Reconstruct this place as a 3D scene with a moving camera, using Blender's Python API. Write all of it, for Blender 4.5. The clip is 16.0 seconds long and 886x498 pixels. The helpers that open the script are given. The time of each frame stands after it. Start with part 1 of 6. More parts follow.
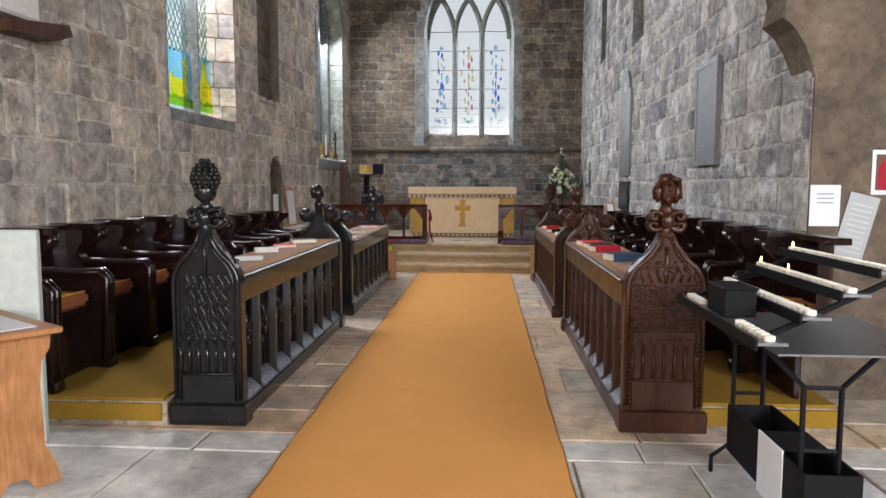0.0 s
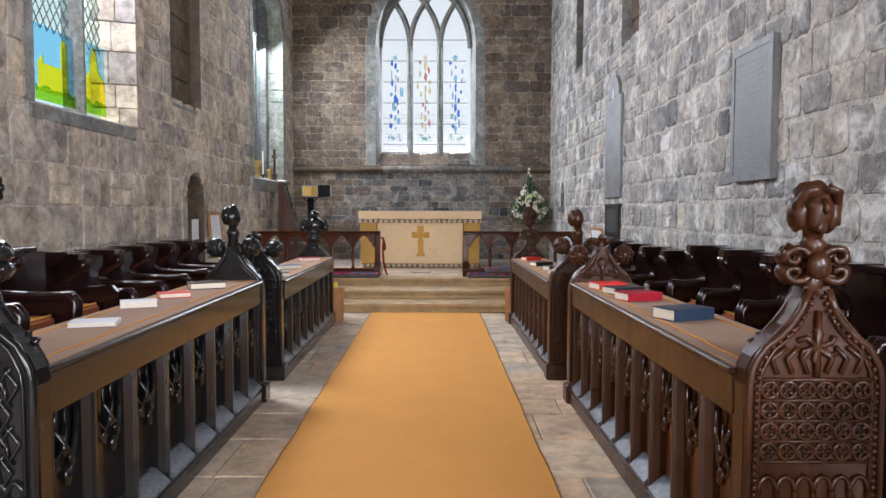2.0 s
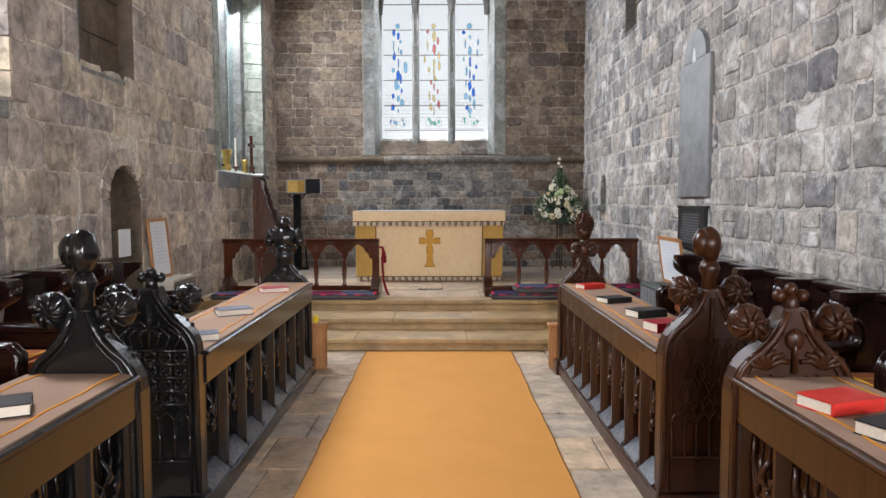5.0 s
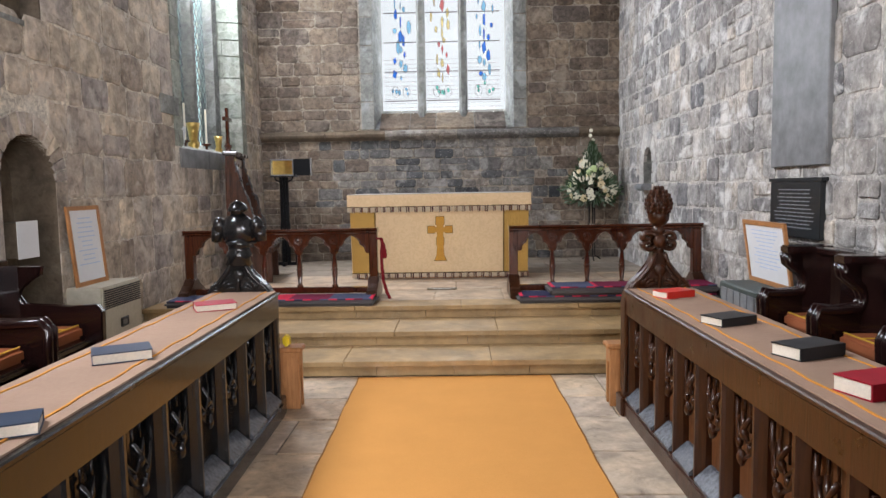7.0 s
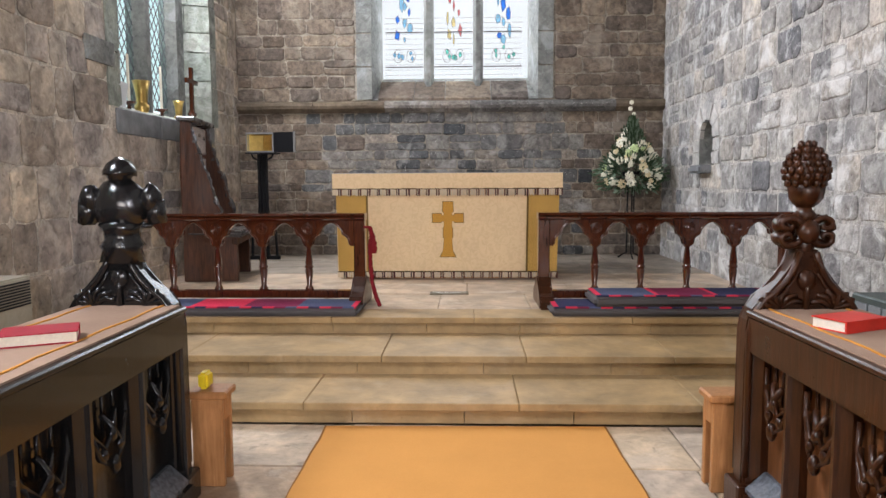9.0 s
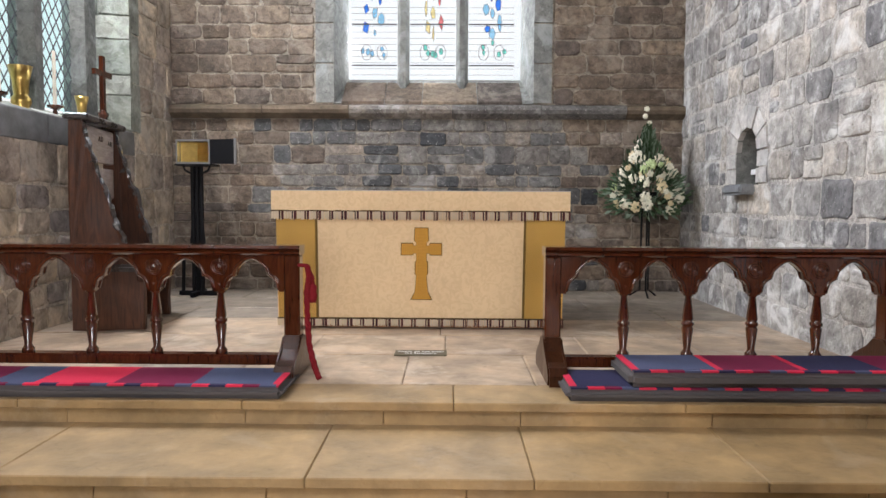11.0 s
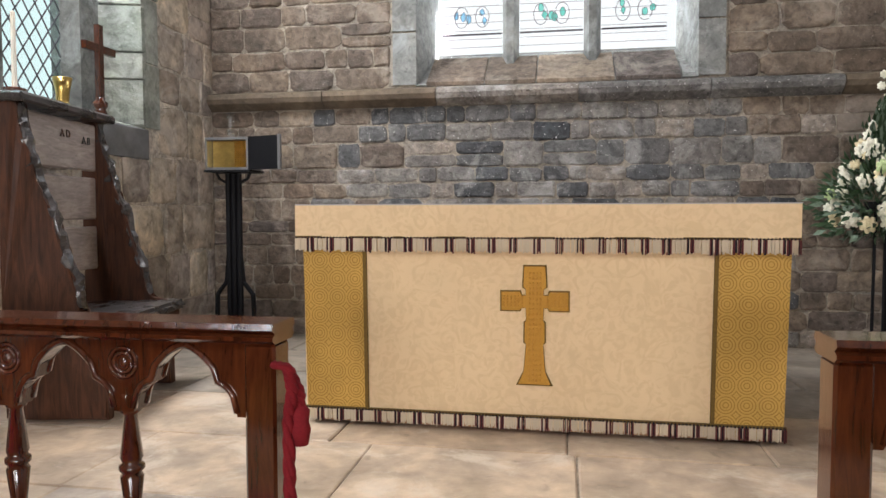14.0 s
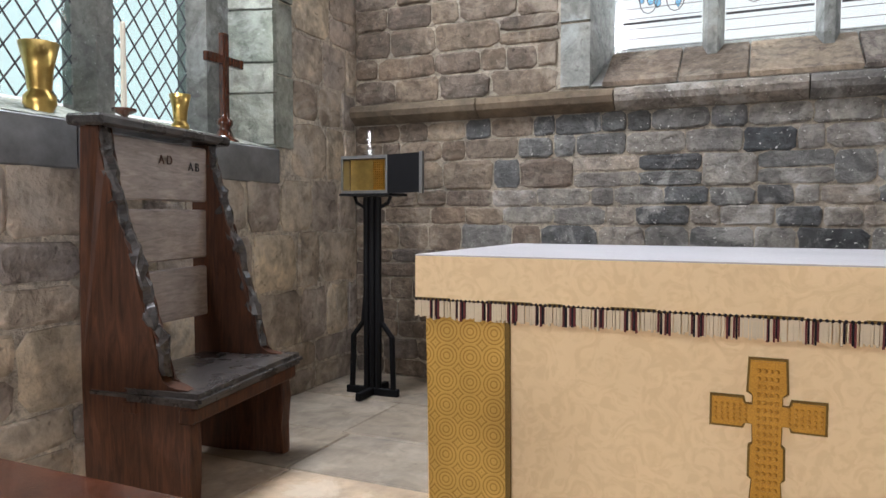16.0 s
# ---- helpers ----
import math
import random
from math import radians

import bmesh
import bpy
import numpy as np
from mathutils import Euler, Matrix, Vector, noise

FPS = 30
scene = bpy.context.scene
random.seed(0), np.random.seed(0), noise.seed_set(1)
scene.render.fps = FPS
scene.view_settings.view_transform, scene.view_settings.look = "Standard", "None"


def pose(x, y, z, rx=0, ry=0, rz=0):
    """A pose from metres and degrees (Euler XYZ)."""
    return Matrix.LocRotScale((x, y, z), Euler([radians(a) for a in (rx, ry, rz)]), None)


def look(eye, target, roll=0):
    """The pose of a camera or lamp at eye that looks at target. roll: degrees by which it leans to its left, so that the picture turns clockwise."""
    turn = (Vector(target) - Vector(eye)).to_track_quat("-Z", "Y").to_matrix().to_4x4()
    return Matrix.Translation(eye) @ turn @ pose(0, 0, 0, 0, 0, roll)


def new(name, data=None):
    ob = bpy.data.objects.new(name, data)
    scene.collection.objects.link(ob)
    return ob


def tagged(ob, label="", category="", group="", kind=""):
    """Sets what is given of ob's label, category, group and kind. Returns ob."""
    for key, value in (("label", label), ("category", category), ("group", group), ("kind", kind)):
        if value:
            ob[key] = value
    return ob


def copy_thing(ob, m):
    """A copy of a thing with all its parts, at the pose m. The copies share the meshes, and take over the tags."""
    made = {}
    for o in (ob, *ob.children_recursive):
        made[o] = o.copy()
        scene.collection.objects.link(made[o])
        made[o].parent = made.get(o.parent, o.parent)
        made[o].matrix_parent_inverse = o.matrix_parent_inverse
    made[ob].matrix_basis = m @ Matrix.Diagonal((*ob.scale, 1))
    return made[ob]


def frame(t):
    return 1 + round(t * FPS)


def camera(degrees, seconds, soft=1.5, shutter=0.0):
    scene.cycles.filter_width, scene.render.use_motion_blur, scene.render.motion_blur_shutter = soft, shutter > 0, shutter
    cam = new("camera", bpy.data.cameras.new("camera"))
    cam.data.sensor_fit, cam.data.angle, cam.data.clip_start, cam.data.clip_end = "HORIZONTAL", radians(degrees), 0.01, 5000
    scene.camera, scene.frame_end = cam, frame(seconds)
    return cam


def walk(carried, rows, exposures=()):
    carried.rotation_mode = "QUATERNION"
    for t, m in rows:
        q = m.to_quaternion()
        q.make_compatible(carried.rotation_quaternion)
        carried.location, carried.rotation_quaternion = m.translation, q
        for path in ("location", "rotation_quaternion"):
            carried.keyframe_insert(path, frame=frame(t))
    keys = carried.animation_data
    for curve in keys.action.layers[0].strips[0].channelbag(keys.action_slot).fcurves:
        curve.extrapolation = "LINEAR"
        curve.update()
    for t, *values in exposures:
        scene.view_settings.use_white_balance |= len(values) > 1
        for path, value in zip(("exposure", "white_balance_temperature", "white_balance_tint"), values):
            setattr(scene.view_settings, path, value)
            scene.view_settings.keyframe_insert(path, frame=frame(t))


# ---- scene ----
cam = camera(64.4, 16.0)
PATH = [
    (0, (0.167, -0.631, 1.477), (0.025, 1.356, 1.297), 0.1),
    (0.5, (0.079, -0.19, 1.476), (-0.008, 1.802, 1.313), -0.3),
    (1, (0.072, 0.3, 1.475), (0.031, 2.295, 1.332), -0.3),
    (1.5, (0.017, 0.775, 1.447), (-0.002, 2.771, 1.324), -0.1),
    (2, (-0.046, 1.261, 1.447), (-0.05, 3.258, 1.339), 0.1),
    (2.5, (-0.065, 1.752, 1.472), (-0.067, 3.749, 1.366), -0.1),
    (3, (-0.123, 2.185, 1.5), (-0.124, 4.181, 1.378), -0.0),
    (3.5, (-0.183, 2.534, 1.603), (-0.186, 4.529, 1.464), 0.2),
    (3.7, (-0.188, 2.713, 1.605), (-0.188, 4.707, 1.455), 0.3),
    (4, (-0.189, 2.983, 1.599), (-0.206, 4.978, 1.462), 0.3),
    (4.2, (-0.197, 3.142, 1.599), (-0.215, 5.137, 1.464), 0.2),
    (6.3, (-0.203, 5.018, 1.554), (-0.227, 7.013, 1.408), -0.7),
    (6.5, (-0.241, 5.208, 1.523), (-0.267, 7.202, 1.369), -0.8),
    (7, (-0.263, 5.655, 1.516), (-0.308, 7.647, 1.343), -1.0),
    (7.5, (-0.297, 6.1, 1.477), (-0.345, 8.09, 1.282), -1.1),
    (8, (-0.325, 6.529, 1.46), (-0.371, 8.518, 1.252), -0.9),
    (8.2, (-0.307, 6.716, 1.416), (-0.36, 8.705, 1.22), -0.8),
    (10.3, (-0.283, 8.486, 1.328), (-0.36, 10.476, 1.149), -0.0),
    (10.5, (-0.268, 8.655, 1.351), (-0.329, 10.647, 1.189), 0.2),
    (11, (-0.268, 9.062, 1.352), (-0.29, 11.057, 1.222), 0.3),
    (11.5, (-0.235, 9.462, 1.385), (-0.237, 11.46, 1.28), 0.1),
    (12, (-0.234, 9.844, 1.369), (-0.2, 11.841, 1.262), -0.1),
    (12.5, (-0.229, 10.199, 1.372), (-0.2, 12.196, 1.262), -0.3),
    (13, (-0.21, 10.57, 1.391), (-0.278, 12.566, 1.273), -0.2),
    (13.5, (-0.272, 10.898, 1.38), (-0.466, 12.886, 1.267), 0.1),
    (14, (-0.355, 11.24, 1.402), (-0.699, 13.207, 1.302), -0.1),
    (14.5, (-0.373, 11.622, 1.403), (-0.853, 13.561, 1.312), -0.5),
    (15, (-0.389, 11.874, 1.412), (-0.967, 13.787, 1.321), -0.4),
    (15.5, (-0.475, 12.098, 1.472), (-1.171, 13.971, 1.383), -0.1),
    (16, (-0.536, 12.233, 1.583), (-1.35, 14.058, 1.493), 0.1),
]
walk(cam, [(t, look(eye, target, roll)) for t, eye, target, roll in PATH], [(0, -0.4, 6350, 15), (2.7, -0.06, 6200, 16), (4, -0.14, 6450, 16), (7.5, 0.0, 6450, 16), (11, 0.12, 6550, 16), (14, 0.18, 6600, 15), (16, 0.1, 6450, 14)])

# ---- world and light ----
world = bpy.data.worlds.new("sky")
scene.world = world
world.use_nodes = True
wn = world.node_tree.nodes
sky = wn.new("ShaderNodeTexSky")
sky.sky_type = "NISHITA"
sky.sun_disc = False
sky.sun_elevation = radians(38)
sky.sun_rotation = radians(200)
wn["Background"].inputs[1].default_value = 0.12
world.node_tree.links.new(sky.outputs[0], wn["Background"].inputs[0])


def lamp(name, kind, m, power, size=1.0, size_y=1.0, color=(1, 1, 1)):
    data = bpy.data.lights.new(name, kind)
    data.energy, data.color = power, color
    if kind == "AREA":
        data.shape, data.size, data.size_y = "RECTANGLE", size, size_y
    ob = new(name, data)
    ob.matrix_world = m
    return ob


sun = lamp("sun", "SUN", look((0, 0, 0), (0.3, 0.75, -0.62)), 1.2, color=(1, 0.96, 0.9))
sun.data.angle = radians(10)
COOL = (0.9, 0.95, 1.0)
WARM = (1.0, 0.96, 0.91)
lamp("east_window_light", "AREA", look((-0.49, 17.55, 4.3), (-0.49, 6.0, 0.8)), 150, 2.0, 3.6, COOL)
lamp("sanctuary_window_light", "AREA", look((-3.62, 14.85, 4.9), (0.6, 14.2, 0.4)), 420, 1.5, 1.5, COOL)
lamp("chancel_window_light", "AREA", look((-3.62, 8.0, 4.95), (1.2, 8.0, 0.6)), 460, 1.5, 1.5, COOL)
# Unseen fill lamps added in the nave, whose walls have no windows.
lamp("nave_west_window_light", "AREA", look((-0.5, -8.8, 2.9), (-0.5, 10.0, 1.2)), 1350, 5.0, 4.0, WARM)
lamp("nave_south_window_light", "AREA", look((5.35, -2.5, 3.4), (-3.4, 8.5, 1.4)), 1500, 3.2, 3.0, COOL)
lamp("nave_north_window_light", "AREA", look((-6.35, -2.5, 3.4), (0.2, 2.5, 0.2)), 260, 3.2, 3.0, WARM)

# ---- materials ----


def nodes_of(name):
    m = bpy.data.materials.new(name)
    m.use_nodes = True
    nt = m.node_tree
    return m, nt, nt.nodes["Principled BSDF"]


def noise_tex(nt, scale, detail=6, rough=0.6, vec=None, dist=0.0):
    n = nt.nodes.new("ShaderNodeTexNoise")
    n.inputs["Scale"].default_value = scale
    n.inputs["Detail"].default_value = detail
    n.inputs["Roughness"].default_value = rough
    n.inputs["Distortion"].default_value = dist
    if vec is not None:
        nt.links.new(vec, n.inputs["Vector"])
    return n.outputs["Fac"]


def ramp(nt, fac, stops):
    r = nt.nodes.new("ShaderNodeValToRGB")
    e = r.color_ramp.elements
    while len(e) < len(stops):
        e.new(0.5)
    for el, (p, c) in zip(e, stops):
        el.position, el.color = p, (*c, 1) if len(c) == 3 else c
    nt.links.new(fac, r.inputs[0])
    return r.outputs[0]


def mixc(nt, fac, a, b, mode="MIX"):
    n = nt.nodes.new("ShaderNodeMix")
    n.data_type, n.blend_type = "RGBA", mode
    for s, v in ((n.inputs[0], fac), (n.inputs[6], a), (n.inputs[7], b)):
        if isinstance(v, (int, float)):
            s.default_value = v
        elif isinstance(v, tuple):
            s.default_value = (*v, 1)
        else:
            nt.links.new(v, s)
    return n.outputs[2]


def calc(nt, op, a, b=0.0):
    n = nt.nodes.new("ShaderNodeMath")
    n.operation = op
    for s, v in zip(n.inputs, (a, b)):
        if isinstance(v, (int, float)):
            s.default_value = v
        else:
            nt.links.new(v, s)
    return n.outputs[0]


def position(nt, stretch=(1, 1, 1)):
    g = nt.nodes.new("ShaderNodeNewGeometry")
    v = nt.nodes.new("ShaderNodeVectorMath")
    v.operation = "MULTIPLY"
    nt.links.new(g.outputs["Position"], v.inputs[0])
    v.inputs[1].default_value = stretch
    return v.outputs[0], g


def piece_random(nt, g):
    o = nt.nodes.new("ShaderNodeObjectInfo")
    return calc(nt, "FRACT", calc(nt, "ADD", o.outputs["Random"], g.outputs["Random Per Island"]))


def bump(nt, bsdf, height, strength, dist):
    b = nt.nodes.new("ShaderNodeBump")
    b.inputs["Strength"].default_value, b.inputs["Distance"].default_value = strength, dist
    nt.links.new(height, b.inputs["Height"])
    nt.links.new(b.outputs[0], bsdf.inputs["Normal"])


def stone(name, tones, lime=(0.5, 0.5, 0.48), lime_amount=0.5, rough=0.9, grain=18.0, bumpy=0.9, contrast=0.9, fleck=0.3):
    """Stone whose pieces differ in tone, with soft mottling, pits, flecks and pale smears."""
    m, nt, p = nodes_of(name)
    v, g = position(nt)
    rnd = piece_random(nt, g)
    k = len(tones) - 1
    base = ramp(nt, rnd, [(i / k, c) for i, c in enumerate(tones)])
    big = noise_tex(nt, 3.6, 3, 0.5, v)
    mid = noise_tex(nt, grain, 4, 0.55, v, 0.5)
    fine = noise_tex(nt, grain * 4, 3, 0.6, v)
    c = mixc(nt, 1.0, base, ramp(nt, big, [(0.28, (0.72, 0.73, 0.75)), (0.7, (1.24, 1.22, 1.18))]), "MULTIPLY")
    lo, hi = 1 - 0.42 * contrast, 1 + 0.3 * contrast
    c = mixc(nt, 1.0, c, ramp(nt, mid, [(0.32, (lo, lo, lo)), (0.66, (hi, hi, hi))]), "MULTIPLY")
    c = mixc(nt, 0.5 * contrast, c, ramp(nt, fine, [(0.3, (0.7, 0.7, 0.7)), (0.7, (1.25, 1.25, 1.25))]), "MULTIPLY")
    pit = noise_tex(nt, grain * 1.7, 2, 0.5, v, 0.8)
    c = mixc(nt, ramp(nt, pit, [(0.27, (0.65 * contrast,) * 3), (0.35, (0, 0, 0))]), c, mixc(nt, 1.0, c, (0.3, 0.28, 0.27), "MULTIPLY"))
    smear = noise_tex(nt, 2.6, 7, 0.68, v, 0.6)
    c = mixc(nt, ramp(nt, smear, [(0.53, (0, 0, 0)), (0.63, (lime_amount,) * 3)]), c, lime)
    spot = noise_tex(nt, grain * 3.2, 2, 0.5, v)
    c = mixc(nt, ramp(nt, spot, [(0.68, (0, 0, 0)), (0.72, (fleck,) * 3)]), c, lime)
    nt.links.new(c, p.inputs["Base Color"])
    p.inputs["Roughness"].default_value = rough
    p.inputs["Specular IOR Level"].default_value = 0.25
    bump(nt, p, mixc(nt, 0.35, mid, fine), bumpy, 0.025)
    return m


def wood(name, dark, light, rough=0.3, grain_axis=2, coat=0.0, wear=0.0):
    m, nt, p = nodes_of(name)
    st = [9.0, 9.0, 9.0]
    st[grain_axis] = 0.9
    v, g = position(nt, tuple(st))
    grain = noise_tex(nt, 4.0, 8, 0.65, v, 1.2)
    v2, _ = position(nt)
    blot = noise_tex(nt, 6.0, 5, 0.6, v2)
    c = ramp(nt, grain, [(0.3, dark), (0.7, light)])
    c = mixc(nt, 0.5, c, ramp(nt, blot, [(0.3, (0.55, 0.55, 0.55)), (0.7, (1.2, 1.2, 1.2))]), "MULTIPLY")
    if wear:
        w = noise_tex(nt, 38.0, 6, 0.8, v2)
        c = mixc(nt, ramp(nt, w, [(0.62, (0, 0, 0)), (0.72, (wear,) * 3)]), c, (0.3, 0.25, 0.2))
    nt.links.new(c, p.inputs["Base Color"])
    nt.links.new(ramp(nt, blot, [(0.2, (rough * 0.75,) * 3), (0.8, (min(1, rough * 1.5),) * 3)]), p.inputs["Roughness"])
    p.inputs["Coat Weight"].default_value = coat * 0.5
    p.inputs["Specular IOR Level"].default_value = 0.28
    p.inputs["Coat Roughness"].default_value = 0.08
    bump(nt, p, grain, 0.25, 0.004)
    return m


def cloth(name, a, b, scale=60.0, rough=0.95, weave=900.0, bumpy=0.3, mottle=0.6):
    m, nt, p = nodes_of(name)
    v, g = position(nt)
    big = noise_tex(nt, 3.0, 5, 0.6, v)
    fine = noise_tex(nt, scale, 6, 0.7, v)
    c = mixc(nt, fine, a, b)
    c = mixc(nt, mottle, c, ramp(nt, big, [(0.3, (0.8, 0.8, 0.8)), (0.7, (1.12, 1.12, 1.12))]), "MULTIPLY")
    nt.links.new(c, p.inputs["Base Color"])
    p.inputs["Roughness"].default_value = rough
    p.inputs["Specular IOR Level"].default_value = 0.15
    bump(nt, p, noise_tex(nt, weave, 2, 0.5, v), bumpy, 0.002)
    return m


def paint(name, color, rough=0.5, metal=0.0, vary=0.12, scale=20.0, bumpy=0.08, gloss=0.3):
    m, nt, p = nodes_of(name)
    v, g = position(nt)
    n = noise_tex(nt, scale, 6, 0.65, v)
    c = mixc(nt, 1.0, color, ramp(nt, n, [(0.25, (1 - vary,) * 3), (0.75, (1 + vary,) * 3)]), "MULTIPLY")
    nt.links.new(c, p.inputs["Base Color"])
    p.inputs["Roughness"].default_value, p.inputs["Metallic"].default_value = rough, metal
    p.inputs["Specular IOR Level"].default_value = gloss
    bump(nt, p, n, bumpy, 0.004)
    return m


def glass(name, tint=(1, 1, 1), gloss=0.06):
    m = bpy.data.materials.new(name)
    m.use_nodes = True
    nt = m.node_tree
    nt.nodes.clear()
    out = nt.nodes.new("ShaderNodeOutputMaterial")
    t, gl, mx = nt.nodes.new("ShaderNodeBsdfTransparent"), nt.nodes.new("ShaderNodeBsdfGlossy"), nt.nodes.new("ShaderNodeMixShader")
    t.inputs[0].default_value = (*tint, 1)
    gl.inputs["Roughness"].default_value = 0.12
    mx.inputs[0].default_value = gloss
    for a, b in ((t.outputs[0], mx.inputs[1]), (gl.outputs[0], mx.inputs[2]), (mx.outputs[0], out.inputs[0])):
        nt.links.new(a, b)
    return m


def glow(name, color, strength):
    m, nt, p = nodes_of(name)
    p.inputs["Base Color"].default_value = (0, 0, 0, 1)
    p.inputs["Emission Color"].default_value = (*color, 1)
    p.inputs["Emission Strength"].default_value = strength
    return m




def damask(name, a, b, scale, rough, metal=0.0):
    """Woven cloth with a figured pattern in two tones."""
    m, nt, p = nodes_of(name)
    v, g = position(nt)
    wob = nt.nodes.new("ShaderNodeVectorMath")
    wob.operation = "ADD"
    nz = nt.nodes.new("ShaderNodeTexNoise")
    nz.inputs["Scale"].default_value = 4.0
    nt.links.new(v, nz.inputs["Vector"])
    sc = nt.nodes.new("ShaderNodeVectorMath")
    sc.operation = "SCALE"
    sc.inputs["Scale"].default_value = 0.012
    nt.links.new(nz.outputs["Color"], sc.inputs[0])
    nt.links.new(v, wob.inputs[0])
    nt.links.new(sc.outputs[0], wob.inputs[1])
    vo = nt.nodes.new("ShaderNodeTexVoronoi")
    vo.feature = "F1"
    vo.inputs["Scale"].default_value = scale
    vo.inputs["Randomness"].default_value = 0.0
    nt.links.new(wob.outputs[0], vo.inputs["Vector"])
    ring = calc(nt, "ABSOLUTE", calc(nt, "SINE", calc(nt, "MULTIPLY", vo.outputs["Distance"], 22.0)))
    big = noise_tex(nt, 3.5, 5, 0.6, v)
    c = mixc(nt, ramp(nt, ring, [(0.35, (0, 0, 0)), (0.6, (1, 1, 1))]), a, b)
    c = mixc(nt, 1.0, c, ramp(nt, big, [(0.3, (0.84, 0.84, 0.84)), (0.7, (1.1, 1.1, 1.1))]), "MULTIPLY")
    nt.links.new(c, p.inputs["Base Color"])
    p.inputs["Roughness"].default_value, p.inputs["Metallic"].default_value = rough, metal
    p.inputs["Specular IOR Level"].default_value = 0.25
    bump(nt, p, mixc(nt, 0.3, ring, noise_tex(nt, 14.0, 5, 0.6, v)), 0.35, 0.004)
    return m


def brocade(name, a, b):
    """Self-coloured silk with a soft scrolling figure and slight creases."""
    m, nt, p = nodes_of(name)
    v, g = position(nt)
    scroll = noise_tex(nt, 13.0, 3, 0.5, v, 2.6)
    crease = noise_tex(nt, 3.0, 4, 0.6, v, 0.8)
    c = mixc(nt, ramp(nt, scroll, [(0.4, (0, 0, 0)), (0.56, (1, 1, 1))]), a, b)
    c = mixc(nt, 0.7, c, ramp(nt, crease, [(0.3, (0.82, 0.8, 0.78)), (0.7, (1.08, 1.08, 1.08))]), "MULTIPLY")
    c = mixc(nt, 0.68, c, mixc(nt, 0.5, a, b))
    nt.links.new(c, p.inputs["Base Color"])
    p.inputs["Roughness"].default_value = 0.6
    p.inputs["Specular IOR Level"].default_value = 0.25
    bump(nt, p, mixc(nt, 0.4, scroll, crease), 0.4, 0.012)
    return m


# East wall stones: brown and dark grey, toned down also for the wall's shade.
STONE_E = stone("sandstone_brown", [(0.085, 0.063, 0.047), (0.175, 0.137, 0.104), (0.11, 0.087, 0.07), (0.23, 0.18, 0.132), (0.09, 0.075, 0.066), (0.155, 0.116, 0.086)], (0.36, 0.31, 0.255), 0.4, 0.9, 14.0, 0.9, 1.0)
STONE_D = stone("sandstone_dark", [(0.034, 0.039, 0.044), (0.21, 0.194, 0.173), (0.075, 0.08, 0.085), (0.26, 0.222, 0.185), (0.14, 0.139, 0.134), (0.042, 0.046, 0.051), (0.18, 0.167, 0.153)], (0.5, 0.49, 0.465), 0.38, 0.85, 16.0, 0.9, 1.0, 0.85)
STONE_N = stone("sandstone_grey_brown", [(0.28, 0.232, 0.19), (0.48, 0.41, 0.325), (0.345, 0.298, 0.265), (0.56, 0.48, 0.37), (0.3, 0.265, 0.245), (0.44, 0.385, 0.335)], (0.63, 0.58, 0.51), 0.5, 0.9, 9.0, 1.0, 0.9, 0.2)
STONE_S = stone("sandstone_limewashed", [(0.22, 0.212, 0.205), (0.4, 0.385, 0.36), (0.27, 0.26, 0.25), (0.46, 0.42, 0.37), (0.17, 0.17, 0.175), (0.36, 0.35, 0.335)], (0.72, 0.72, 0.7), 0.7, 0.9, 12.0, 0.9, 0.9, 0.4)
DRESSED = stone("dressed_sandstone", [(0.155, 0.16, 0.15), (0.22, 0.225, 0.21), (0.135, 0.14, 0.132)], (0.38, 0.41, 0.4), 0.5, 0.9, 16.0, 0.6, 0.7)
JAMB = stone("greenish_jamb_stone", [(0.19, 0.215, 0.185), (0.28, 0.31, 0.27), (0.22, 0.235, 0.205), (0.33, 0.35, 0.31)], (0.5, 0.54, 0.5), 0.4, 0.9, 14.0, 0.8, 0.8)
LIMED = stone("limed_stone", [(0.42, 0.415, 0.395), (0.5, 0.49, 0.47), (0.38, 0.365, 0.345)], (0.62, 0.62, 0.6), 0.5, 0.9, 14.0, 0.5, 0.5)
# Paler than the pier stone, for more bounce off the unseen nave walls.
NAVE = stone("nave_sandstone", [(0.19, 0.145, 0.105), (0.225, 0.175, 0.122), (0.17, 0.135, 0.1)], (0.3, 0.245, 0.18), 0.35, 0.9, 12.0, 0.5, 0.55)
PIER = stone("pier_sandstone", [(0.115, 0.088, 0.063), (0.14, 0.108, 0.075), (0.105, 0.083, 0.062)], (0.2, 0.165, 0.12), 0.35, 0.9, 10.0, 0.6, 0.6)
MORTAR_E = stone("mortar_brown", [(0.25, 0.22, 0.18), (0.29, 0.252, 0.205)], (0.46, 0.41, 0.345), 0.4, 0.95, 30.0)
MORTAR_G = stone("mortar_pale", [(0.42, 0.4, 0.375), (0.48, 0.46, 0.43)], (0.68, 0.67, 0.64), 0.4, 0.95, 30.0)
MORTAR_N = stone("mortar_cream", [(0.54, 0.49, 0.42), (0.6, 0.55, 0.47)], (0.7, 0.66, 0.58), 0.4, 0.95, 30.0)
FLAG = stone("flagstone", [(0.48, 0.34, 0.22), (0.58, 0.42, 0.27), (0.46, 0.38, 0.3), (0.62, 0.47, 0.31), (0.42, 0.36, 0.29), (0.54, 0.37, 0.24)], (0.7, 0.58, 0.44), 0.5, 0.55, 7.0, 0.5, 0.6, 0.1)
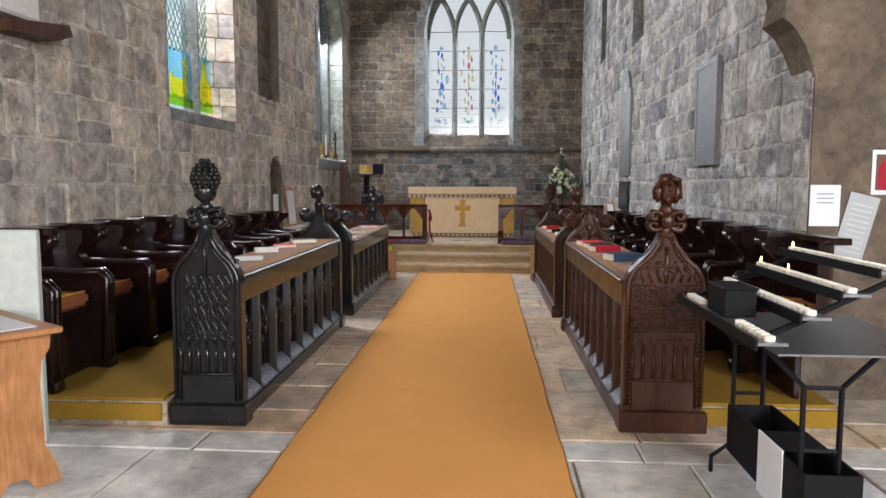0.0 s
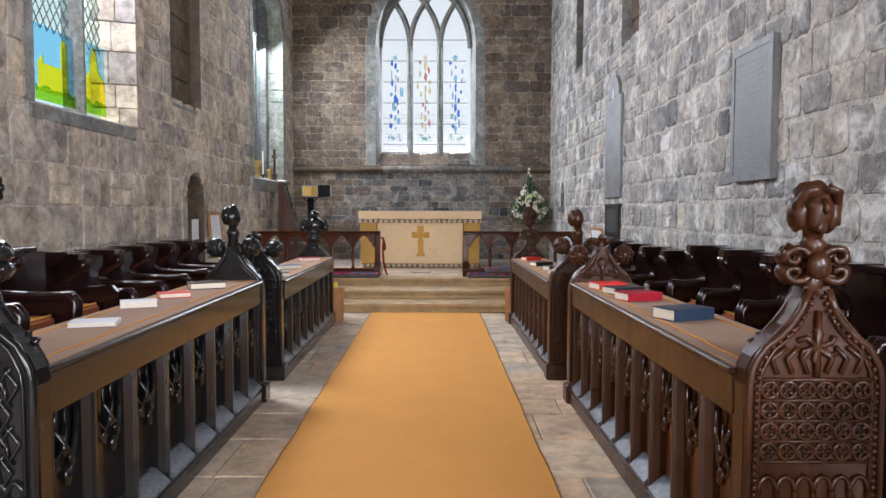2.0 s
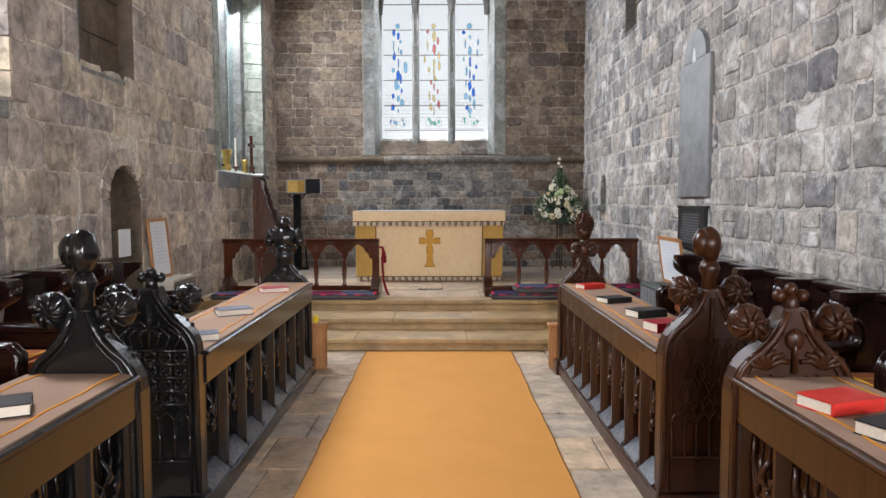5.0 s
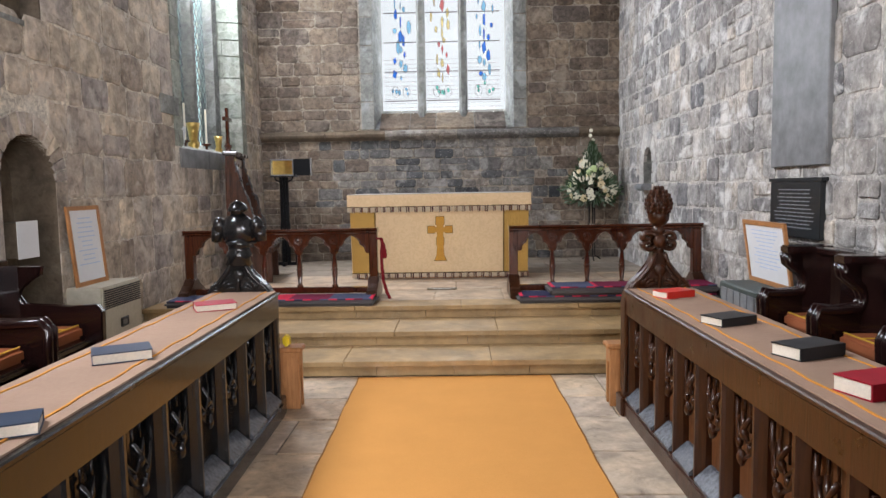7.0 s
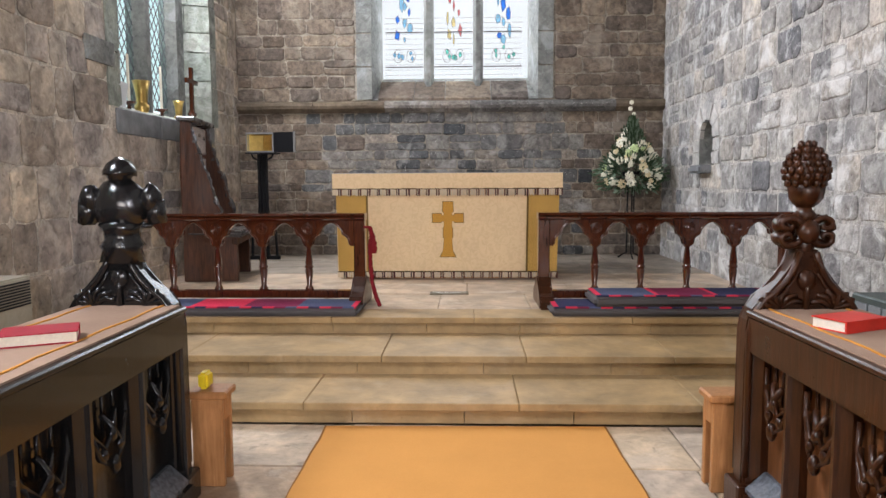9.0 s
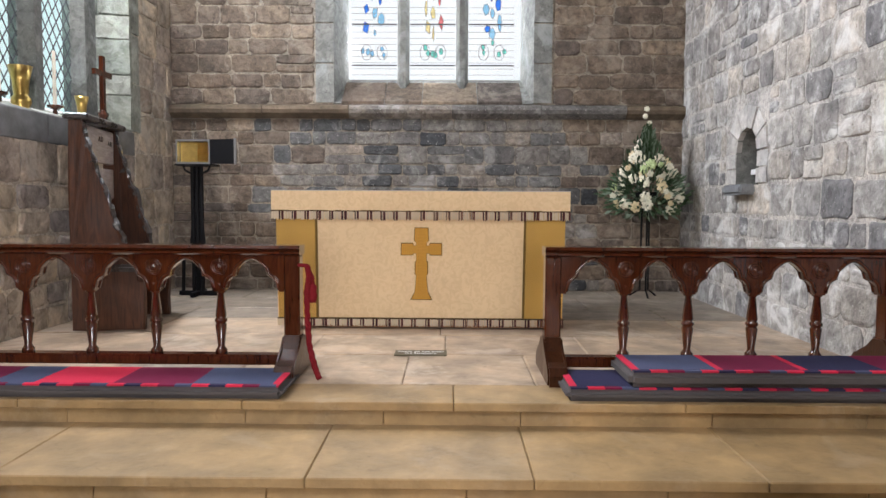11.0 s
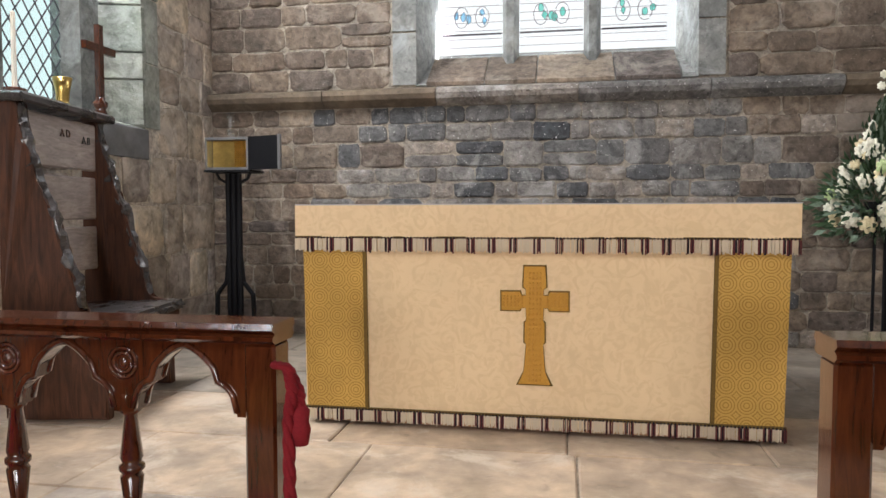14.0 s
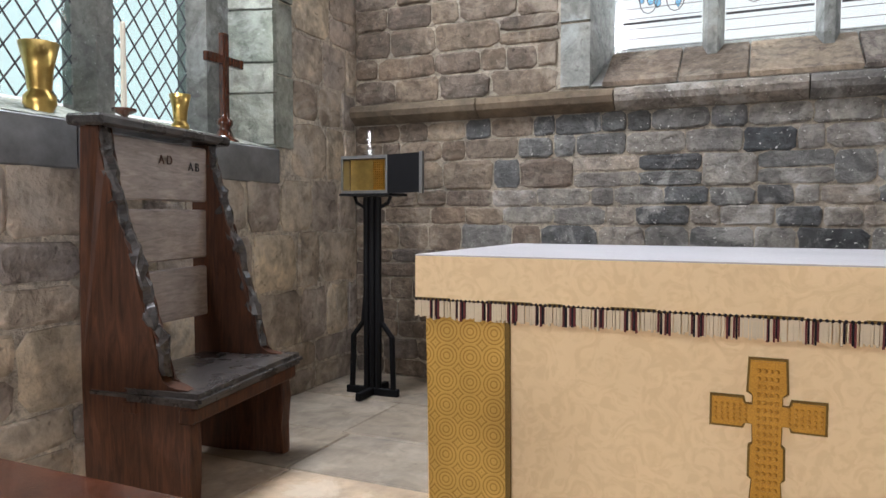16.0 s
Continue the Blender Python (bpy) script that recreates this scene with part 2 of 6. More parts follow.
FLAG_G = stone("grey_flagstone", [(0.5, 0.5, 0.48), (0.6, 0.57, 0.5), (0.54, 0.54, 0.53), (0.56, 0.49, 0.4)], (0.72, 0.7, 0.65), 0.4, 0.42, 7.0, 0.4, 0.5, 0.1)
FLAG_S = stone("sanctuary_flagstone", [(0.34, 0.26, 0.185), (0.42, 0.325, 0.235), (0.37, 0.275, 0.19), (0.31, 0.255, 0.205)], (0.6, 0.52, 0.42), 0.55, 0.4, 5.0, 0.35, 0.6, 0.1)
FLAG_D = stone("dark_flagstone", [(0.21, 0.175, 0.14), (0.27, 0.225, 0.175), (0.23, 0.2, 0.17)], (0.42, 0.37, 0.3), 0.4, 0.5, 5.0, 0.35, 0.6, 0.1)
STEP = stone("step_sandstone", [(0.31, 0.205, 0.097), (0.355, 0.24, 0.117), (0.325, 0.222, 0.112)], (0.44, 0.34, 0.23), 0.3, 0.5, 8.0, 0.25, 0.3, 0.05)
JOINT = stone("floor_joint", [(0.24, 0.195, 0.15), (0.28, 0.23, 0.175)], (0.45, 0.4, 0.32), 0.5)
PLASTER = paint("plaster", (0.62, 0.6, 0.56), 0.9)
BLACK_OAK = wood("black_oak", (0.006, 0.006, 0.0062), (0.014, 0.0135, 0.0138), 0.2, 2, 0.7, 0.03)
# Bluish grey base stands in for sky sheen on the desk sills.
SILL_SHEEN = paint("sheen_varnish", (0.1, 0.112, 0.13), 0.22, 0.0, 0.6, 45.0, 0.7)
BROWN_OAK = wood("brown_oak", (0.018, 0.0056, 0.0021), (0.064, 0.021, 0.0072), 0.3, 2, 0.25)
PANEL_OAK = wood("panel_oak", (0.09, 0.034, 0.0135), (0.2, 0.082, 0.031), 0.4, 2, 0.15)
STALL_OAK = wood("stall_mahogany", (0.007, 0.0035, 0.0035), (0.022, 0.008, 0.007), 0.17, 2, 0.6)
RAIL_OAK = wood("rail_oak", (0.026, 0.0062, 0.0026), (0.095, 0.0245, 0.0084), 0.13, 2, 1.4)
OLD_OAK = wood("ancient_oak", (0.02, 0.0072, 0.0036), (0.1, 0.037, 0.0165), 0.5, 2, 0.0, 0.08)
SEAT_OAK = wood("worn_seat_oak", (0.02, 0.018, 0.018), (0.085, 0.076, 0.072), 0.25, 1, 0.4, 0.3)
# Scratched grey oak, paled further for the light falling on the chair back.
SLAT_OAK = wood("scratched_oak_lit", (0.24, 0.205, 0.19), (0.45, 0.39, 0.36), 0.45, 1, 0.0, 0.4)
LIGHT_OAK = wood("light_oak", (0.3, 0.13, 0.045), (0.48, 0.23, 0.09), 0.4, 2, 0.15)
CARPET = cloth("mustard_carpet", (0.56, 0.25, 0.06), (0.7, 0.34, 0.095), 140.0, mottle=0.22)
BINDING = cloth("carpet_binding", (0.25, 0.11, 0.03), (0.36, 0.17, 0.05), 80.0)
CARPET_O = cloth("ochre_carpet", (0.2, 0.112, 0.012), (0.29, 0.17, 0.022), 50.0, mottle=0.3)
RUNNER = cloth("tan_runner", (0.29, 0.185, 0.13), (0.38, 0.26, 0.19), 60.0)
ORANGE = cloth("orange_stripe", (0.55, 0.22, 0.03), (0.65, 0.3, 0.06))
CREAM = brocade("cream_brocade", (0.66, 0.475, 0.265), (0.84, 0.645, 0.405))
GOLD = damask("gold_damask", (0.33, 0.185, 0.033), (0.55, 0.33, 0.078), 11.0, 0.5)
BRAID = cloth("dark_braid", (0.03, 0.02, 0.015), (0.3, 0.19, 0.05), 400.0)
TASSEL_C = cloth("cream_tassel", (0.55, 0.46, 0.33), (0.7, 0.6, 0.45), 300.0)
TASSEL_D = cloth("plum_tassel", (0.03, 0.01, 0.02), (0.26, 0.07, 0.06), 90.0)
TASSEL_K = cloth("black_tassel", (0.008, 0.008, 0.012), (0.03, 0.025, 0.03), 90.0)
LINEN = cloth("white_linen", (0.37, 0.36, 0.38), (0.44, 0.425, 0.445), 100.0, 0.3)
GOLD_METAL = paint("gilt_thread", (0.46, 0.24, 0.04), 0.42, 0.6, 0.35, 240.0, 0.5)
BRONZE = paint("dull_bronze", (0.11, 0.095, 0.06), 0.5, 0.4)
BRASS = paint("brass", (0.55, 0.38, 0.12), 0.28, 1.0, 0.2)
IRON = paint("black_iron", (0.007, 0.007, 0.008), 0.6, 0.0, gloss=0.1)
STEEL = paint("grey_steel", (0.2, 0.2, 0.2), 0.4, 0.8)
WAX = paint("wax", (0.85, 0.8, 0.68), 0.5)
PAPER = paint("paper", (0.65, 0.66, 0.67), 0.8, 0.0, 0.03)
PAPER_D = paint("laminated_card", (0.36, 0.37, 0.36), 0.5, 0.0, 0.05)
INK = paint("ink", (0.25, 0.25, 0.27), 0.8)
INK_L = paint("faded_ink", (0.5, 0.5, 0.5), 0.8)
SLATE = paint("slate_grey", (0.17, 0.18, 0.19), 0.5, 0.0, 0.25)
SLATE_L = paint("weathered_marble", (0.17, 0.175, 0.18), 0.45, 0.0, 0.4, 6.0)
BLACK_PLATE = paint("black_plate", (0.02, 0.022, 0.024), 0.35, 0.2)
BEIGE = paint("beige_enamel", (0.42, 0.39, 0.31), 0.45)
GREY_GREEN = paint("grey_green_enamel", (0.055, 0.07, 0.065), 0.5)
PALE_GREEN = paint("pale_grey_green", (0.45, 0.5, 0.45), 0.6)
LEAD = paint("lead", (0.06, 0.065, 0.07), 0.6, 0.3)
MAROON = paint("maroon_cover", (0.3, 0.009, 0.022), 0.55, gloss=0.15)
RED = paint("red_cover", (0.6, 0.035, 0.025), 0.4)
NAVY = paint("navy_cover", (0.015, 0.03, 0.06), 0.45)
BLACK_COVER = paint("black_cover", (0.015, 0.015, 0.017), 0.45)
BROWN_COVER = paint("brown_cover", (0.1, 0.045, 0.02), 0.5)
PAGES = paint("page_edges", (0.72, 0.66, 0.55), 0.85, 0.0, 0.12, 120.0)
CUSHION = cloth("rust_cushion", (0.26, 0.075, 0.03), (0.36, 0.12, 0.05), 80.0)
YELLOW_TRIM = cloth("yellow_piping", (0.6, 0.36, 0.03), (0.7, 0.45, 0.06))
WOOL_GREY = cloth("grey_wool", (0.075, 0.07, 0.07), (0.11, 0.1, 0.1), 120.0)
WOOL_NAVY = cloth("navy_wool", (0.02, 0.02, 0.055), (0.035, 0.035, 0.08), 120.0)
WOOL_BLUE = cloth("blue_wool", (0.055, 0.068, 0.125), (0.08, 0.095, 0.165), 120.0)
WOOL_PLUM = cloth("plum_wool", (0.13, 0.01, 0.04), (0.2, 0.02, 0.06), 120.0)
WOOL_RED = cloth("red_wool", (0.55, 0.02, 0.06), (0.65, 0.04, 0.08), 120.0)
ROPE = cloth("red_rope", (0.12, 0.008, 0.012), (0.25, 0.02, 0.025), 150.0)
LEAF = paint("leaf", (0.035, 0.07, 0.03), 0.5, 0.0, 0.4, 60.0)
SILVER_LEAF = paint("silver_leaf", (0.16, 0.22, 0.16), 0.6, 0.0, 0.3, 60.0)
PETAL = paint("petal", (0.75, 0.73, 0.6), 0.7, 0.0, 0.12, 90.0)
PETAL_Y = paint("cream_petal", (0.7, 0.6, 0.38), 0.7, 0.0, 0.15, 90.0)
PETAL_G = paint("green_petal", (0.5, 0.62, 0.32), 0.7, 0.0, 0.15, 90.0)
YELLOW = paint("yellow_plastic", (0.75, 0.55, 0.02), 0.4)
GLASS = glass("clear_glass", (0.97, 0.99, 0.99))
GLASS_T = glass("tinted_lattice_glass", (0.86, 0.97, 0.96))
GLASS_B = glass("blue_glass", (0.22, 0.5, 0.92))
GLASS_L = glass("pale_blue_glass", (0.6, 0.82, 0.95))
GLASS_R = glass("red_glass", (0.9, 0.5, 0.5))
GLASS_G = glass("green_glass", (0.5, 0.86, 0.8))
GLASS_Y = glass("straw_glass", (0.95, 0.87, 0.62))
BACKDROP = glow("bright_overcast", (0.93, 0.98, 1.0), 1.02)
FLAME = glow("flame", (1.0, 0.6, 0.2), 30.0)
PAINT_BLUE = glass("blue_painted_film", (0.6, 0.86, 1.0), 0.02)
PAINT_YEL = glass("yellow_painted_film", (1.0, 0.93, 0.15), 0.02)
PAINT_GRN = glass("green_painted_film", (0.6, 0.85, 0.2), 0.02)

# ---- mesh helpers ----


def part(name, bm, material, parent, label=""):
    me = bpy.data.meshes.new(name)
    bmesh.ops.recalc_face_normals(bm, faces=bm.faces)
    bm.to_mesh(me)
    bm.free()
    me.materials.append(material)
    ob = new(name, me)
    ob.parent = parent
    return tagged(ob, label)


def smooth(ob):
    for p in ob.data.polygons:
        p.use_smooth = True
    return ob


def thing(name, label, category, m=None, group="", kind=""):
    ob = new(name)
    ob.empty_display_size = 0.05
    if m is not None:
        ob.matrix_world = m
    return tagged(ob, label, category, group, kind)


def mesh_thing(name, bm, material, label, category, m=None, group="", kind=""):
    ob = part(name, bm, material, None)
    if m is not None:
        ob.matrix_world = m
    return tagged(ob, label, category, group, kind)


def box(bm, x0, x1, y0, y1, z0, z1, bevel=0.0, segs=1):
    vs = [bm.verts.new((x, y, z)) for x in (x0, x1) for y in (y0, y1) for z in (z0, z1)]
    fs = [bm.faces.new([vs[i] for i in f]) for f in ((0, 1, 3, 2), (4, 6, 7, 5), (0, 4, 5, 1), (2, 3, 7, 6), (0, 2, 6, 4), (1, 5, 7, 3))]
    if bevel:
        es = {e for f in fs for e in f.edges}
        bmesh.ops.bevel(bm, geom=list(es), offset=bevel, segments=segs, affect="EDGES")
    return bm


def B(*a, **k):
    return box(bmesh.new(), *a, **k)


def prism(bm, poly, axis, d0, d1, bevel=0.0):
    """Extrudes a polygon. axis x: poly is (y, z); y: (x, z); z: (x, y)."""
    def at(p, d):
        return {"x": (d, p[0], p[1]), "y": (p[0], d, p[1]), "z": (p[0], p[1], d)}[axis]
    a = [bm.verts.new(at(p, d0)) for p in poly]
    b = [bm.verts.new(at(p, d1)) for p in poly]
    f1, f2 = bm.faces.new(a), bm.faces.new(b[::-1])
    n = len(poly)
    for i in range(n):
        bm.faces.new((a[i], a[(i + 1) % n], b[(i + 1) % n], b[i]))
    if bevel:
        es = list(f1.edges) + list(f2.edges)
        bmesh.ops.bevel(bm, geom=es, offset=bevel, segments=2, affect="EDGES")
    return bm


def lathe(bm, prof, seg=16, at=(0, 0, 0), wob=0.0, lobes=0):
    rings = []
    for r, z in prof:
        ring = []
        for i in range(seg):
            a = 2 * math.pi * i / seg
            rr = r * (1 + (wob * math.cos(lobes * a) if lobes else 0))
            ring.append(bm.verts.new((at[0] + rr * math.cos(a), at[1] + rr * math.sin(a), at[2] + z)))
        rings.append(ring)
    for p, q in zip(rings, rings[1:]):
        for i in range(seg):
            bm.faces.new((p[i], p[(i + 1) % seg], q[(i + 1) % seg], q[i]))
    bm.faces.new(rings[0][::-1])
    bm.faces.new(rings[-1])
    return bm


def tube(bm, pts, r, seg=6, taper=1.0):
    """A round bar along points."""
    pts = [Vector(p) for p in pts]
    rings, n = [], len(pts)
    ref = None
    for i, p in enumerate(pts):
        d = (pts[min(i + 1, n - 1)] - pts[max(i - 1, 0)]).normalized()
        if ref is None:
            ref = d.orthogonal().normalized()
        a = (ref - d * ref.dot(d))
        a = a.normalized() if a.length > 1e-6 else d.orthogonal().normalized()
        ref = a
        b = d.cross(a)
        rr = r * (1 + (taper - 1) * i / max(1, n - 1))
        rings.append([bm.verts.new(p + rr * (math.cos(2 * math.pi * k / seg) * a + math.sin(2 * math.pi * k / seg) * b)) for k in range(seg)])
    for p, q in zip(rings, rings[1:]):
        for i in range(seg):
            bm.faces.new((p[i], p[(i + 1) % seg], q[(i + 1) % seg], q[i]))
    bm.faces.new(rings[0][::-1])
    bm.faces.new(rings[-1])
    return bm


def ball(bm, at, r, sx=1, sy=1, sz=1, seg=10, rings=7):
    prof = [(max(0.02, math.sin(math.pi * i / rings)) * r, -math.cos(math.pi * i / rings) * r) for i in range(rings + 1)]
    s = len(bm.verts)
    lathe(bm, prof, seg)
    bm.verts.ensure_lookup_table()
    for v in bm.verts[s:]:
        v.co = Vector((v.co.x * sx + at[0], v.co.y * sy + at[1], v.co.z * sz + at[2]))
    return bm


def roughen(bm, amount, scale=6.0):
    for v in bm.verts:
        v.co += noise.noise_vector(v.co * scale) * amount
    return bm


# ---- walls ----
NX, SX, EY, SZ, TOP = -3.41, 2.31, 17.0, 0.37, 7.3
CHOIR = pose(0, 0, 0, 0, 0, 0.75)
rng = random.Random(7)


class Opening:
    """A gap in a wall: u from a to b, z from z0, an arched head of the rise given above zs (0: flat at zs)."""
    def __init__(self, a, b, z0, zs, rise=0.0):
        self.a, self.b, self.z0, self.zs, self.rise = a, b, z0, zs, rise
        h = (b - a) / 2
        self.r = (rise * rise + h * h) / (2 * h) if rise else 0

    def span(self, z):
        if z < self.z0 or z >= self.zs + self.rise:
            return None
        if z <= self.zs:
            return self.a, self.b
        c, h = (self.a + self.b) / 2, (self.b - self.a) / 2
        if self.rise >= h - 1e-6:
            w = math.sqrt(max(0, self.r ** 2 - (z - self.zs) ** 2)) - (self.r - h)
        else:
            w = h * math.sqrt(max(0, 1 - ((z - self.zs) / self.rise) ** 2))
        return c - max(0.0, w), c + max(0.0, w)

    def outline(self, n=10, grow=0.0):
        """From the foot of one side over the head to the other foot, as (u, z)."""
        zs = [self.z0 + (self.zs - self.z0) * i / 2 for i in range(3)]
        zs += [self.zs + self.rise * math.sin(math.pi / 2 * i / n) for i in range(1, n)] if self.rise else []
        c, out = (self.a + self.b) / 2, []
        for z in zs:
            s = self.span(min(z, self.zs + self.rise - 1e-5))
            if z <= self.zs:
                out.append((s[0] - grow, z))
            else:
                d = math.hypot(s[0] - c, z - self.zs)
                out.append((s[0] + (s[0] - c) / d * grow, z + (z - self.zs) / d * grow))
        top = [(c, self.zs + self.rise + grow)] if self.rise else []
        return out + top + [(2 * c - u, z) for u, z in out[::-1]]


def gaps(openings, u0, u1, z):
    cuts = sorted(s for s in (o.span(z) for o in openings) if s)
    out, u = [], u0
    for a, b in cuts:
        if a > u:
            out.append((u, min(a, u1)))
        u = max(u, b)
    if u < u1:
        out.append((u, u1))
    return [g for g in out if g[1] - g[0] > 0.01]


def wall_core(name, m, u0, u1, z0, z1, thick, openings, material, label, start=0.0):
    bm = bmesh.new()
    zs = sorted({z0, z1, *[v for o in openings for v in (o.z0, o.zs)], *[o.zs + o.rise * i / 40 for o in openings if o.rise for i in range(41)]})
    zs = [z for z in zs if z0 <= z <= z1]
    for a, b in zip(zs, zs[1:]):
        if b - a < 1e-4:
            continue
        for p, q in gaps(openings, u0, u1, (a + b) / 2):
            box(bm, p, q, start, thick, a, b)
    return mesh_thing(name, bm, material, label, "wall", m, kind="structure")


STONES = []
for k in range(12):
    r = random.Random(k)
    j = lambda a: r.uniform(-a, a)
    ring = []
    for sx, sz in ((-1, -1), (1, -1), (1, 1), (-1, 1)):
        cx, cz = r.uniform(0.05, 0.16), r.uniform(0.08, 0.22)
        p, q = (sx * (0.5 - cx), sz * 0.5), (sx * 0.5, sz * (0.5 - cz))
        ring += [q, p] if sx * sz > 0 else [p, q]
    full = []
    for a, b in zip(ring, ring[1:] + ring[:1]):
        full.append(a)
        if math.dist(a, b) > 0.4:
            full.append(((a[0] + b[0]) / 2, (a[1] + b[1]) / 2))
    full = [(x + j(0.022), z + j(0.035)) for x, z in full]
    n = len(full)
    lift = [j(0.25) for _ in full]
    vs = [(x, 0.02, z) for x, z in full]
    vs += [(x * 0.985, -0.5 + 0.4 * lift[i], z * 0.975) for i, (x, z) in enumerate(full)]
    vs += [(x * 0.86 + j(0.03), -0.9 + lift[i], z * 0.8 + j(0.04)) for i, (x, z) in enumerate(full)]
    vs.append((j(0.12), -1.05 + j(0.2), j(0.12)))
    fs = []
    for i in range(n):
        q = (i + 1) % n
        fs += [(i, q, n + q, n + i), (n + i, n + q, 2 * n + q, 2 * n + i), (2 * n + i, 2 * n + q, 3 * n)]
    STONES.append((vs, fs))
STONE_MESH = {}


def stone_mesh(k, material):
    key = (k, material.name)
    if key not in STONE_MESH:
        me = bpy.data.meshes.new("stone")
        me.from_pydata(STONES[k][0], [], STONES[k][1])
        me.materials.append(material)
        STONE_MESH[key] = me
    return STONE_MESH[key]


def stones(wall, u0, u1, rows, openings, lengths, material, pick, seed, proud=(0.014, 0.028), joint=0.014, limit=300):
    """Courses of stones on a wall: the picked ones as pieces of their own, the rest joined. The material may depend on u."""
    r = random.Random(seed)
    rest, made = {}, 0
    for za, zb in zip(rows, rows[1:]):
        zc, h = (za + zb) / 2, zb - za
        for p, q in gaps(openings, u0, u1, zc):
            u = p
            while u < q - 0.02:
                w = r.uniform(*lengths) * (0.75 + h * 1.2)
                if q - (u + w) < lengths[0] * 0.6:
                    w = q - u
                d = r.uniform(*proud)
                halves = [(zc + r.uniform(-0.006, 0.006), h)]
                if h > 0.2 and r.random() < 0.13:
                    halves = [(za + h * 0.25, h / 2), (za + h * 0.75, h / 2)]
                mat = material(u + w / 2, r) if callable(material) else material
                for zz, hh in halves:
                    k = r.randrange(len(STONES))
                    loc, sc = (u + w / 2, 0, zz), (w - joint * r.uniform(0.4, 1.5), d, hh - joint * r.uniform(0.4, 1.5))
                    if made < limit and pick(u + w / 2, zz):
                        ob = new("stone", stone_mesh(k, mat))
                        ob.parent = wall
                        ob.matrix_local = Matrix.LocRotScale(loc, None, sc)
                        made += 1
                    else:
                        vs, fs = rest.setdefault(mat.name, ([], [], mat))[:2]
                        b = len(vs)
                        vs += [(loc[0] + x * sc[0], y * sc[1], loc[2] + z * sc[2]) for x, y, z in STONES[k][0]]
                        fs += [tuple(b + i for i in f) for f in STONES[k][1]]
                u += w
    for vs, fs, mat in rest.values():
        me = bpy.data.meshes.new("more_stones")
        me.from_pydata(vs, [], fs)
        me.materials.append(mat)
        ob = new("more_stones", me)
        ob.parent = wall
        tagged(ob, kind="stuff")


def courses(z0, z1, lo, hi, seed):
    r, out = random.Random(seed), [z0]
    while out[-1] < z1 - lo:
        out.append(min(z1, out[-1] + r.uniform(lo, hi)))
    out[-1] = z1
    return out


def reveal(name, parent_m, o, depth, grow_in, material, label, sill=True, sill_drop=0.0):
    """The splayed sides, head and sill of an opening, as one surface with thickness."""
    bm = bmesh.new()
    A = o.outline()
    c = (o.a + o.b) / 2
    h = (o.b - o.a) / 2
    k = (h - grow_in) / h
    Bk = [(c + (u - c) * k, o.z0 + sill_drop + (z - o.z0 - sill_drop) * (1 if z <= o.zs else 1) if z > o.z0 else o.z0 + sill_drop) for u, z in A]
    f = [bm.verts.new((u, -0.012, z)) for u, z in A]
    g = [bm.verts.new((u, depth, z)) for u, z in Bk]
    for i in range(len(A) - 1):
        bm.faces.new((f[i], f[i + 1], g[i + 1], g[i]))
    if sill:
        bm.faces.new((f[0], g[0], g[-1], f[-1]))
    ob = part(name, bm, material, None)
    ob.matrix_world = parent_m
    md = ob.modifiers.new("thick", "SOLIDIFY")
    md.thickness, md.offset = 0.012, 1.0
    return tagged(ob, label, "window reveal", kind="structure")


EAST, NORTH, SOUTH = pose(0, EY, 0), pose(NX, 0, 0, 0, 0, 90), pose(SX, 0, 0, 0, 0, -90)
E_WIN = Opening(-1.58, 0.64, 2.46, 5.1, 1.75)
N1 = Opening(6.9, 9.0, 2.34, 5.0, 1.2)
N2 = Opening(13.68, 15.98, 2.03, 4.9, 1.2)
N_BLK = Opening(9.99, 11.04, 2.78, 5.6)
N_NICHE = Opening(10.42, 11.1, 0.5, 1.62, 0.34)
S_BLK = Opening(-10.75, -9.94, 3.56, 5.4)
S_SLIT = Opening(-14.0, -13.4, 3.95, 5.6)
S_NICHE = Opening(-15.46, -15.03, 1.53, 1.81, 0.215)

east = wall_core("wall_east", EAST, NX - 0.6, SX + 0.6, 0, TOP, 0.7, [E_WIN], MORTAR_E, "rough coursed brown sandstone wall with pale mortar")
north = wall_core("wall_north", NORTH, 3.0, EY, 0, TOP, 0.6, [N1, N2, N_BLK, N_NICHE], MORTAR_N, "coursed grey-brown sandstone wall with windows")
south = wall_core("wall_south", SOUTH, -EY, -4.36, 0, TOP, 0.6, [S_BLK, S_SLIT, S_NICHE], MORTAR_G, "coursed grey sandstone wall with limewash traces")

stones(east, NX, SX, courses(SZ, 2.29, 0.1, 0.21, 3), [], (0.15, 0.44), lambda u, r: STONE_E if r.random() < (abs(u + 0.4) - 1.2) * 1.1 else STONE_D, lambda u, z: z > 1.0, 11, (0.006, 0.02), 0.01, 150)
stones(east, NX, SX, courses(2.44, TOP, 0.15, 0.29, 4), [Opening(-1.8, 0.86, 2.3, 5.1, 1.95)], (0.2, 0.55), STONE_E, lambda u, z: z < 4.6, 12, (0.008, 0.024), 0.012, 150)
stones(north, 3.0, EY, courses(0.0, TOP, 0.27, 0.4, 5), [Opening(6.72, 9.2, 2.16, 5.0, 1.4), Opening(13.5, 16.16, 1.8, 4.9, 1.4), N_BLK, Opening(10.24, 11.28, 0, 1.62, 0.52)], (0.2, 0.46), STONE_N, lambda u, z: 5.0 < u and 0.9 < z < 3.6, 13, (0.008, 0.022), 0.02)
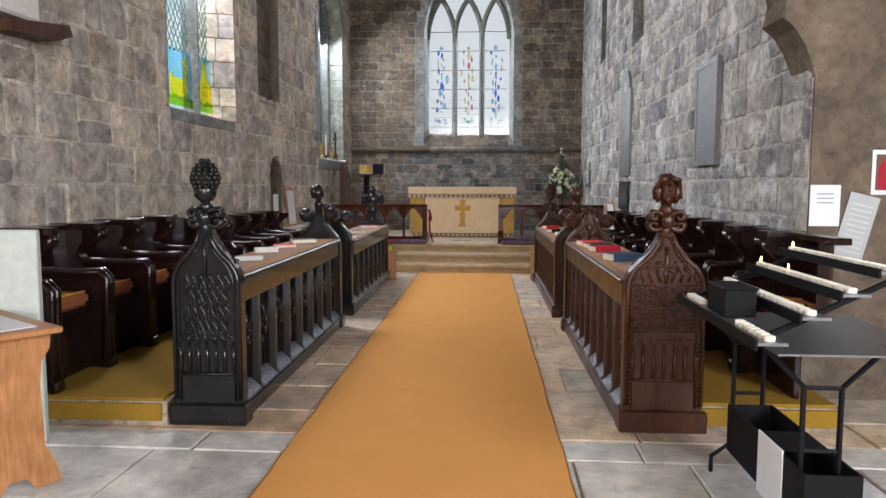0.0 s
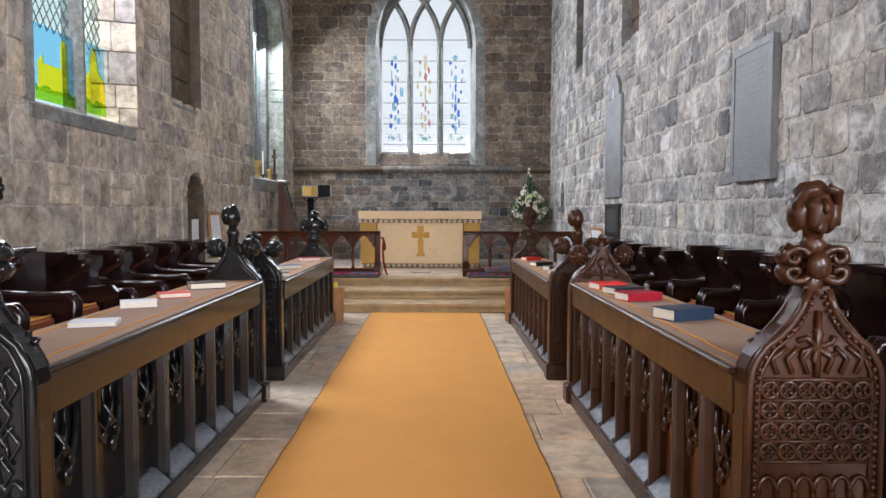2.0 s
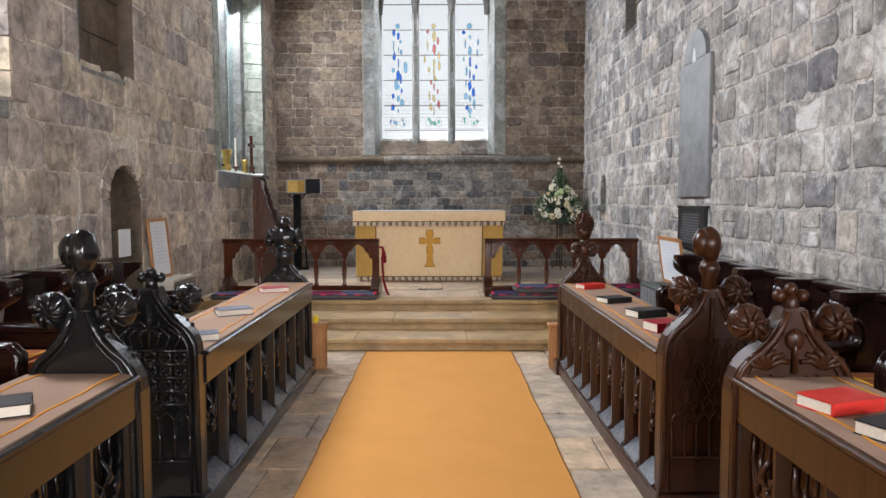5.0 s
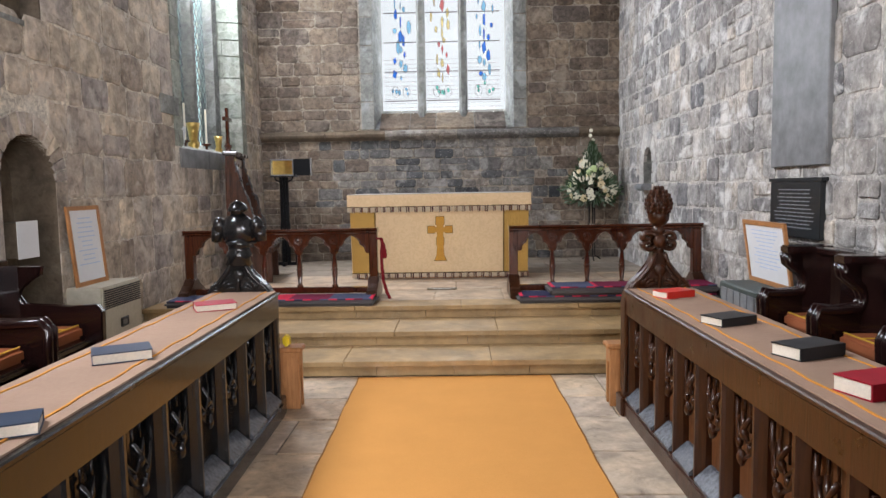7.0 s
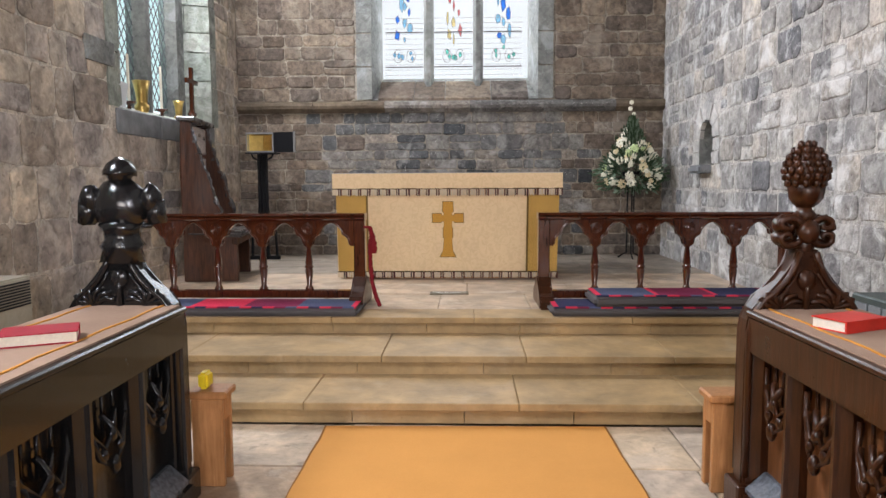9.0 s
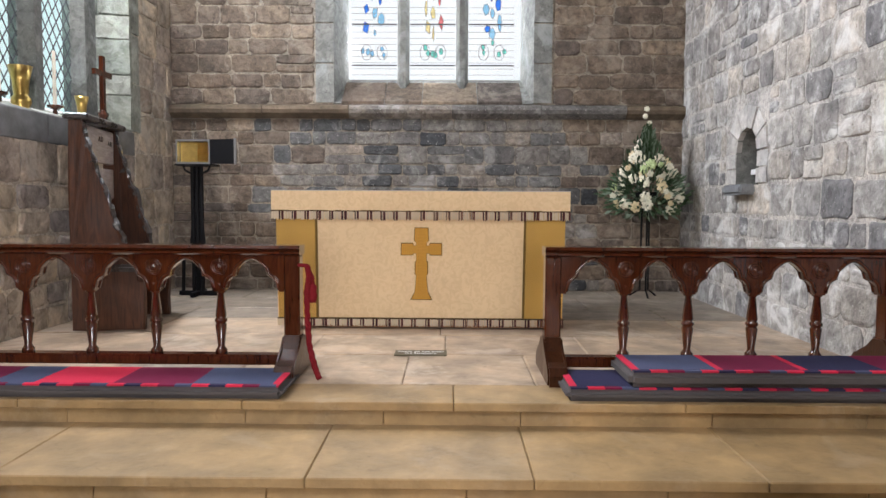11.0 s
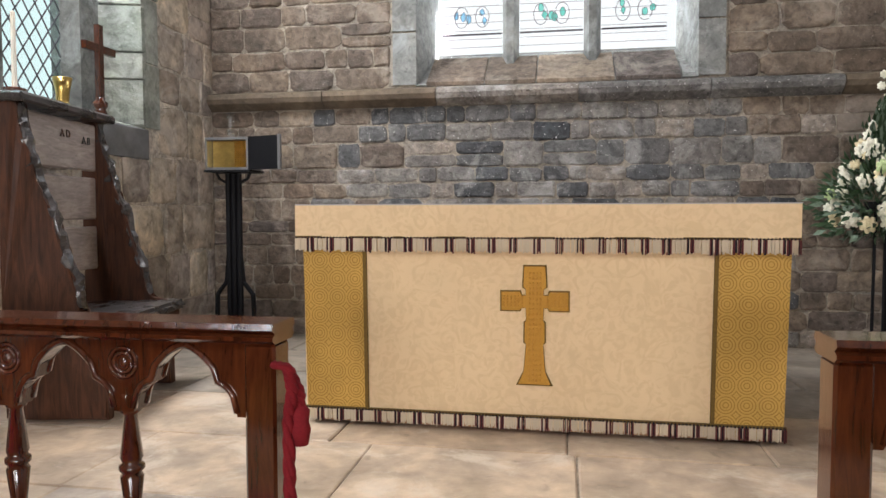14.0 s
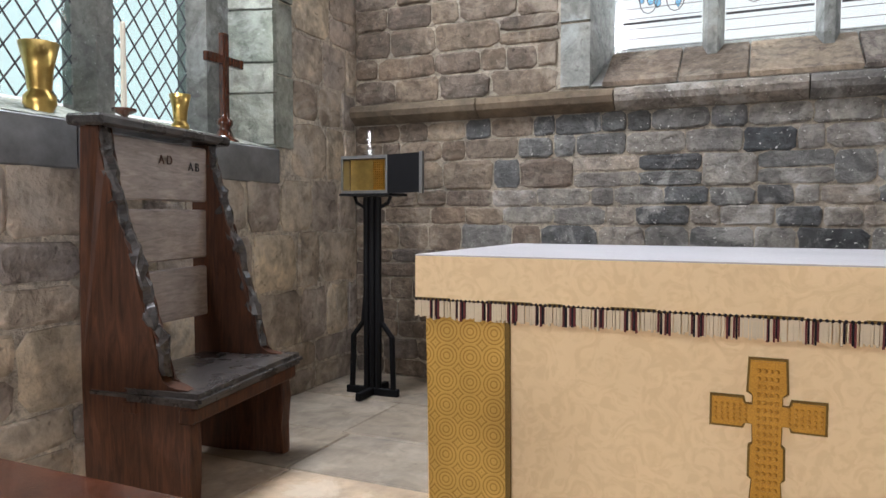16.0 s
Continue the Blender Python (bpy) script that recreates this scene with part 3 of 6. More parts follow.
stones(south, -EY, -4.36, courses(0.0, TOP, 0.19, 0.32, 6), [S_BLK, S_SLIT, Opening(-15.72, -14.86, 1.4, 2.2)], (0.17, 0.4), STONE_S, lambda u, z: 0.9 < z < 3.4 and u > -14, 14, (0.007, 0.02), 0.026)

# nave round the camera and behind it; past the pier, an unseen added shell
mesh_thing("wall_nave_east", B(SX + 0.004, 6.0, 4.34, 4.96, 0, TOP), PIER, "smooth brown sandstone pier face of the chancel arch", "wall", kind="structure")
mesh_thing("wall_nave_south", roughen(B(5.5, 6.0, -9.5, 4.36, 0, TOP), 0), NAVE, "unseen plain sandstone wall added round the nave", "wall", kind="structure")
mesh_thing("wall_nave_west", B(-6.9, 6.0, -9.5, -9.0, 0, TOP), NAVE, "unseen plain sandstone end wall added to close the nave", "wall", kind="structure")
# Ceiling out of view, kept dark so that less light bounces down.
mesh_thing("ceiling", B(-7.0, 6.0, -9.5, 17.7, TOP, TOP + 0.2), OLD_OAK, "unseen dark oak ceiling added to limit bounced light", "ceiling", kind="structure")
mesh_thing("wall_nave_north_return", B(-6.9, NX - 0.6, 3.0, 3.6, 0, TOP), NAVE, "unseen plain sandstone return wall added to close the nave", "wall", kind="structure")
mesh_thing("wall_nave_north", B(-6.9, -6.5, -9.0, 3.0, 0, TOP), NAVE, "unseen plain sandstone side wall added round the nave", "wall", kind="structure")

# ---- floors and steps ----
floor = mesh_thing("floor", B(-7.0, 6.0, -9.5, 17.7, -0.2, -0.014), JOINT, "worn flagstone floor with dark joints", "floor", kind="structure")
dais = mesh_thing("sanctuary_floor", B(NX, SX, 12.6, EY, -0.01, SZ - 0.014), JOINT, "raised sanctuary floor of pale flagstones", "floor", kind="structure")


def flag_unit(k, material):
    r = random.Random(50 + k)
    bm = bmesh.new()
    lo = [(-0.5, -0.5), (0.5, -0.5), (0.5, 0.5), (-0.5, 0.5)]
    a = [bm.verts.new((x, y, -1)) for x, y in lo]
    jx = [(x + r.uniform(-0.006, 0.006), y + r.uniform(-0.006, 0.006)) for x, y in lo]
    b = [bm.verts.new((x, y, -0.25)) for x, y in jx]
    c = [bm.verts.new((x * 0.985, y * 0.98, r.uniform(-0.12, 0.0))) for x, y in jx]
    for p, q in ((a, b), (b, c)):
        for i in range(4):
            bm.faces.new((p[i], p[(i + 1) % 4], q[(i + 1) % 4], q[i]))
    bm.faces.new(c)
    me = bpy.data.meshes.new("flagstone")
    bmesh.ops.recalc_face_normals(bm, faces=bm.faces)
    bm.to_mesh(me)
    bm.free()
    me.materials.append(material)
    return me


def flags(parent, x0, x1, y0, y1, z, lo, hi, material, seed, joint=0.014):
    r = random.Random(seed)
    units = [flag_unit(k, material) for k in range(4)]
    y = y0
    while y < y1 - 0.05:
        d = r.uniform(lo, hi) * 0.8
        if y1 - (y + d) < lo * 0.6:
            d = y1 - y
        x = x0
        while x < x1 - 0.05:
            w = r.uniform(lo, hi) * 1.2
            if x1 - (x + w) < lo * 0.7:
                w = x1 - x
            ob = new("flagstone", r.choice(units))
            ob.parent = parent
            ob.matrix_local = Matrix.LocRotScale((x + w / 2, y + d / 2, z + r.uniform(-0.003, 0.001)), None, (w - joint, d - joint, 0.03))
            x += w
        y += d


def stair(name, y0, y1, z0, z1, seed):
    """One step: a row of riser blocks under a row of tread slabs with a worn nosing."""
    t = thing(name, "worn yellow sandstone step across the chancel", "step", kind="structure")
    r = random.Random(seed)
    x = NX
    while x < SX - 0.01:
        w = min(r.uniform(0.9, 1.3), SX - x)
        if SX - (x + w) < 0.4:
            w = SX - x
        part("tread_slab", B(x + 0.0015, x + w - 0.0015, y0 - 0.03, y1 + 0.02, z1 - 0.045, z1, bevel=0.005), STEP, t)
        x += w
    x = NX
    while x < SX - 0.01:
        w = min(r.uniform(0.6, 0.95), SX - x)
        if SX - (x + w) < 0.3:
            w = SX - x
        part("riser_block", B(x + 0.0015, x + w - 0.0015, y0, y1, z0, z1 - 0.047, bevel=0.003), STEP, t)
        x += w


stair("step_lower", 11.26, 11.84, 0.0, 0.126, 1)
stair("step_middle", 11.84, 12.5, 0.0, 0.249, 2)
stair("step_upper", 12.5, 12.8, 0.0, SZ, 3)

# ---- windows ----


def lead_lattice(bm, y, u0, u1, z0, z1, pu, pz, r):
    """Crossed diagonal lead bars clipped to a rectangle."""
    k = pz / pu
    for s in (1, -1):
        n = int((u1 - u0) / pu + (z1 - z0) / pz) + 2
        for i in range(-n, n):
            pts = []
            c = u0 + i * pu
            for z in (z0, z1):
                u = c + s * (z - z0) / k
                pts.append((u, z))
            (ua, za), (ub, zb) = pts
            t0, t1 = 0.0, 1.0
            du = ub - ua
            for lim, sign in ((u0, 1), (u1, -1)):
                if abs(du) < 1e-9:
                    continue
                t = (lim - ua) / du
                if du * sign > 0:
                    t0 = max(t0, t)
                else:
                    t1 = min(t1, t)
            if t1 - t0 > 0.01:
                p = (ua + du * t0, y, za + (zb - za) * t0)
                q = (ua + du * t1, y, za + (zb - za) * t1)
                tube(bm, [p, q], r, 4)


def backdrop(name, m, u0, u1, z0, z1, y):
    ob = mesh_thing(name, B(u0, u1, y, y + 0.02, z0, z1), BACKDROP, "bright overcast sky outside the window", "sky", m, kind="structure")
    return ob


# east window: three lights with intersecting tracery
win = thing("window_1", "tall three-light pointed stained glass window in stone tracery", "window", EAST, kind="structure")
GY = 0.36
CX, PITCH, HALF = -0.49, 0.68, 0.262
SPR, RAD = 5.12, 1.62
reveal("window_reveal", EAST, E_WIN, GY + 0.1, 0.1, DRESSED, "pale dressed stone splay of the window", True, 0.34)
bm = bmesh.new()
for s in (-1, 1):
    x = CX + s * PITCH / 2
    prism(bm, [(x - 0.05, GY + 0.1), (x - 0.07, GY), (x - 0.03, GY - 0.12), (x + 0.03, GY - 0.12), (x + 0.07, GY), (x + 0.05, GY + 0.1)], "z", 2.5, SPR)
part("mullion", bm, DRESSED, win)
bm = bmesh.new()
feet = [CX - 1.5 * PITCH, CX - 0.5 * PITCH, CX + 0.5 * PITCH, CX + 1.5 * PITCH]
for i, x in enumerate(feet):
    for s in (1, -1):
        if (i == 0 and s < 0) or (i == 3 and s > 0):
            continue
        top = 3 - i if s > 0 else i
        span = top * PITCH / 2
        a1 = math.degrees(math.acos(max(-1, 1 - span / RAD)))
        pts = [(x + s * (RAD - RAD * math.cos(radians(a1 * t / 12))), GY, SPR + RAD * math.sin(radians(a1 * t / 12))) for t in range(13)]
        tube(bm, pts, 0.065, 6)
part("tracery", bm, DRESSED, win)
part("glass_pane", B(CX - 1.1, CX + 1.1, GY + 0.03, GY + 0.034, 2.5, 6.9), GLASS, win).visible_shadow = False
bm = bmesh.new()
for i in range(3):
    c = CX + (i - 1) * PITCH
    for z in [2.95 + 0.47 * k for k in range(6)]:
        box(bm, c - HALF, c + HALF, GY + 0.005, GY + 0.017, z - 0.007, z + 0.007)
    for k in range(14):
        box(bm, c - HALF, c + HALF, GY + 0.012, GY + 0.018, 2.7 + k * 0.07, 2.703 + k * 0.07)
part("saddle_bar", bm, LEAD, win)
sg = random.Random(21)


def glass_piece(u, z, w, h, mat):
    n = sg.randint(4, 6)
    a0 = sg.random() * 6
    poly = [(u + w * (0.75 + 0.4 * sg.random()) * math.cos(a0 + 2 * math.pi * k / n), z + h * (0.75 + 0.4 * sg.random()) * math.sin(a0 + 2 * math.pi * k / n)) for k in range(n)]
    part("glass_piece", prism(bmesh.new(), poly, "y", GY + 0.020, GY + 0.024), mat, win).visible_shadow = False
    b = bmesh.new()
    tube(b, [(p[0], GY + 0.018, p[1]) for p in poly + poly[:1]], 0.0032, 4)
    return b


lead = bmesh.new()
for i, (ma, mb) in enumerate(((GLASS_B, GLASS_L), (GLASS_R, GLASS_Y), (GLASS_B, GLASS_L))):
    c = CX + (i - 1) * PITCH
    plan = [(0, 4.9, 0.05, 0.06, GLASS_L if i != 1 else GLASS_Y)]
    for k in range(20):
        z = 4.78 - 0.078 * k
        spread = 0.17 if k < 9 else 0.1
        side = (-1, 0.1, 1)[k % 3]
        plan.append((side * sg.uniform(0.3, 1.0) * spread, z + sg.uniform(-0.03, 0.03), sg.uniform(0.012, 0.045), sg.uniform(0.04, 0.13), ma if sg.random() < 0.42 else mb))
    for k in range(5):
        plan.append((sg.uniform(-0.16, 0.16), 3.14 + sg.uniform(-0.08, 0.08), 0.025, 0.04, GLASS_G if i else GLASS_L))
    for du, z, w, h, mt in plan:
        b = glass_piece(c + du, z, w, h, mt)
        me = bpy.data.meshes.new("t")
        b.to_mesh(me)
        b.free()
        lead.from_mesh(me)
        bpy.data.meshes.remove(me)
for i in range(3):
    c = CX + (i - 1) * PITCH
    for dx in (-0.09, 0.09):
        tube(lead, [(c + dx + 0.06 * math.cos(a), GY + 0.018, 3.1 + 0.09 * math.sin(a)) for a in [k * 0.52 for k in range(13)]], 0.0035, 4)
part("leading", lead, LEAD, win)
backdrop("backdrop", EAST, -3.2, 2.2, 1.6, 7.4, 1.4)

# string course under the east window
bm = bmesh.new()
r = random.Random(4)
x = NX
course = thing("string_course", "projecting moulded stone string course under the window", "moulding", kind="structure")
while x < SX - 0.02:
    w = min(r.uniform(0.9, 1.5), SX - x)
    prof = [(EY + 0.02, 2.29), (EY - 0.03, 2.29), (EY - 0.1, 2.34), (EY - 0.115, 2.38), (EY - 0.1, 2.42), (EY - 0.03, 2.44), (EY + 0.02, 2.455)]
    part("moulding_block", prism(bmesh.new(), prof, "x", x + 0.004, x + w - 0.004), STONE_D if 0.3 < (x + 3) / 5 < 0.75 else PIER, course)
    x += w

# two north windows with lattice glazing


def lattice_window(name, o, glass_x, lights, z0, label, side=DRESSED, lead_from=None):
    t = thing(name, label, "window", NORTH, kind="structure")
    reveal("window_reveal", NORTH, o, glass_x + 0.1, 0.16, side, "dressed stone splay of the window", True, z0 - o.z0)
    top = o.zs + o.rise + 0.1
    for a, b in lights:
        part("glass_pane", B(a, b, glass_x + 0.012, glass_x + 0.016, z0, top), GLASS_T, t).visible_shadow = False
        bm = bmesh.new()
        lead_lattice(bm, glass_x + 0.008, a, b, lead_from or z0, top, 0.115, 0.155, 0.005)
        part("lead_lattice", bm, LEAD, t)
    bm = bmesh.new()
    edges = [o.a + 0.02] + [v for l in lights for v in l] + [o.b - 0.02]
    for a, b in zip(edges[::2], edges[1::2]):
        c = (a + b) / 2
        prism(bm, [(a, glass_x + 0.08), (a, glass_x), (min(a + 0.06, c), glass_x - 0.1), (max(b - 0.06, c), glass_x - 0.1), (b, glass_x), (b, glass_x + 0.08)], "z", z0 - 0.05, top)
    part("mullion", bm, DRESSED, t)
    backdrop("backdrop", NORTH, o.a - 1.0, o.b + 3.0, z0 - 0.6, top + 2.2, 1.3)
    return t


lattice_window("window_2", N1, 0.30, [(7.5, 8.22), (8.38, 8.88)], 2.42, "two-light pointed window with diamond lattice glazing", STONE_N, 3.1)
for a, b, z0, z1, seed in ((7.56, 8.26, 2.44, 3.12, 1), (8.37, 8.95, 2.44, 3.16, 2)):
    t = thing("painted_panel", "bright translucent painting of a yellow church under blue sky", "painting", NORTH, "paintings in the window")
    w, y = b - a, 0.272
    rr = random.Random(seed)
    if seed == 1:
        sil = [(0.08, 0.12), (0.08, 0.5), (0.2, 0.62), (0.2, 0.5), (0.62, 0.5), (0.62, 0.82), (0.66, 0.9), (0.74, 0.9), (0.78, 0.82), (0.8, 0.12)]
    else:
        sil = [(0.12, 0.12), (0.14, 0.48), (0.3, 0.6), (0.34, 0.85), (0.45, 0.97), (0.56, 0.85), (0.6, 0.62), (0.82, 0.5), (0.88, 0.12)]
    around = [(0.0, 1.0), (0.0, 0.12)] + sil + [(1.0, 0.12), (1.0, 1.0)]
    part("sky", prism(bmesh.new(), [(a + w * u, z0 + (z1 - z0) * v) for u, v in around], "y", y, y + 0.006), PAINT_BLUE, t, "blue painted sky").visible_shadow = False
    part("church", prism(bmesh.new(), [(a + w * u, z0 + (z1 - z0) * v) for u, v in sil], "y", y - 0.004, y - 0.001), PAINT_YEL, t, "yellow painted church").visible_shadow = False
    gr = [(0.0, 0.0), (0.0, 0.2)] + [(0.1 * k, 0.14 + 0.08 * rr.random()) for k in range(1, 10)] + [(1.0, 0.2), (1.0, 0.0)]
    part("grass", prism(bmesh.new(), [(a + w * u, z0 + (z1 - z0) * v) for u, v in gr], "y", y - 0.009, y - 0.006), PAINT_GRN, t, "green painted grass").visible_shadow = False
w2 = lattice_window("window_3", N2, 0.36, [(14.15, 14.80), (15.03, 15.6)], 2.16, "two-light pointed window with diamond leaded panes", JAMB)
# courses of the window jambs and the east sill


def jamb_courses(m, o, depth, grow_in, material, seed):
    t = thing("window_jamb", "coursed stone jambs of a window splay", "window jamb", m, kind="structure")
    r = random.Random(seed)
    for s, u in ((1, o.a), (-1, o.b)):
        z = o.z0 + 0.02
        while z < o.zs:
            h = r.uniform(0.19, 0.36)
            cut = r.uniform(0.35, 0.65) * depth if r.random() < 0.6 else depth
            for y0, y1 in ((-0.02, cut - 0.006), (cut + 0.006, depth)):
                if y1 - y0 < 0.05:
                    continue
                k = [u + s * (grow_in * y / depth + 0.03) for y in (max(y0, 0.0), y1)]
                poly = [(k[0] - s * 0.04, y0), (k[0], y0), (k[1], y1), (k[1] - s * 0.04, y1)]
                part("dressed_stone", roughen(prism(bmesh.new(), poly, "z", z, z + h - 0.012, 0.006), 0.006, 8), material, t)
            z += h


jamb_courses(NORTH, N2, 0.46, 0.16, JAMB, 31)
jamb_courses(NORTH, N1, 0.4, 0.16, STONE_N, 32)
sill = thing("window_sill", "sloping brown stone sill of the east window", "sill", EAST, kind="structure")
for a, b in ((-1.5, -1.02), (-1.02, -0.6), (-0.6, 0.02), (0.02, 0.52)):
    part("sill_block", roughen(prism(bmesh.new(), [(-0.02, 2.45), (-0.02, 2.482), (0.36, 2.75), (0.36, 2.6)], "x", a + 0.004, b - 0.004, 0.006), 0.005, 6), STONE_E, sill)
# dressed edging round the openings


def surround(name, m, o, width, label, material=None, n=8):
    t = thing(name, label, "window surround", m, kind="structure")
    inner, outer = o.outline(n), o.outline(n, width)
    for i in range(len(inner) - 1):
        (a, b), (c, d) = (inner[i], inner[i + 1]), (outer[i], outer[i + 1])
        L = math.dist(a, b)
        segs = max(1, round(L / 0.42))
        for k in range(segs):
            lerp = lambda p, q, t: (p[0] + (q[0] - p[0]) * t, p[1] + (q[1] - p[1]) * t)
            g = 0.008 / max(L, 0.1)
            t0, t1 = k / segs + g, (k + 1) / segs - g
            poly = [lerp(a, b, t0), lerp(a, b, t1), lerp(c, d, t1), lerp(c, d, t0)]
            part("dressed_stone", prism(bmesh.new(), poly, "y", -0.016 - 0.006 * ((k + i) % 2), 0.03), material or DRESSED, t)


surround("surround_east", EAST, E_WIN, 0.2, "pale dressed stone edging of the east window")
surround("surround_chancel", NORTH, N1, 0.18, "grey-brown dressed stone edging of a window", STONE_N)
surround("surround_sanctuary", NORTH, N2, 0.18, "greenish dressed stone edging of a window", JAMB)
surround("surround_niche", NORTH, N_NICHE, 0.16, "dressed stone arch of a wall niche", STONE_N)
surround("surround_piscina", SOUTH, S_NICHE, 0.2, "pale dressed stone arch of a small wall niche", LIMED, 3)

# shelf of smooth stone under the sanctuary window
ledge = thing("window_ledge", "smooth grey stone ledge under the window", "ledge", NORTH, kind="structure")
for a, b in ((13.62, 14.52), (14.52, 15.35), (15.35, 16.02)):
    part("ledge_block", B(a + 0.004, b - 0.004, -0.022, 0.30, 1.8, 2.025, bevel=0.008), SLATE_L, ledge)
mesh_thing("window_sill", B(7.0, 8.95, -0.02, 0.28, 2.2, 2.335, bevel=0.01), DRESSED, "pale stone sill under the window", "sill", NORTH, kind="structure")


def infill(name, m, o, depth, label):
    t = thing(name, label, "blocked window", m, kind="structure")
    r = random.Random(9)
    top = min(o.zs + o.rise, 6.0)
    part("backing", B(o.a - 0.02, o.b + 0.02, depth + 0.03, depth + 0.1, o.z0 - 0.02, top + 0.02), MORTAR_E, t)
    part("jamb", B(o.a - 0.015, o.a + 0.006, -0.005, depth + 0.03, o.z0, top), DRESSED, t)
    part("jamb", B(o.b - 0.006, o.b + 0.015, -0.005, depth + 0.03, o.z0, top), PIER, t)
    part("sloping_sill", prism(bmesh.new(), [(-0.015, o.z0 - 0.04), (-0.015, o.z0), (depth + 0.04, o.z0 + 0.05), (depth + 0.04, o.z0 - 0.04)], "x", o.a + 0.006, o.b - 0.006), DRESSED, t)
    z = o.z0 + 0.04
    while z < top - 0.1:
        h = min(r.uniform(0.28, 0.42), top - z)
        u = o.a
        while u < o.b - 0.02:
            w = r.uniform(0.35, 0.6)
            if o.b - (u + w) < 0.25:
                w = o.b - u
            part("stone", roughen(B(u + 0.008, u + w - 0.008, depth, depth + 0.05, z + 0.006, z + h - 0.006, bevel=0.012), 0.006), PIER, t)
            u += w
        z += h


infill("blocked_window_north", NORTH, N_BLK, 0.13, "recessed window blocked with brown sandstone")
infill("blocked_window_south", SOUTH, S_BLK, 0.12, "high recessed window blocked with brown sandstone")
infill("blocked_slit_south", SOUTH, S_SLIT, 0.12, "narrow high window blocked with brown sandstone")
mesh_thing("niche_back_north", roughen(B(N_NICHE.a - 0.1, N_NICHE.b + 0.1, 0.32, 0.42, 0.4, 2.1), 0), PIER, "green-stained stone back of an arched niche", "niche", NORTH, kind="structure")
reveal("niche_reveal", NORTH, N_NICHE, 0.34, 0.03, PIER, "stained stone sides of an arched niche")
# Near-black back: the shade of the recess is put into its colour.
mesh_thing("niche_back_south", B(S_NICHE.a - 0.1, S_NICHE.b + 0.1, 0.4, 0.48, 1.4, 2.2), BLACK_PLATE, "back of a small niche, blackened for its shade", "niche", SOUTH, kind="structure")
reveal("niche_reveal", SOUTH, S_NICHE, 0.42, 0.02, DRESSED, "pale stone sides of a small niche")
mesh_thing("niche_shelf", roughen(B(-15.47, -15.06, -0.14, 0.05, 1.44, 1.525, bevel=0.02, segs=2), 0.012, 9), SLATE, "broken grey stone basin under the niche", "basin", SOUTH, kind="structure")
cas = thing("niche_casket", "dark domed slate block with a white strip in the niche", "stone block", SOUTH)
part("block", B(-15.4, -15.09, 0.14, 0.3, 1.532, 1.72, bevel=0.03, segs=2), SLATE, cas)
part("strip", B(-15.41, -15.07, 0.1, 0.119, 1.62, 1.665), PAPER, cas, "white paper strip")

# ---- carpets ----
runner = thing("carpet_runner", "long mustard-gold carpet runner down the aisle", "carpet", CHOIR)
bm = bmesh.new()
edge_l = [(-0.938 + 0.006 * math.sin(k * 1.9) * math.sin(k * 0.7), 1.6 + 9.6 * k / 48) for k in range(49)]
edge_r = [(0.603 + 0.006 * math.sin(k * 1.3 + 1) * math.sin(k * 0.6), 1.6 + 9.6 * k / 48) for k in range(49)]
va, vb = [[bm.verts.new((x, y, 0.011 + 0.0015 * math.sin(i * 0.9))) for i, (x, y) in enumerate(e)] for e in (edge_l, edge_r)]
vc, vd = [[bm.verts.new((x, y, 0.0)) for x, y in e] for e in (edge_l, edge_r)]
for k in range(48):
    for p, q in ((va, vb), (vb, vd), (vd, vc), (vc, va)):
        bm.faces.new((p[k], q[k], q[k + 1], p[k + 1]))
for k in (0, 48):
    bm.faces.new((va[k], vb[k], vd[k], vc[k]))
part("woven_field", bm, CARPET, runner)
for e in (edge_l, edge_r):
    part("edge_binding", tube(bmesh.new(), [(x, y, 0.007) for x, y in e], 0.007, 5), BINDING, runner, "darker bound edge")
for side, x0, x1, y0 in (("n", -3.34, -1.78, 3.46), ("s", 1.42, 2.30, 3.58)):
    t = thing("stall_platform", "low stall platform covered in ochre carpet", "platform", CHOIR)
    part("base", B(x0, x1, y0 + 0.02, 7.0, 0.0, 0.15), JOINT, t)
    part("carpet", B(x0, x1, y0, 7.02, 0.005, 0.17, bevel=0.03, segs=3), CARPET_O, t, "ochre fitted carpet rolled over the edge")
    part("lower_carpet", B(x0, x1, 7.022, 10.52, 0.005, 0.09, bevel=0.02, segs=3), CARPET_O, t, "ochre fitted carpet on the lower level")
mesh_thing("platform_kerb", B(-3.36, -2.56, 3.4, 3.5, 0, 0.165, bevel=0.01), BLACK_OAK, "black wooden kerb of the stall platform", "kerb", CHOIR)

# ---- choir stalls ----


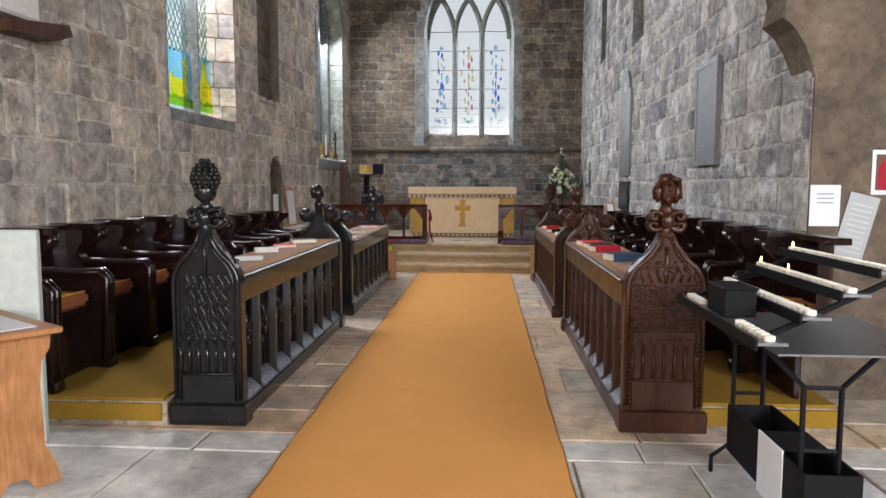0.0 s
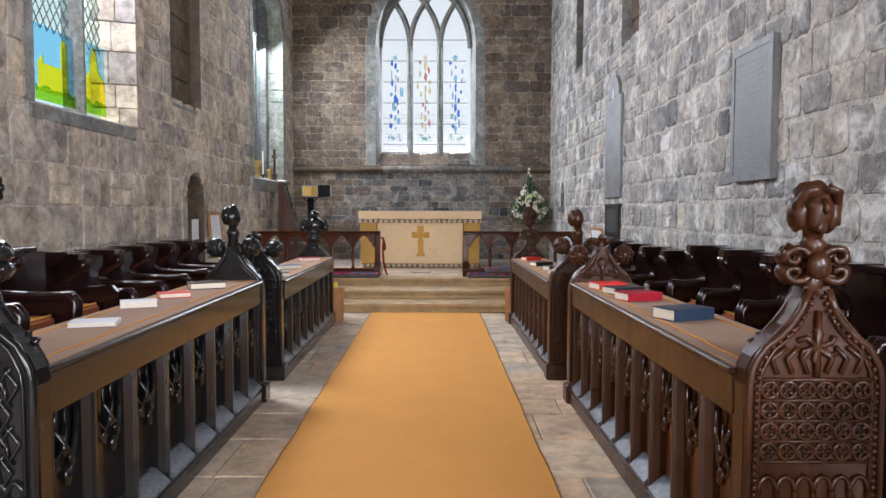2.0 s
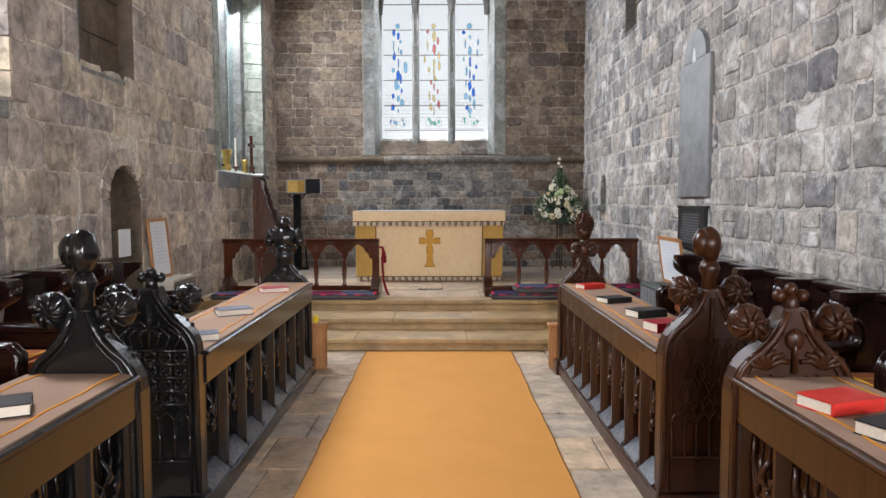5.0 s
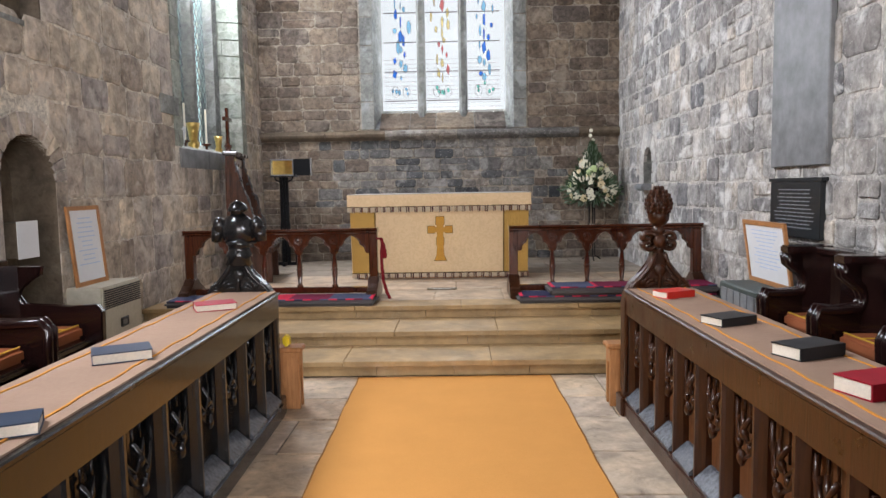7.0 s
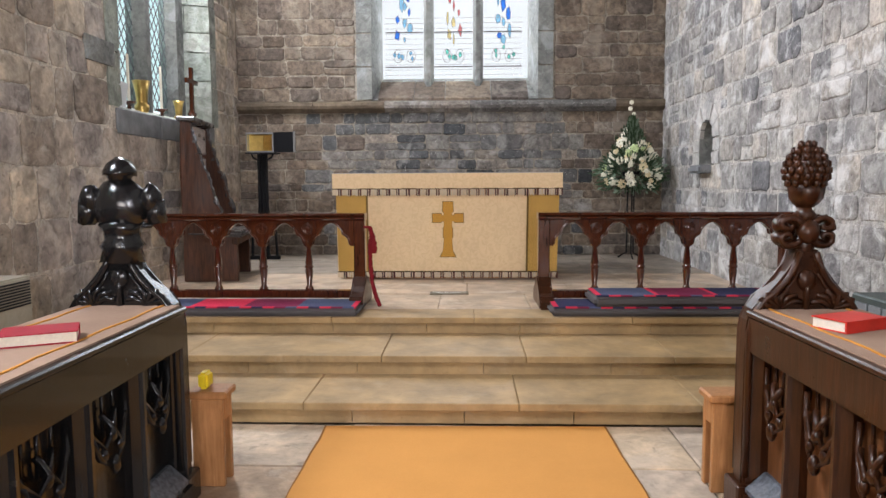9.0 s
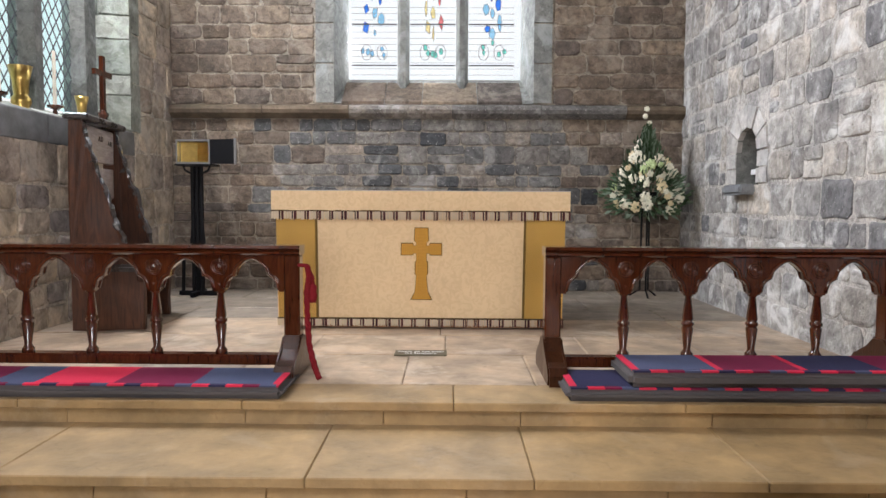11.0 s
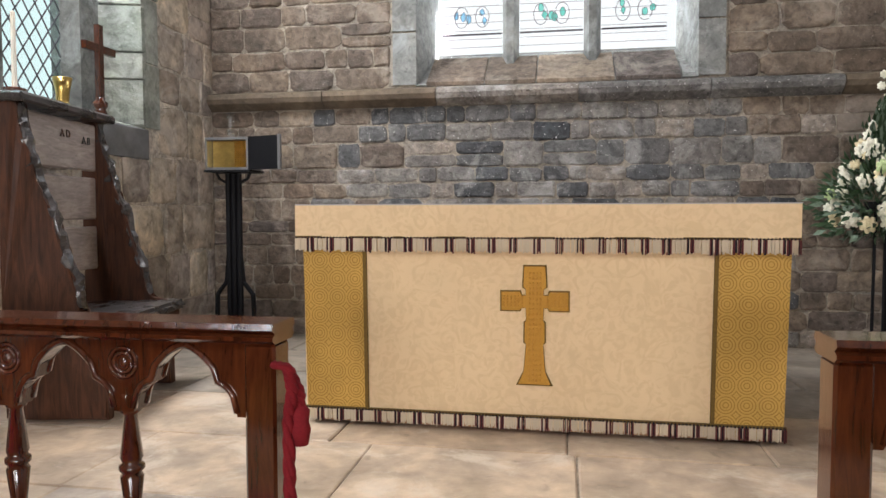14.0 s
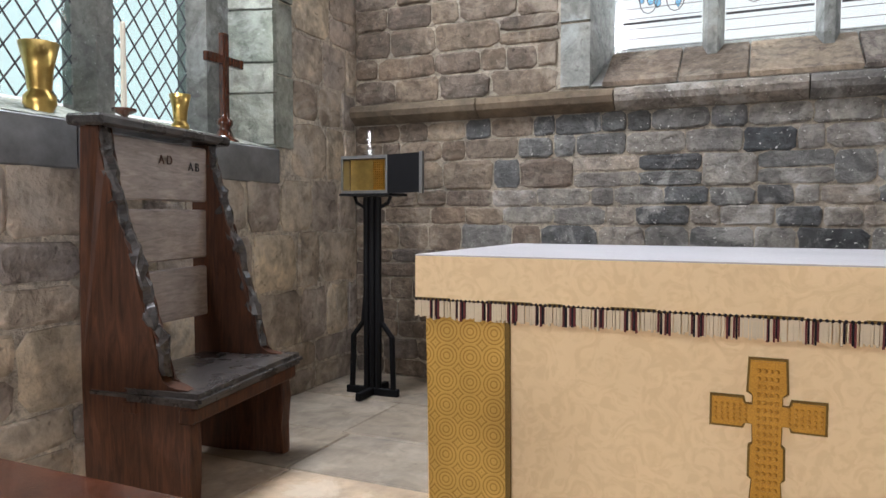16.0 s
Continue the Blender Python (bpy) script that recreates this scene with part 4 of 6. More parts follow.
def finial(kind, wood_m, parent, z):
    """A carved finial that stands on the ogee tip of a bench end, centred on x = 0, y = 0."""
    if kind in ("pine", "head"):
        bm = bmesh.new()
        lathe(bm, [(0.045, -0.03), (0.04, 0.02), (0.03, 0.07), (0.035, 0.12), (0.045, 0.14), (0.03, 0.155), (0.03, 0.17)], 10, (0, 0, z))
        for sx in (-1, 1):
            for sz, zc in ((1, 0.095), (-1, 0.045)):
                for yy in (-0.028, 0.028):
                    pts = []
                    for q in range(14):
                        a = q * 0.5
                        rad = 0.05 * (1 - q / 15)
                        pts.append((sx * (0.07 - rad * math.cos(a) * 1.0), yy, z + zc + sz * rad * math.sin(a) * 0.75))
                    tube(bm, pts, 0.015, 6, 0.6)
                ball(bm, (sx * 0.1, 0, z + zc + sz * 0.0), 0.03, 0.7, 1.3, 0.9, 8, 6)
                tube(bm, [(sx * 0.02, 0, z + zc), (sx * 0.085, 0, z + zc + sz * 0.03), (sx * 0.115, 0, z + zc - sz * 0.01)], 0.018, 6, 0.7)
            ball(bm, (0, sx * 0.045, z + 0.07), 0.04, 1.1, 0.7, 1.2, 8, 6)
        smooth(part("leaf_knot", roughen(bm, 0.006, 30), wood_m, parent, "carved scrolled leaf knot"))
    if kind == "pine":
        bm = bmesh.new()
        lathe(bm, [(0.03, 0.165), (0.045, 0.18), (0.06, 0.2), (0.066, 0.245), (0.055, 0.26)], 14, (0, 0, z), 0.08, 7)
        rr = [0.066, 0.077, 0.08, 0.075, 0.064, 0.046, 0.024]
        lathe(bm, [(r_ * 0.95, 0.255 + 0.025 * i) for i, r_ in enumerate(rr)], 14, (0, 0, z))
        for i, r_ in enumerate(rr):
            n = max(5, round(r_ * 170))
            for k in range(n):
                a = 2 * math.pi * (k + 0.5 * (i % 2)) / n
                ball(bm, (r_ * math.cos(a), r_ * math.sin(a), z + 0.26 + 0.025 * i), 0.0145, 1, 1, 1.25, 5, 3)
        smooth(part("pine_cone", bm, wood_m, parent, "carved pine cone"))
    if kind == "head":
        bm = bmesh.new()
        lathe(bm, [(0.03, 0.15), (0.03, 0.18), (0.042, 0.19), (0.05, 0.2)], 10, (0, 0, z))
        ball(bm, (0, -0.012, z + 0.25), 0.066, 0.8, 0.95, 1.2, 18, 14)
        ball(bm, (0, 0.016, z + 0.27), 0.074, 0.98, 0.9, 1.1, 18, 14)
        for sx in (-1, 1):
            ball(bm, (sx * 0.052, 0.004, z + 0.238), 0.036, 0.8, 1.3, 1.7, 12, 10)
            tube(bm, [(sx * 0.012, -0.064, z + 0.318), (sx * 0.05, -0.05, z + 0.31), (sx * 0.066, -0.02, z + 0.27), (sx * 0.07, 0.0, z + 0.2)], 0.015, 8)
        tube(bm, [(0, -0.062, z + 0.29), (0, -0.078, z + 0.252), (0, -0.066, z + 0.244)], 0.011, 6)
        ball(bm, (0, -0.05, z + 0.198), 0.024, 1.1, 0.8, 0.8, 8, 6)
        smooth(part("carved_knob", roughen(bm, 0.012, 26), wood_m, parent, "worn carved poppyhead knob"))
    if kind == "bosses":
        bm = bmesh.new()
        for dx, dz in ((0, 0.07), (-0.045, 0.045), (0.045, 0.045)):
            ball(bm, (dx, 0, z + dz), 0.026)
        lathe(bm, [(0.035, -0.03), (0.03, 0.03), (0.02, 0.05)], 8, (0, 0, z))
        smooth(part("trefoil_tip", bm, wood_m, parent))
    if kind in ("bosses", "headboss"):
        dz, ww = (-0.03, 0.17) if kind == "bosses" else (0.02, 0.13)
        for s in (-1, 1):
            bm = bmesh.new()
            ball(bm, (s * ww, 0, z + dz - 0.03), 0.075, 1, 0.75, 1, 12, 8)
            for k in range(8):
                a = 2 * math.pi * k / 8
                for sy in (-1, 1):
                    tube(bm, [(s * ww + 0.015 * math.cos(a), sy * 0.056, z + dz - 0.03 + 0.015 * math.sin(a)), (s * ww + 0.045 * math.cos(a + 0.4), sy * 0.054, z + dz - 0.03 + 0.045 * math.sin(a + 0.4)), (s * ww + 0.07 * math.cos(a + 0.6), sy * 0.03, z + dz - 0.03 + 0.07 * math.sin(a + 0.6))], 0.009, 5)
            tube(bm, [(s * 0.03, 0, z - 0.1), (s * ww * 0.7, 0, z + dz - 0.08)], 0.03, 6)
            smooth(part("boss", bm, wood_m, parent, "round carved leaf boss"))
    if kind == "headboss":
        bm = bmesh.new()
        lathe(bm, [(0.04, -0.05), (0.035, 0.06), (0.05, 0.1), (0.035, 0.14)], 10, (0, 0, z))
        ball(bm, (0.0, 0, z + 0.22), 0.075, 0.75, 0.85, 1.2, 12, 9)
        ball(bm, (-0.045, 0, z + 0.225), 0.06, 0.7, 0.9, 1.2, 10, 7)
        smooth(part("carved_knob", roughen(bm, 0.008, 25), wood_m, parent, "worn carved poppyhead knob"))
    if kind == "figure":
        bm = bmesh.new()
        lathe(bm, [(0.085, -0.06), (0.075, -0.01), (0.09, 0.01), (0.07, 0.035), (0.075, 0.07), (0.09, 0.1)], 12, (0, 0, z))
        ball(bm, (0, 0, z + 0.17), 0.125, 0.9, 0.6, 0.95, 14, 9)
        for s in (-1, 1):
            ball(bm, (s * 0.125, 0, z + 0.2), 0.055, 0.8, 0.9, 1.1, 10, 7)
            tube(bm, [(s * 0.135, 0, z + 0.19), (s * 0.145, -0.01, z + 0.1)], 0.04, 8)
        for k in range(5):
            tube(bm, [(-0.1 + 0.01 * k, -0.06, z + 0.09 + 0.03 * k), (0, -0.085, z + 0.08 + 0.03 * k), (0.1 - 0.01 * k, -0.06, z + 0.09 + 0.03 * k)], 0.01, 5)
        ball(bm, (0, 0, z + 0.305), 0.055, 0.9, 1, 1.0, 12, 8)
        lathe(bm, [(0.068, 0.295), (0.066, 0.31), (0.05, 0.345), (0.012, 0.368)], 12, (0, 0, z))
        smooth(part("carved_bust", roughen(bm, 0.012, 22), wood_m, parent, "worn carved armoured bust"))


def bench_end(name, label, m, width, shoulder, wood_m, kind, tracery, group):
    """A carved bench end: ogee-headed board in the x-z plane, 0.09 thick, facing -y."""
    t = thing(name, label, "bench end", m, group)
    h, w = shoulder, width / 2
    neck = h + 0.23
    side = [(w, 0.13), (w, h - 0.1), (w - 0.006, h - 0.05), (w - 0.024, h - 0.005), (w - 0.055, h + 0.033), (w * 0.62, h + 0.068), (w * 0.45, h + 0.1), (w * 0.32, h + 0.14), (w * 0.24, h + 0.185), (0.042, neck)]
    poly = side + [(-x, z) for x, z in side[::-1]]
    part("board", prism(bmesh.new(), poly, "y", 0, 0.085, 0.008), wood_m, t)
    part("plinth", B(-w - 0.025, w + 0.025, -0.03, 0.11, 0, 0.13, bevel=0.008), wood_m, t)
    bm = bmesh.new()
    edge = [(w - 0.014, 0.16), (w - 0.014, h - 0.1), (w - 0.022, h - 0.045), (w - 0.042, h - 0.005), (w * 0.72, h + 0.03), (w * 0.52, h + 0.065), (w * 0.36, h + 0.105), (w * 0.24, h + 0.15), (0.03, neck - 0.01)]
    for s in (-1, 1):
        for y in (-0.004, 0.089):
            tube(bm, [(s * x, y, z) for x, z in edge], 0.014, 6)
            tube(bm, [(s * (x * 0.9 - 0.01), y, z - 0.012) for x, z in edge[:-1]], 0.007, 5)
    if tracery == "rope":
        for s in (-1, 1):
            for a, b in zip(edge, edge[1:]):
                n = max(1, int(math.dist(a, b) / 0.024))
                for k in range(n):
                    ball(bm, (s * (a[0] + (b[0] - a[0]) * k / n - 0.022), -0.008, a[1] + (b[1] - a[1]) * k / n), 0.0105, 1, 1, 1, 5, 4)
    smooth(part("edge_moulding", bm, wood_m, t))
    iw = w - 0.05
    bm = bmesh.new()
    y = -0.006

    def line(pts, r=0.008):
        tube(bm, [(px, y, pz) for px, pz in pts], r, 5)
    if tracery in ("leaf", "rope", "grid"):
        z0 = 0.32
        n = 6 if tracery != "grid" else 5
        pw = 2 * iw / n
        zt = h * 0.53
        for k in range(n + 1):
            line([(-iw + k * pw, z0), (-iw + k * pw, zt)], 0.011)
        for k in range(n):
            cx = -iw + (k + 0.5) * pw
            line([(cx + pw / 2 * math.cos(a), zt + pw * 0.8 * math.sin(a)) for a in [math.pi * i / 6 for i in range(7)]], 0.009)
        line([(-iw, z0), (iw, z0)], 0.01)
        if tracery == "leaf":
            for row in range(4):
                zz = zt + 0.06 + row * 0.095
                for k in range(-3, 4):
                    cx = k * iw / 3.4 + (0.5 * iw / 3.4 if row % 2 else 0) + 0.006 * math.sin(k * 5 + row * 3)
                    if abs(cx) > iw - 0.02:
                        continue
                    for s in (-1, 1):
                        line([(cx - s * 0.01, zz - 0.055), (cx + s * 0.034, zz + 0.008 * k), (cx + s * 0.008, zz + 0.05), (cx - s * 0.012, zz + 0.075)], 0.0065)
                    line([(cx, zz - 0.06), (cx * 0.9, zz + 0.035)], 0.0045)
            line([(0, zt + 0.4), (0, neck - 0.04)], 0.012)
        else:
            zl = zt + 0.1
            rows = 4
            ph = (h - 0.08 - zl) / rows
            for row in range(rows):
                zz = zl + (row + 0.5) * ph
                for k in range(n):
                    cx = -iw + (k + 0.5) * pw
                    rr = min(pw, ph) * 0.45
                    line([(cx + rr * math.cos(a), zz + rr * math.sin(a)) for a in [math.pi * 2 * i / 9 for i in range(10)]], 0.0075)
                    for q in range(4):
                        a = math.pi / 2 * q + math.pi / 4 * (row % 2)
                        line([(cx + rr * 0.25 * math.cos(a), zz + rr * 0.25 * math.sin(a)), (cx + rr * 0.95 * math.cos(a), zz + rr * 0.95 * math.sin(a))], 0.006)
                line([(-iw, zl + row * ph), (iw, zl + row * ph)], 0.007)
            line([(-iw, h - 0.08), (iw, h - 0.08)], 0.008)
            for s in (-1, 1):
                for q in range(3):
                    line([(s * (0.03 + 0.05 * q), h - 0.06), (s * (0.05 + 0.05 * q), h - 0.01), (s * (0.02 + 0.04 * q), h + 0.03)], 0.009)
            line([(0, h - 0.07), (0, h + 0.15)], 0.012)
            for q in range(6):
                a = math.pi / 3 * q + 0.3
                line([(0, h + 0.03), (0.05 * math.cos(a), h + 0.03 + 0.045 * math.sin(a)), (0.07 * math.cos(a + 0.4), h + 0.03 + 0.06 * math.sin(a + 0.4))], 0.01)
    smooth(part("tracery_carving", bm, wood_m, t, "relief-carved tracery"))
    # low relief on the face toward the desk
    bm = bmesh.new()
    y = 0.09
    for s in (-1, 1):
        for q in range(6):
            a = radians(15 + 26 * q)
            line([(s * w * 0.45, h - 0.0), (s * (w * 0.45 + 0.06 * math.cos(a)), h + 0.05 * math.sin(a)), (s * (w * 0.45 + 0.09 * math.cos(a + 0.3)), h + 0.075 * math.sin(a + 0.3))], 0.012)
            line([(s * w * 0.3, h - 0.09), (s * (w * 0.3 + 0.05 * math.cos(a)), h - 0.09 + 0.04 * math.sin(a)), (s * (w * 0.3 + 0.1 * math.cos(a - 0.3)), h - 0.09 + 0.06 * math.sin(a - 0.3))], 0.011)
    line([(0, h - 0.02), (0, h + 0.15)], 0.014)
    ball(bm, (0, 0.085, h + 0.11), 0.04, 1, 0.5, 1.1)
    smooth(part("leaf_carving", bm, wood_m, t, "relief-carved leaves"))
    holder = t
    finial(kind, wood_m, holder, neck)
    for ob in holder.children:
        if ob.name.split(".")[0] in ("leaf_knot", "pine_cone", "carved_knob", "trefoil_tip", "boss", "carved_bust"):
            ob.location.y = 0.042
    return t


def desk(label, m, length, top, wood_m, panel_m, bays, group):
    """A book desk with an open-traceried front that faces +x; runs along +y from 0 to length."""
    t = thing("choir_desk", label, "choir desk", m, group)
    part("plinth", B(-0.06, 0.0, 0, length, 0, 0.11, bevel=0.012, segs=2), wood_m, t)
    part("back_board", B(-0.42, -0.40, 0, length, 0.0, top - 0.05), wood_m, t)
    part("top_rail", B(-0.07, -0.015, 0, length, top - 0.17, top - 0.02, bevel=0.008, segs=2), wood_m, t)
    part("desk_top", B(-0.46, -0.002, 0, length, top - 0.022, top, bevel=0.006), wood_m, t)
    pitch = length / bays
    for i in range(bays):
        a = i * pitch
        part("panel", B(-0.115, -0.1, a, a + pitch, 0.1, top - 0.16), panel_m, t)
        part("sill_block", prism(bmesh.new(), [(-0.1, 0.11), (-0.1, 0.19), (-0.085, 0.19), (-0.012, 0.125), (-0.012, 0.11)], "y", a + 0.035, a + pitch - 0.035), SILL_SHEEN, t, "glossy sloping sill with a bluish sheen in its colour")
    for i in range(bays + 1):
        a = i * pitch
        bm = bmesh.new()
        lo, hi = (0, 0.03) if i == 0 else ((-0.03, 0) if i == bays else (-0.026, 0.026))
        prism(bm, [(-0.1, a + lo), (-0.07, a + lo), (-0.04, a + lo * 0.45), (-0.024, a + lo * 0.3), (-0.024, a + hi * 0.3), (-0.04, a + hi * 0.45), (-0.07, a + hi), (-0.1, a + hi)], "z", 0.11, top - 0.165)
        part("mullion", bm, wood_m, t)
    for i in range(bays):
        c = (i + 0.5) * pitch
        q = pitch * 0.36
        bm = bmesh.new()
        zt = top - 0.17
        for s in (-1, 0, 1):
            tube(bm, [(-0.088, c + s * q * 0.55, zt), (-0.088, c + s * q * 0.55, zt - 0.17)], 0.007, 4)
        for s in (-1, 1):
            tube(bm, [(-0.08, c + s * q, zt - 0.05), (-0.07, c + s * q * 0.9, zt - 0.13), (-0.06, c + s * q * 0.35, zt - 0.2), (-0.055, c, zt - 0.15), (-0.07, c + s * q * 0.3, zt - 0.09)], 0.0115, 5)
            tube(bm, [(-0.075, c + s * q * 0.9, zt - 0.12), (-0.06, c + s * q * 0.55, zt - 0.23), (-0.05, c + s * q * 0.12, zt - 0.27)], 0.014, 5, 0.5)
            ball(bm, (-0.06, c + s * q * 0.4, zt - 0.22), 0.02, 0.8, 1, 1.2, 6, 4)
        ball(bm, (-0.05, c, zt - 0.27), 0.026, 0.8, 0.9, 1.4, 7, 5)
        ball(bm, (-0.058, c, zt - 0.17), 0.024, 0.8, 0.9, 1.2, 7, 5)
        smooth(part("carved_pendant", roughen(bm, 0.006, 28), wood_m, t, "carved hanging leaf tracery"))
    # cloth along the top
    rn = thing("desk_runner", "tan woven runner with orange stripes on the desk", "runner", m, "runners on the desks")
    part("cloth", B(-0.445, -0.03, 0.01, length - 0.01, top, top + 0.006), RUNNER, rn)
    for x in (-0.09, -0.39):
        bm = bmesh.new()
        tube(bm, [(x + 0.006 * math.sin(k * 1.7), 0.01 + (length - 0.02) * k / 30, top + 0.006) for k in range(31)], 0.006, 4)
        part("stripe", bm, ORANGE, rn, "orange stripe")
    return t


def side_pose(x, y, flip):
    return CHOIR @ pose(x, y, 0, 0, 0, 180 if flip else 0)


G = "desks of the choir"
GE = "carved ends of the choir desks"
desk("black-stained carved oak choir desk with open tracery front", side_pose(-1.32, 3.6, False), 2.94, 0.92, BLACK_OAK, BLACK_OAK, 8, G)
desk("black-stained carved oak choir desk with open tracery front", side_pose(-1.31, 7.3, False), 2.95, 0.85, BLACK_OAK, BLACK_OAK, 8, G)
desk("brown oak choir desk with carved tracery front", side_pose(0.98, 6.5, True), 2.86, 0.91, BROWN_OAK, PANEL_OAK, 9, G)
desk("brown oak choir desk with carved tracery front", side_pose(0.935, 10.2, True), 2.87, 0.84, BROWN_OAK, PANEL_OAK, 9, G)
bench_end("bench_end", "black carved bench end with pine cone finial", side_pose(-1.53, 3.52, False), 0.43, 0.98, BLACK_OAK, "pine", "leaf", GE)
bench_end("bench_end", "black bench end with carved knob and side bosses", side_pose(-1.55, 6.53, False), 0.45, 0.95, BLACK_OAK, "headboss", "none", GE)
bench_end("bench_end", "black traceried bench end with round side bosses", side_pose(-1.57, 7.22, False), 0.47, 0.95, BLACK_OAK, "bosses", "grid", GE)
bench_end("bench_end", "black bench end crowned by a worn carved bust", side_pose(-1.58, 10.32, True), 0.47, 0.86, BLACK_OAK, "figure", "none", GE)
bench_end("bench_end", "brown carved bench end with beaded edge and carved knob", side_pose(1.235, 3.56, False), 0.47, 0.97, BROWN_OAK, "head", "rope", GE)
bench_end("bench_end", "brown bench end with carved thistle and round side bosses", side_pose(1.22, 6.58, True), 0.48, 0.95, BROWN_OAK, "bosses", "none", GE)
bench_end("bench_end", "brown bench end with tracery and a carved knob", side_pose(1.19, 7.25, False), 0.48, 0.93, BROWN_OAK, "headboss", "leaf", GE)
bench_end("bench_end", "brown bench end with carved pine cone finial", side_pose(1.17, 10.28, True), 0.46, 0.85, BROWN_OAK, "pine", "none", GE)


def stall(label, m, arm, cap, pitch, group):
    """One stall of a row, its back on the plane x = 0, opening to +x, at y from 0 to the pitch; floor at z = 0.17."""
    t = thing("choir_stall", label, "choir stall", m, group)
    k = arm / 0.85
    zc = 1.12
    prof = [(cap * 0.96, zc), (cap * 0.93, zc - 0.06), (cap * 0.6, zc - 0.14), (cap * 0.52, zc - 0.2), (cap * 0.62, zc - 0.26), (arm * 0.72, zc - 0.27), (arm * 0.95, zc - 0.26), (arm, zc - 0.31), (arm - 0.005, zc - 0.4), (arm - 0.02, 0.17)]
    poly = [(0.0, 0.17), (0.0, zc)] + prof
    part("partition", prism(bmesh.new(), poly, "y", -0.028, 0.028), STALL_OAK, t)
    for dy in (-0.026, 0.026):
        bm = bmesh.new()
        tube(bm, [(x, dy, z) for x, z in prof], 0.03, 8)
        smooth(part("moulding", bm, STALL_OAK, t))
    part("post_foot", B(arm - 0.07, arm + 0.02, -0.045, 0.045, 0.17, 0.25, bevel=0.008), STALL_OAK, t)
    part("cap", prism(bmesh.new(), [(0.0, -0.075), (cap * 0.9, -0.075), (cap, -0.05), (cap, 0.05), (cap * 0.9, 0.075), (0.0, 0.075)], "z", zc, zc + 0.05, 0.008), STALL_OAK, t)
    n = 10
    curve = [(cap * 0.55 * (1 - math.sin(math.pi * i / n)) ** 1.5 + 0.02, 0.03 + (pitch - 0.06) * i / n) for i in range(n + 1)]
    bm = prism(bmesh.new(), curve + [(x - 0.03, y) for x, y in curve[::-1]], "z", 0.6, zc + 0.01)
    part("back_panel", bm, STALL_OAK, t)
    part("top_rail", B(0.0, cap * 0.42, 0.0, pitch, zc + 0.002, zc + 0.045, bevel=0.008), STALL_OAK, t)
    part("seat", B(0.02, arm - 0.06, 0.03, pitch - 0.03, 0.6, 0.64, bevel=0.012, segs=2), STALL_OAK, t)
    part("seat_front", B(arm - 0.18, arm - 0.15, 0.03, pitch - 0.03, 0.17, 0.6), STALL_OAK, t)
    return t


def cushion(m, depth, pitch):
    t = thing("seat_cushion", "rust-coloured square stall cushion with yellow piping", "cushion", m, "cushions of the stalls")
    part("pad", B(0.06, depth, 0.05, pitch - 0.05, 0.64, 0.725, bevel=0.02, segs=3), CUSHION, t)
    bm = bmesh.new()
    for s in (0.3, 0.7):
        y = 0.05 + (pitch - 0.1) * s
        tube(bm, [(0.08, y, 0.727), (depth - 0.02, y, 0.727)], 0.006, 4)
    tube(bm, [(depth - 0.03, 0.06, 0.727), (depth - 0.03, pitch - 0.06, 0.727)], 0.006, 4)
    part("piping", bm, YELLOW_TRIM, t, "yellow piping")
    return t


GS = "stalls along the walls"
first = {}
for side, x, y0, pitch, n, arm, cap, rot in (("n", -3.32, 3.57, 0.645, 10, 0.8, 0.42, 0), ("s", 2.36, 3.69 + 0.67, 0.67, 10, 0.44, 0.3, 180)):
    for i in range(n):
        far = i >= 5
        m = CHOIR @ pose(x, y0 + pitch * i + (0.3 if far and side == "n" else 0.0), -0.08 if far else 0.0, 0, 0, rot)
        if i == 0:
            first[side] = stall("dark polished mahogany choir stall with scrolled arm", m, arm, cap, pitch, GS), cushion(m, arm - 0.12, pitch)
        else:
            for ob in first[side]:
                copy_thing(ob, m)
for y, z in ((3.57 + 5 * 0.645, 0.0), (3.57 + 6.75, -0.08)):
    mesh_thing("stall_end", prism(bmesh.new(), [(0.0, 0.17), (0.0, 1.12), (0.4, 1.12), (0.39, 1.06), (0.25, 0.98), (0.22, 0.92), (0.26, 0.86), (0.58, 0.85), (0.76, 0.86), (0.8, 0.81), (0.78, 0.17)], "y", -0.03, 0.03, 0.01), STALL_OAK, "dark polished end partition of the stalls", "stall end", CHOIR @ pose(-3.32, y, z))

# books on the desks


def book(x, y, z, w, d, h, rot, cover, label, pages=PAGES):
    w, d = w * 0.92, d * 0.95
    t = thing("book", label, "book", CHOIR @ pose(x, y, z, 0, 0, rot), "books on the desks")
    part("page_block", B(-w / 2 + 0.004, w / 2 - 0.004, -d / 2 + 0.004, d / 2 - 0.004, 0.004, h - 0.004), pages, t, "cream page block")
    bm = bmesh.new()
    box(bm, -w / 2, w / 2, -d / 2, d / 2, 0, 0.004)
    box(bm, -w / 2, w / 2, -d / 2, d / 2, h - 0.004, h)
    box(bm, -w / 2 - 0.004, -w / 2 + 0.003, -d / 2, d / 2, 0, h)
    part("cover", bm, cover, t)
    return t


def books(rows):
    for r_ in rows:
        book(*r_)


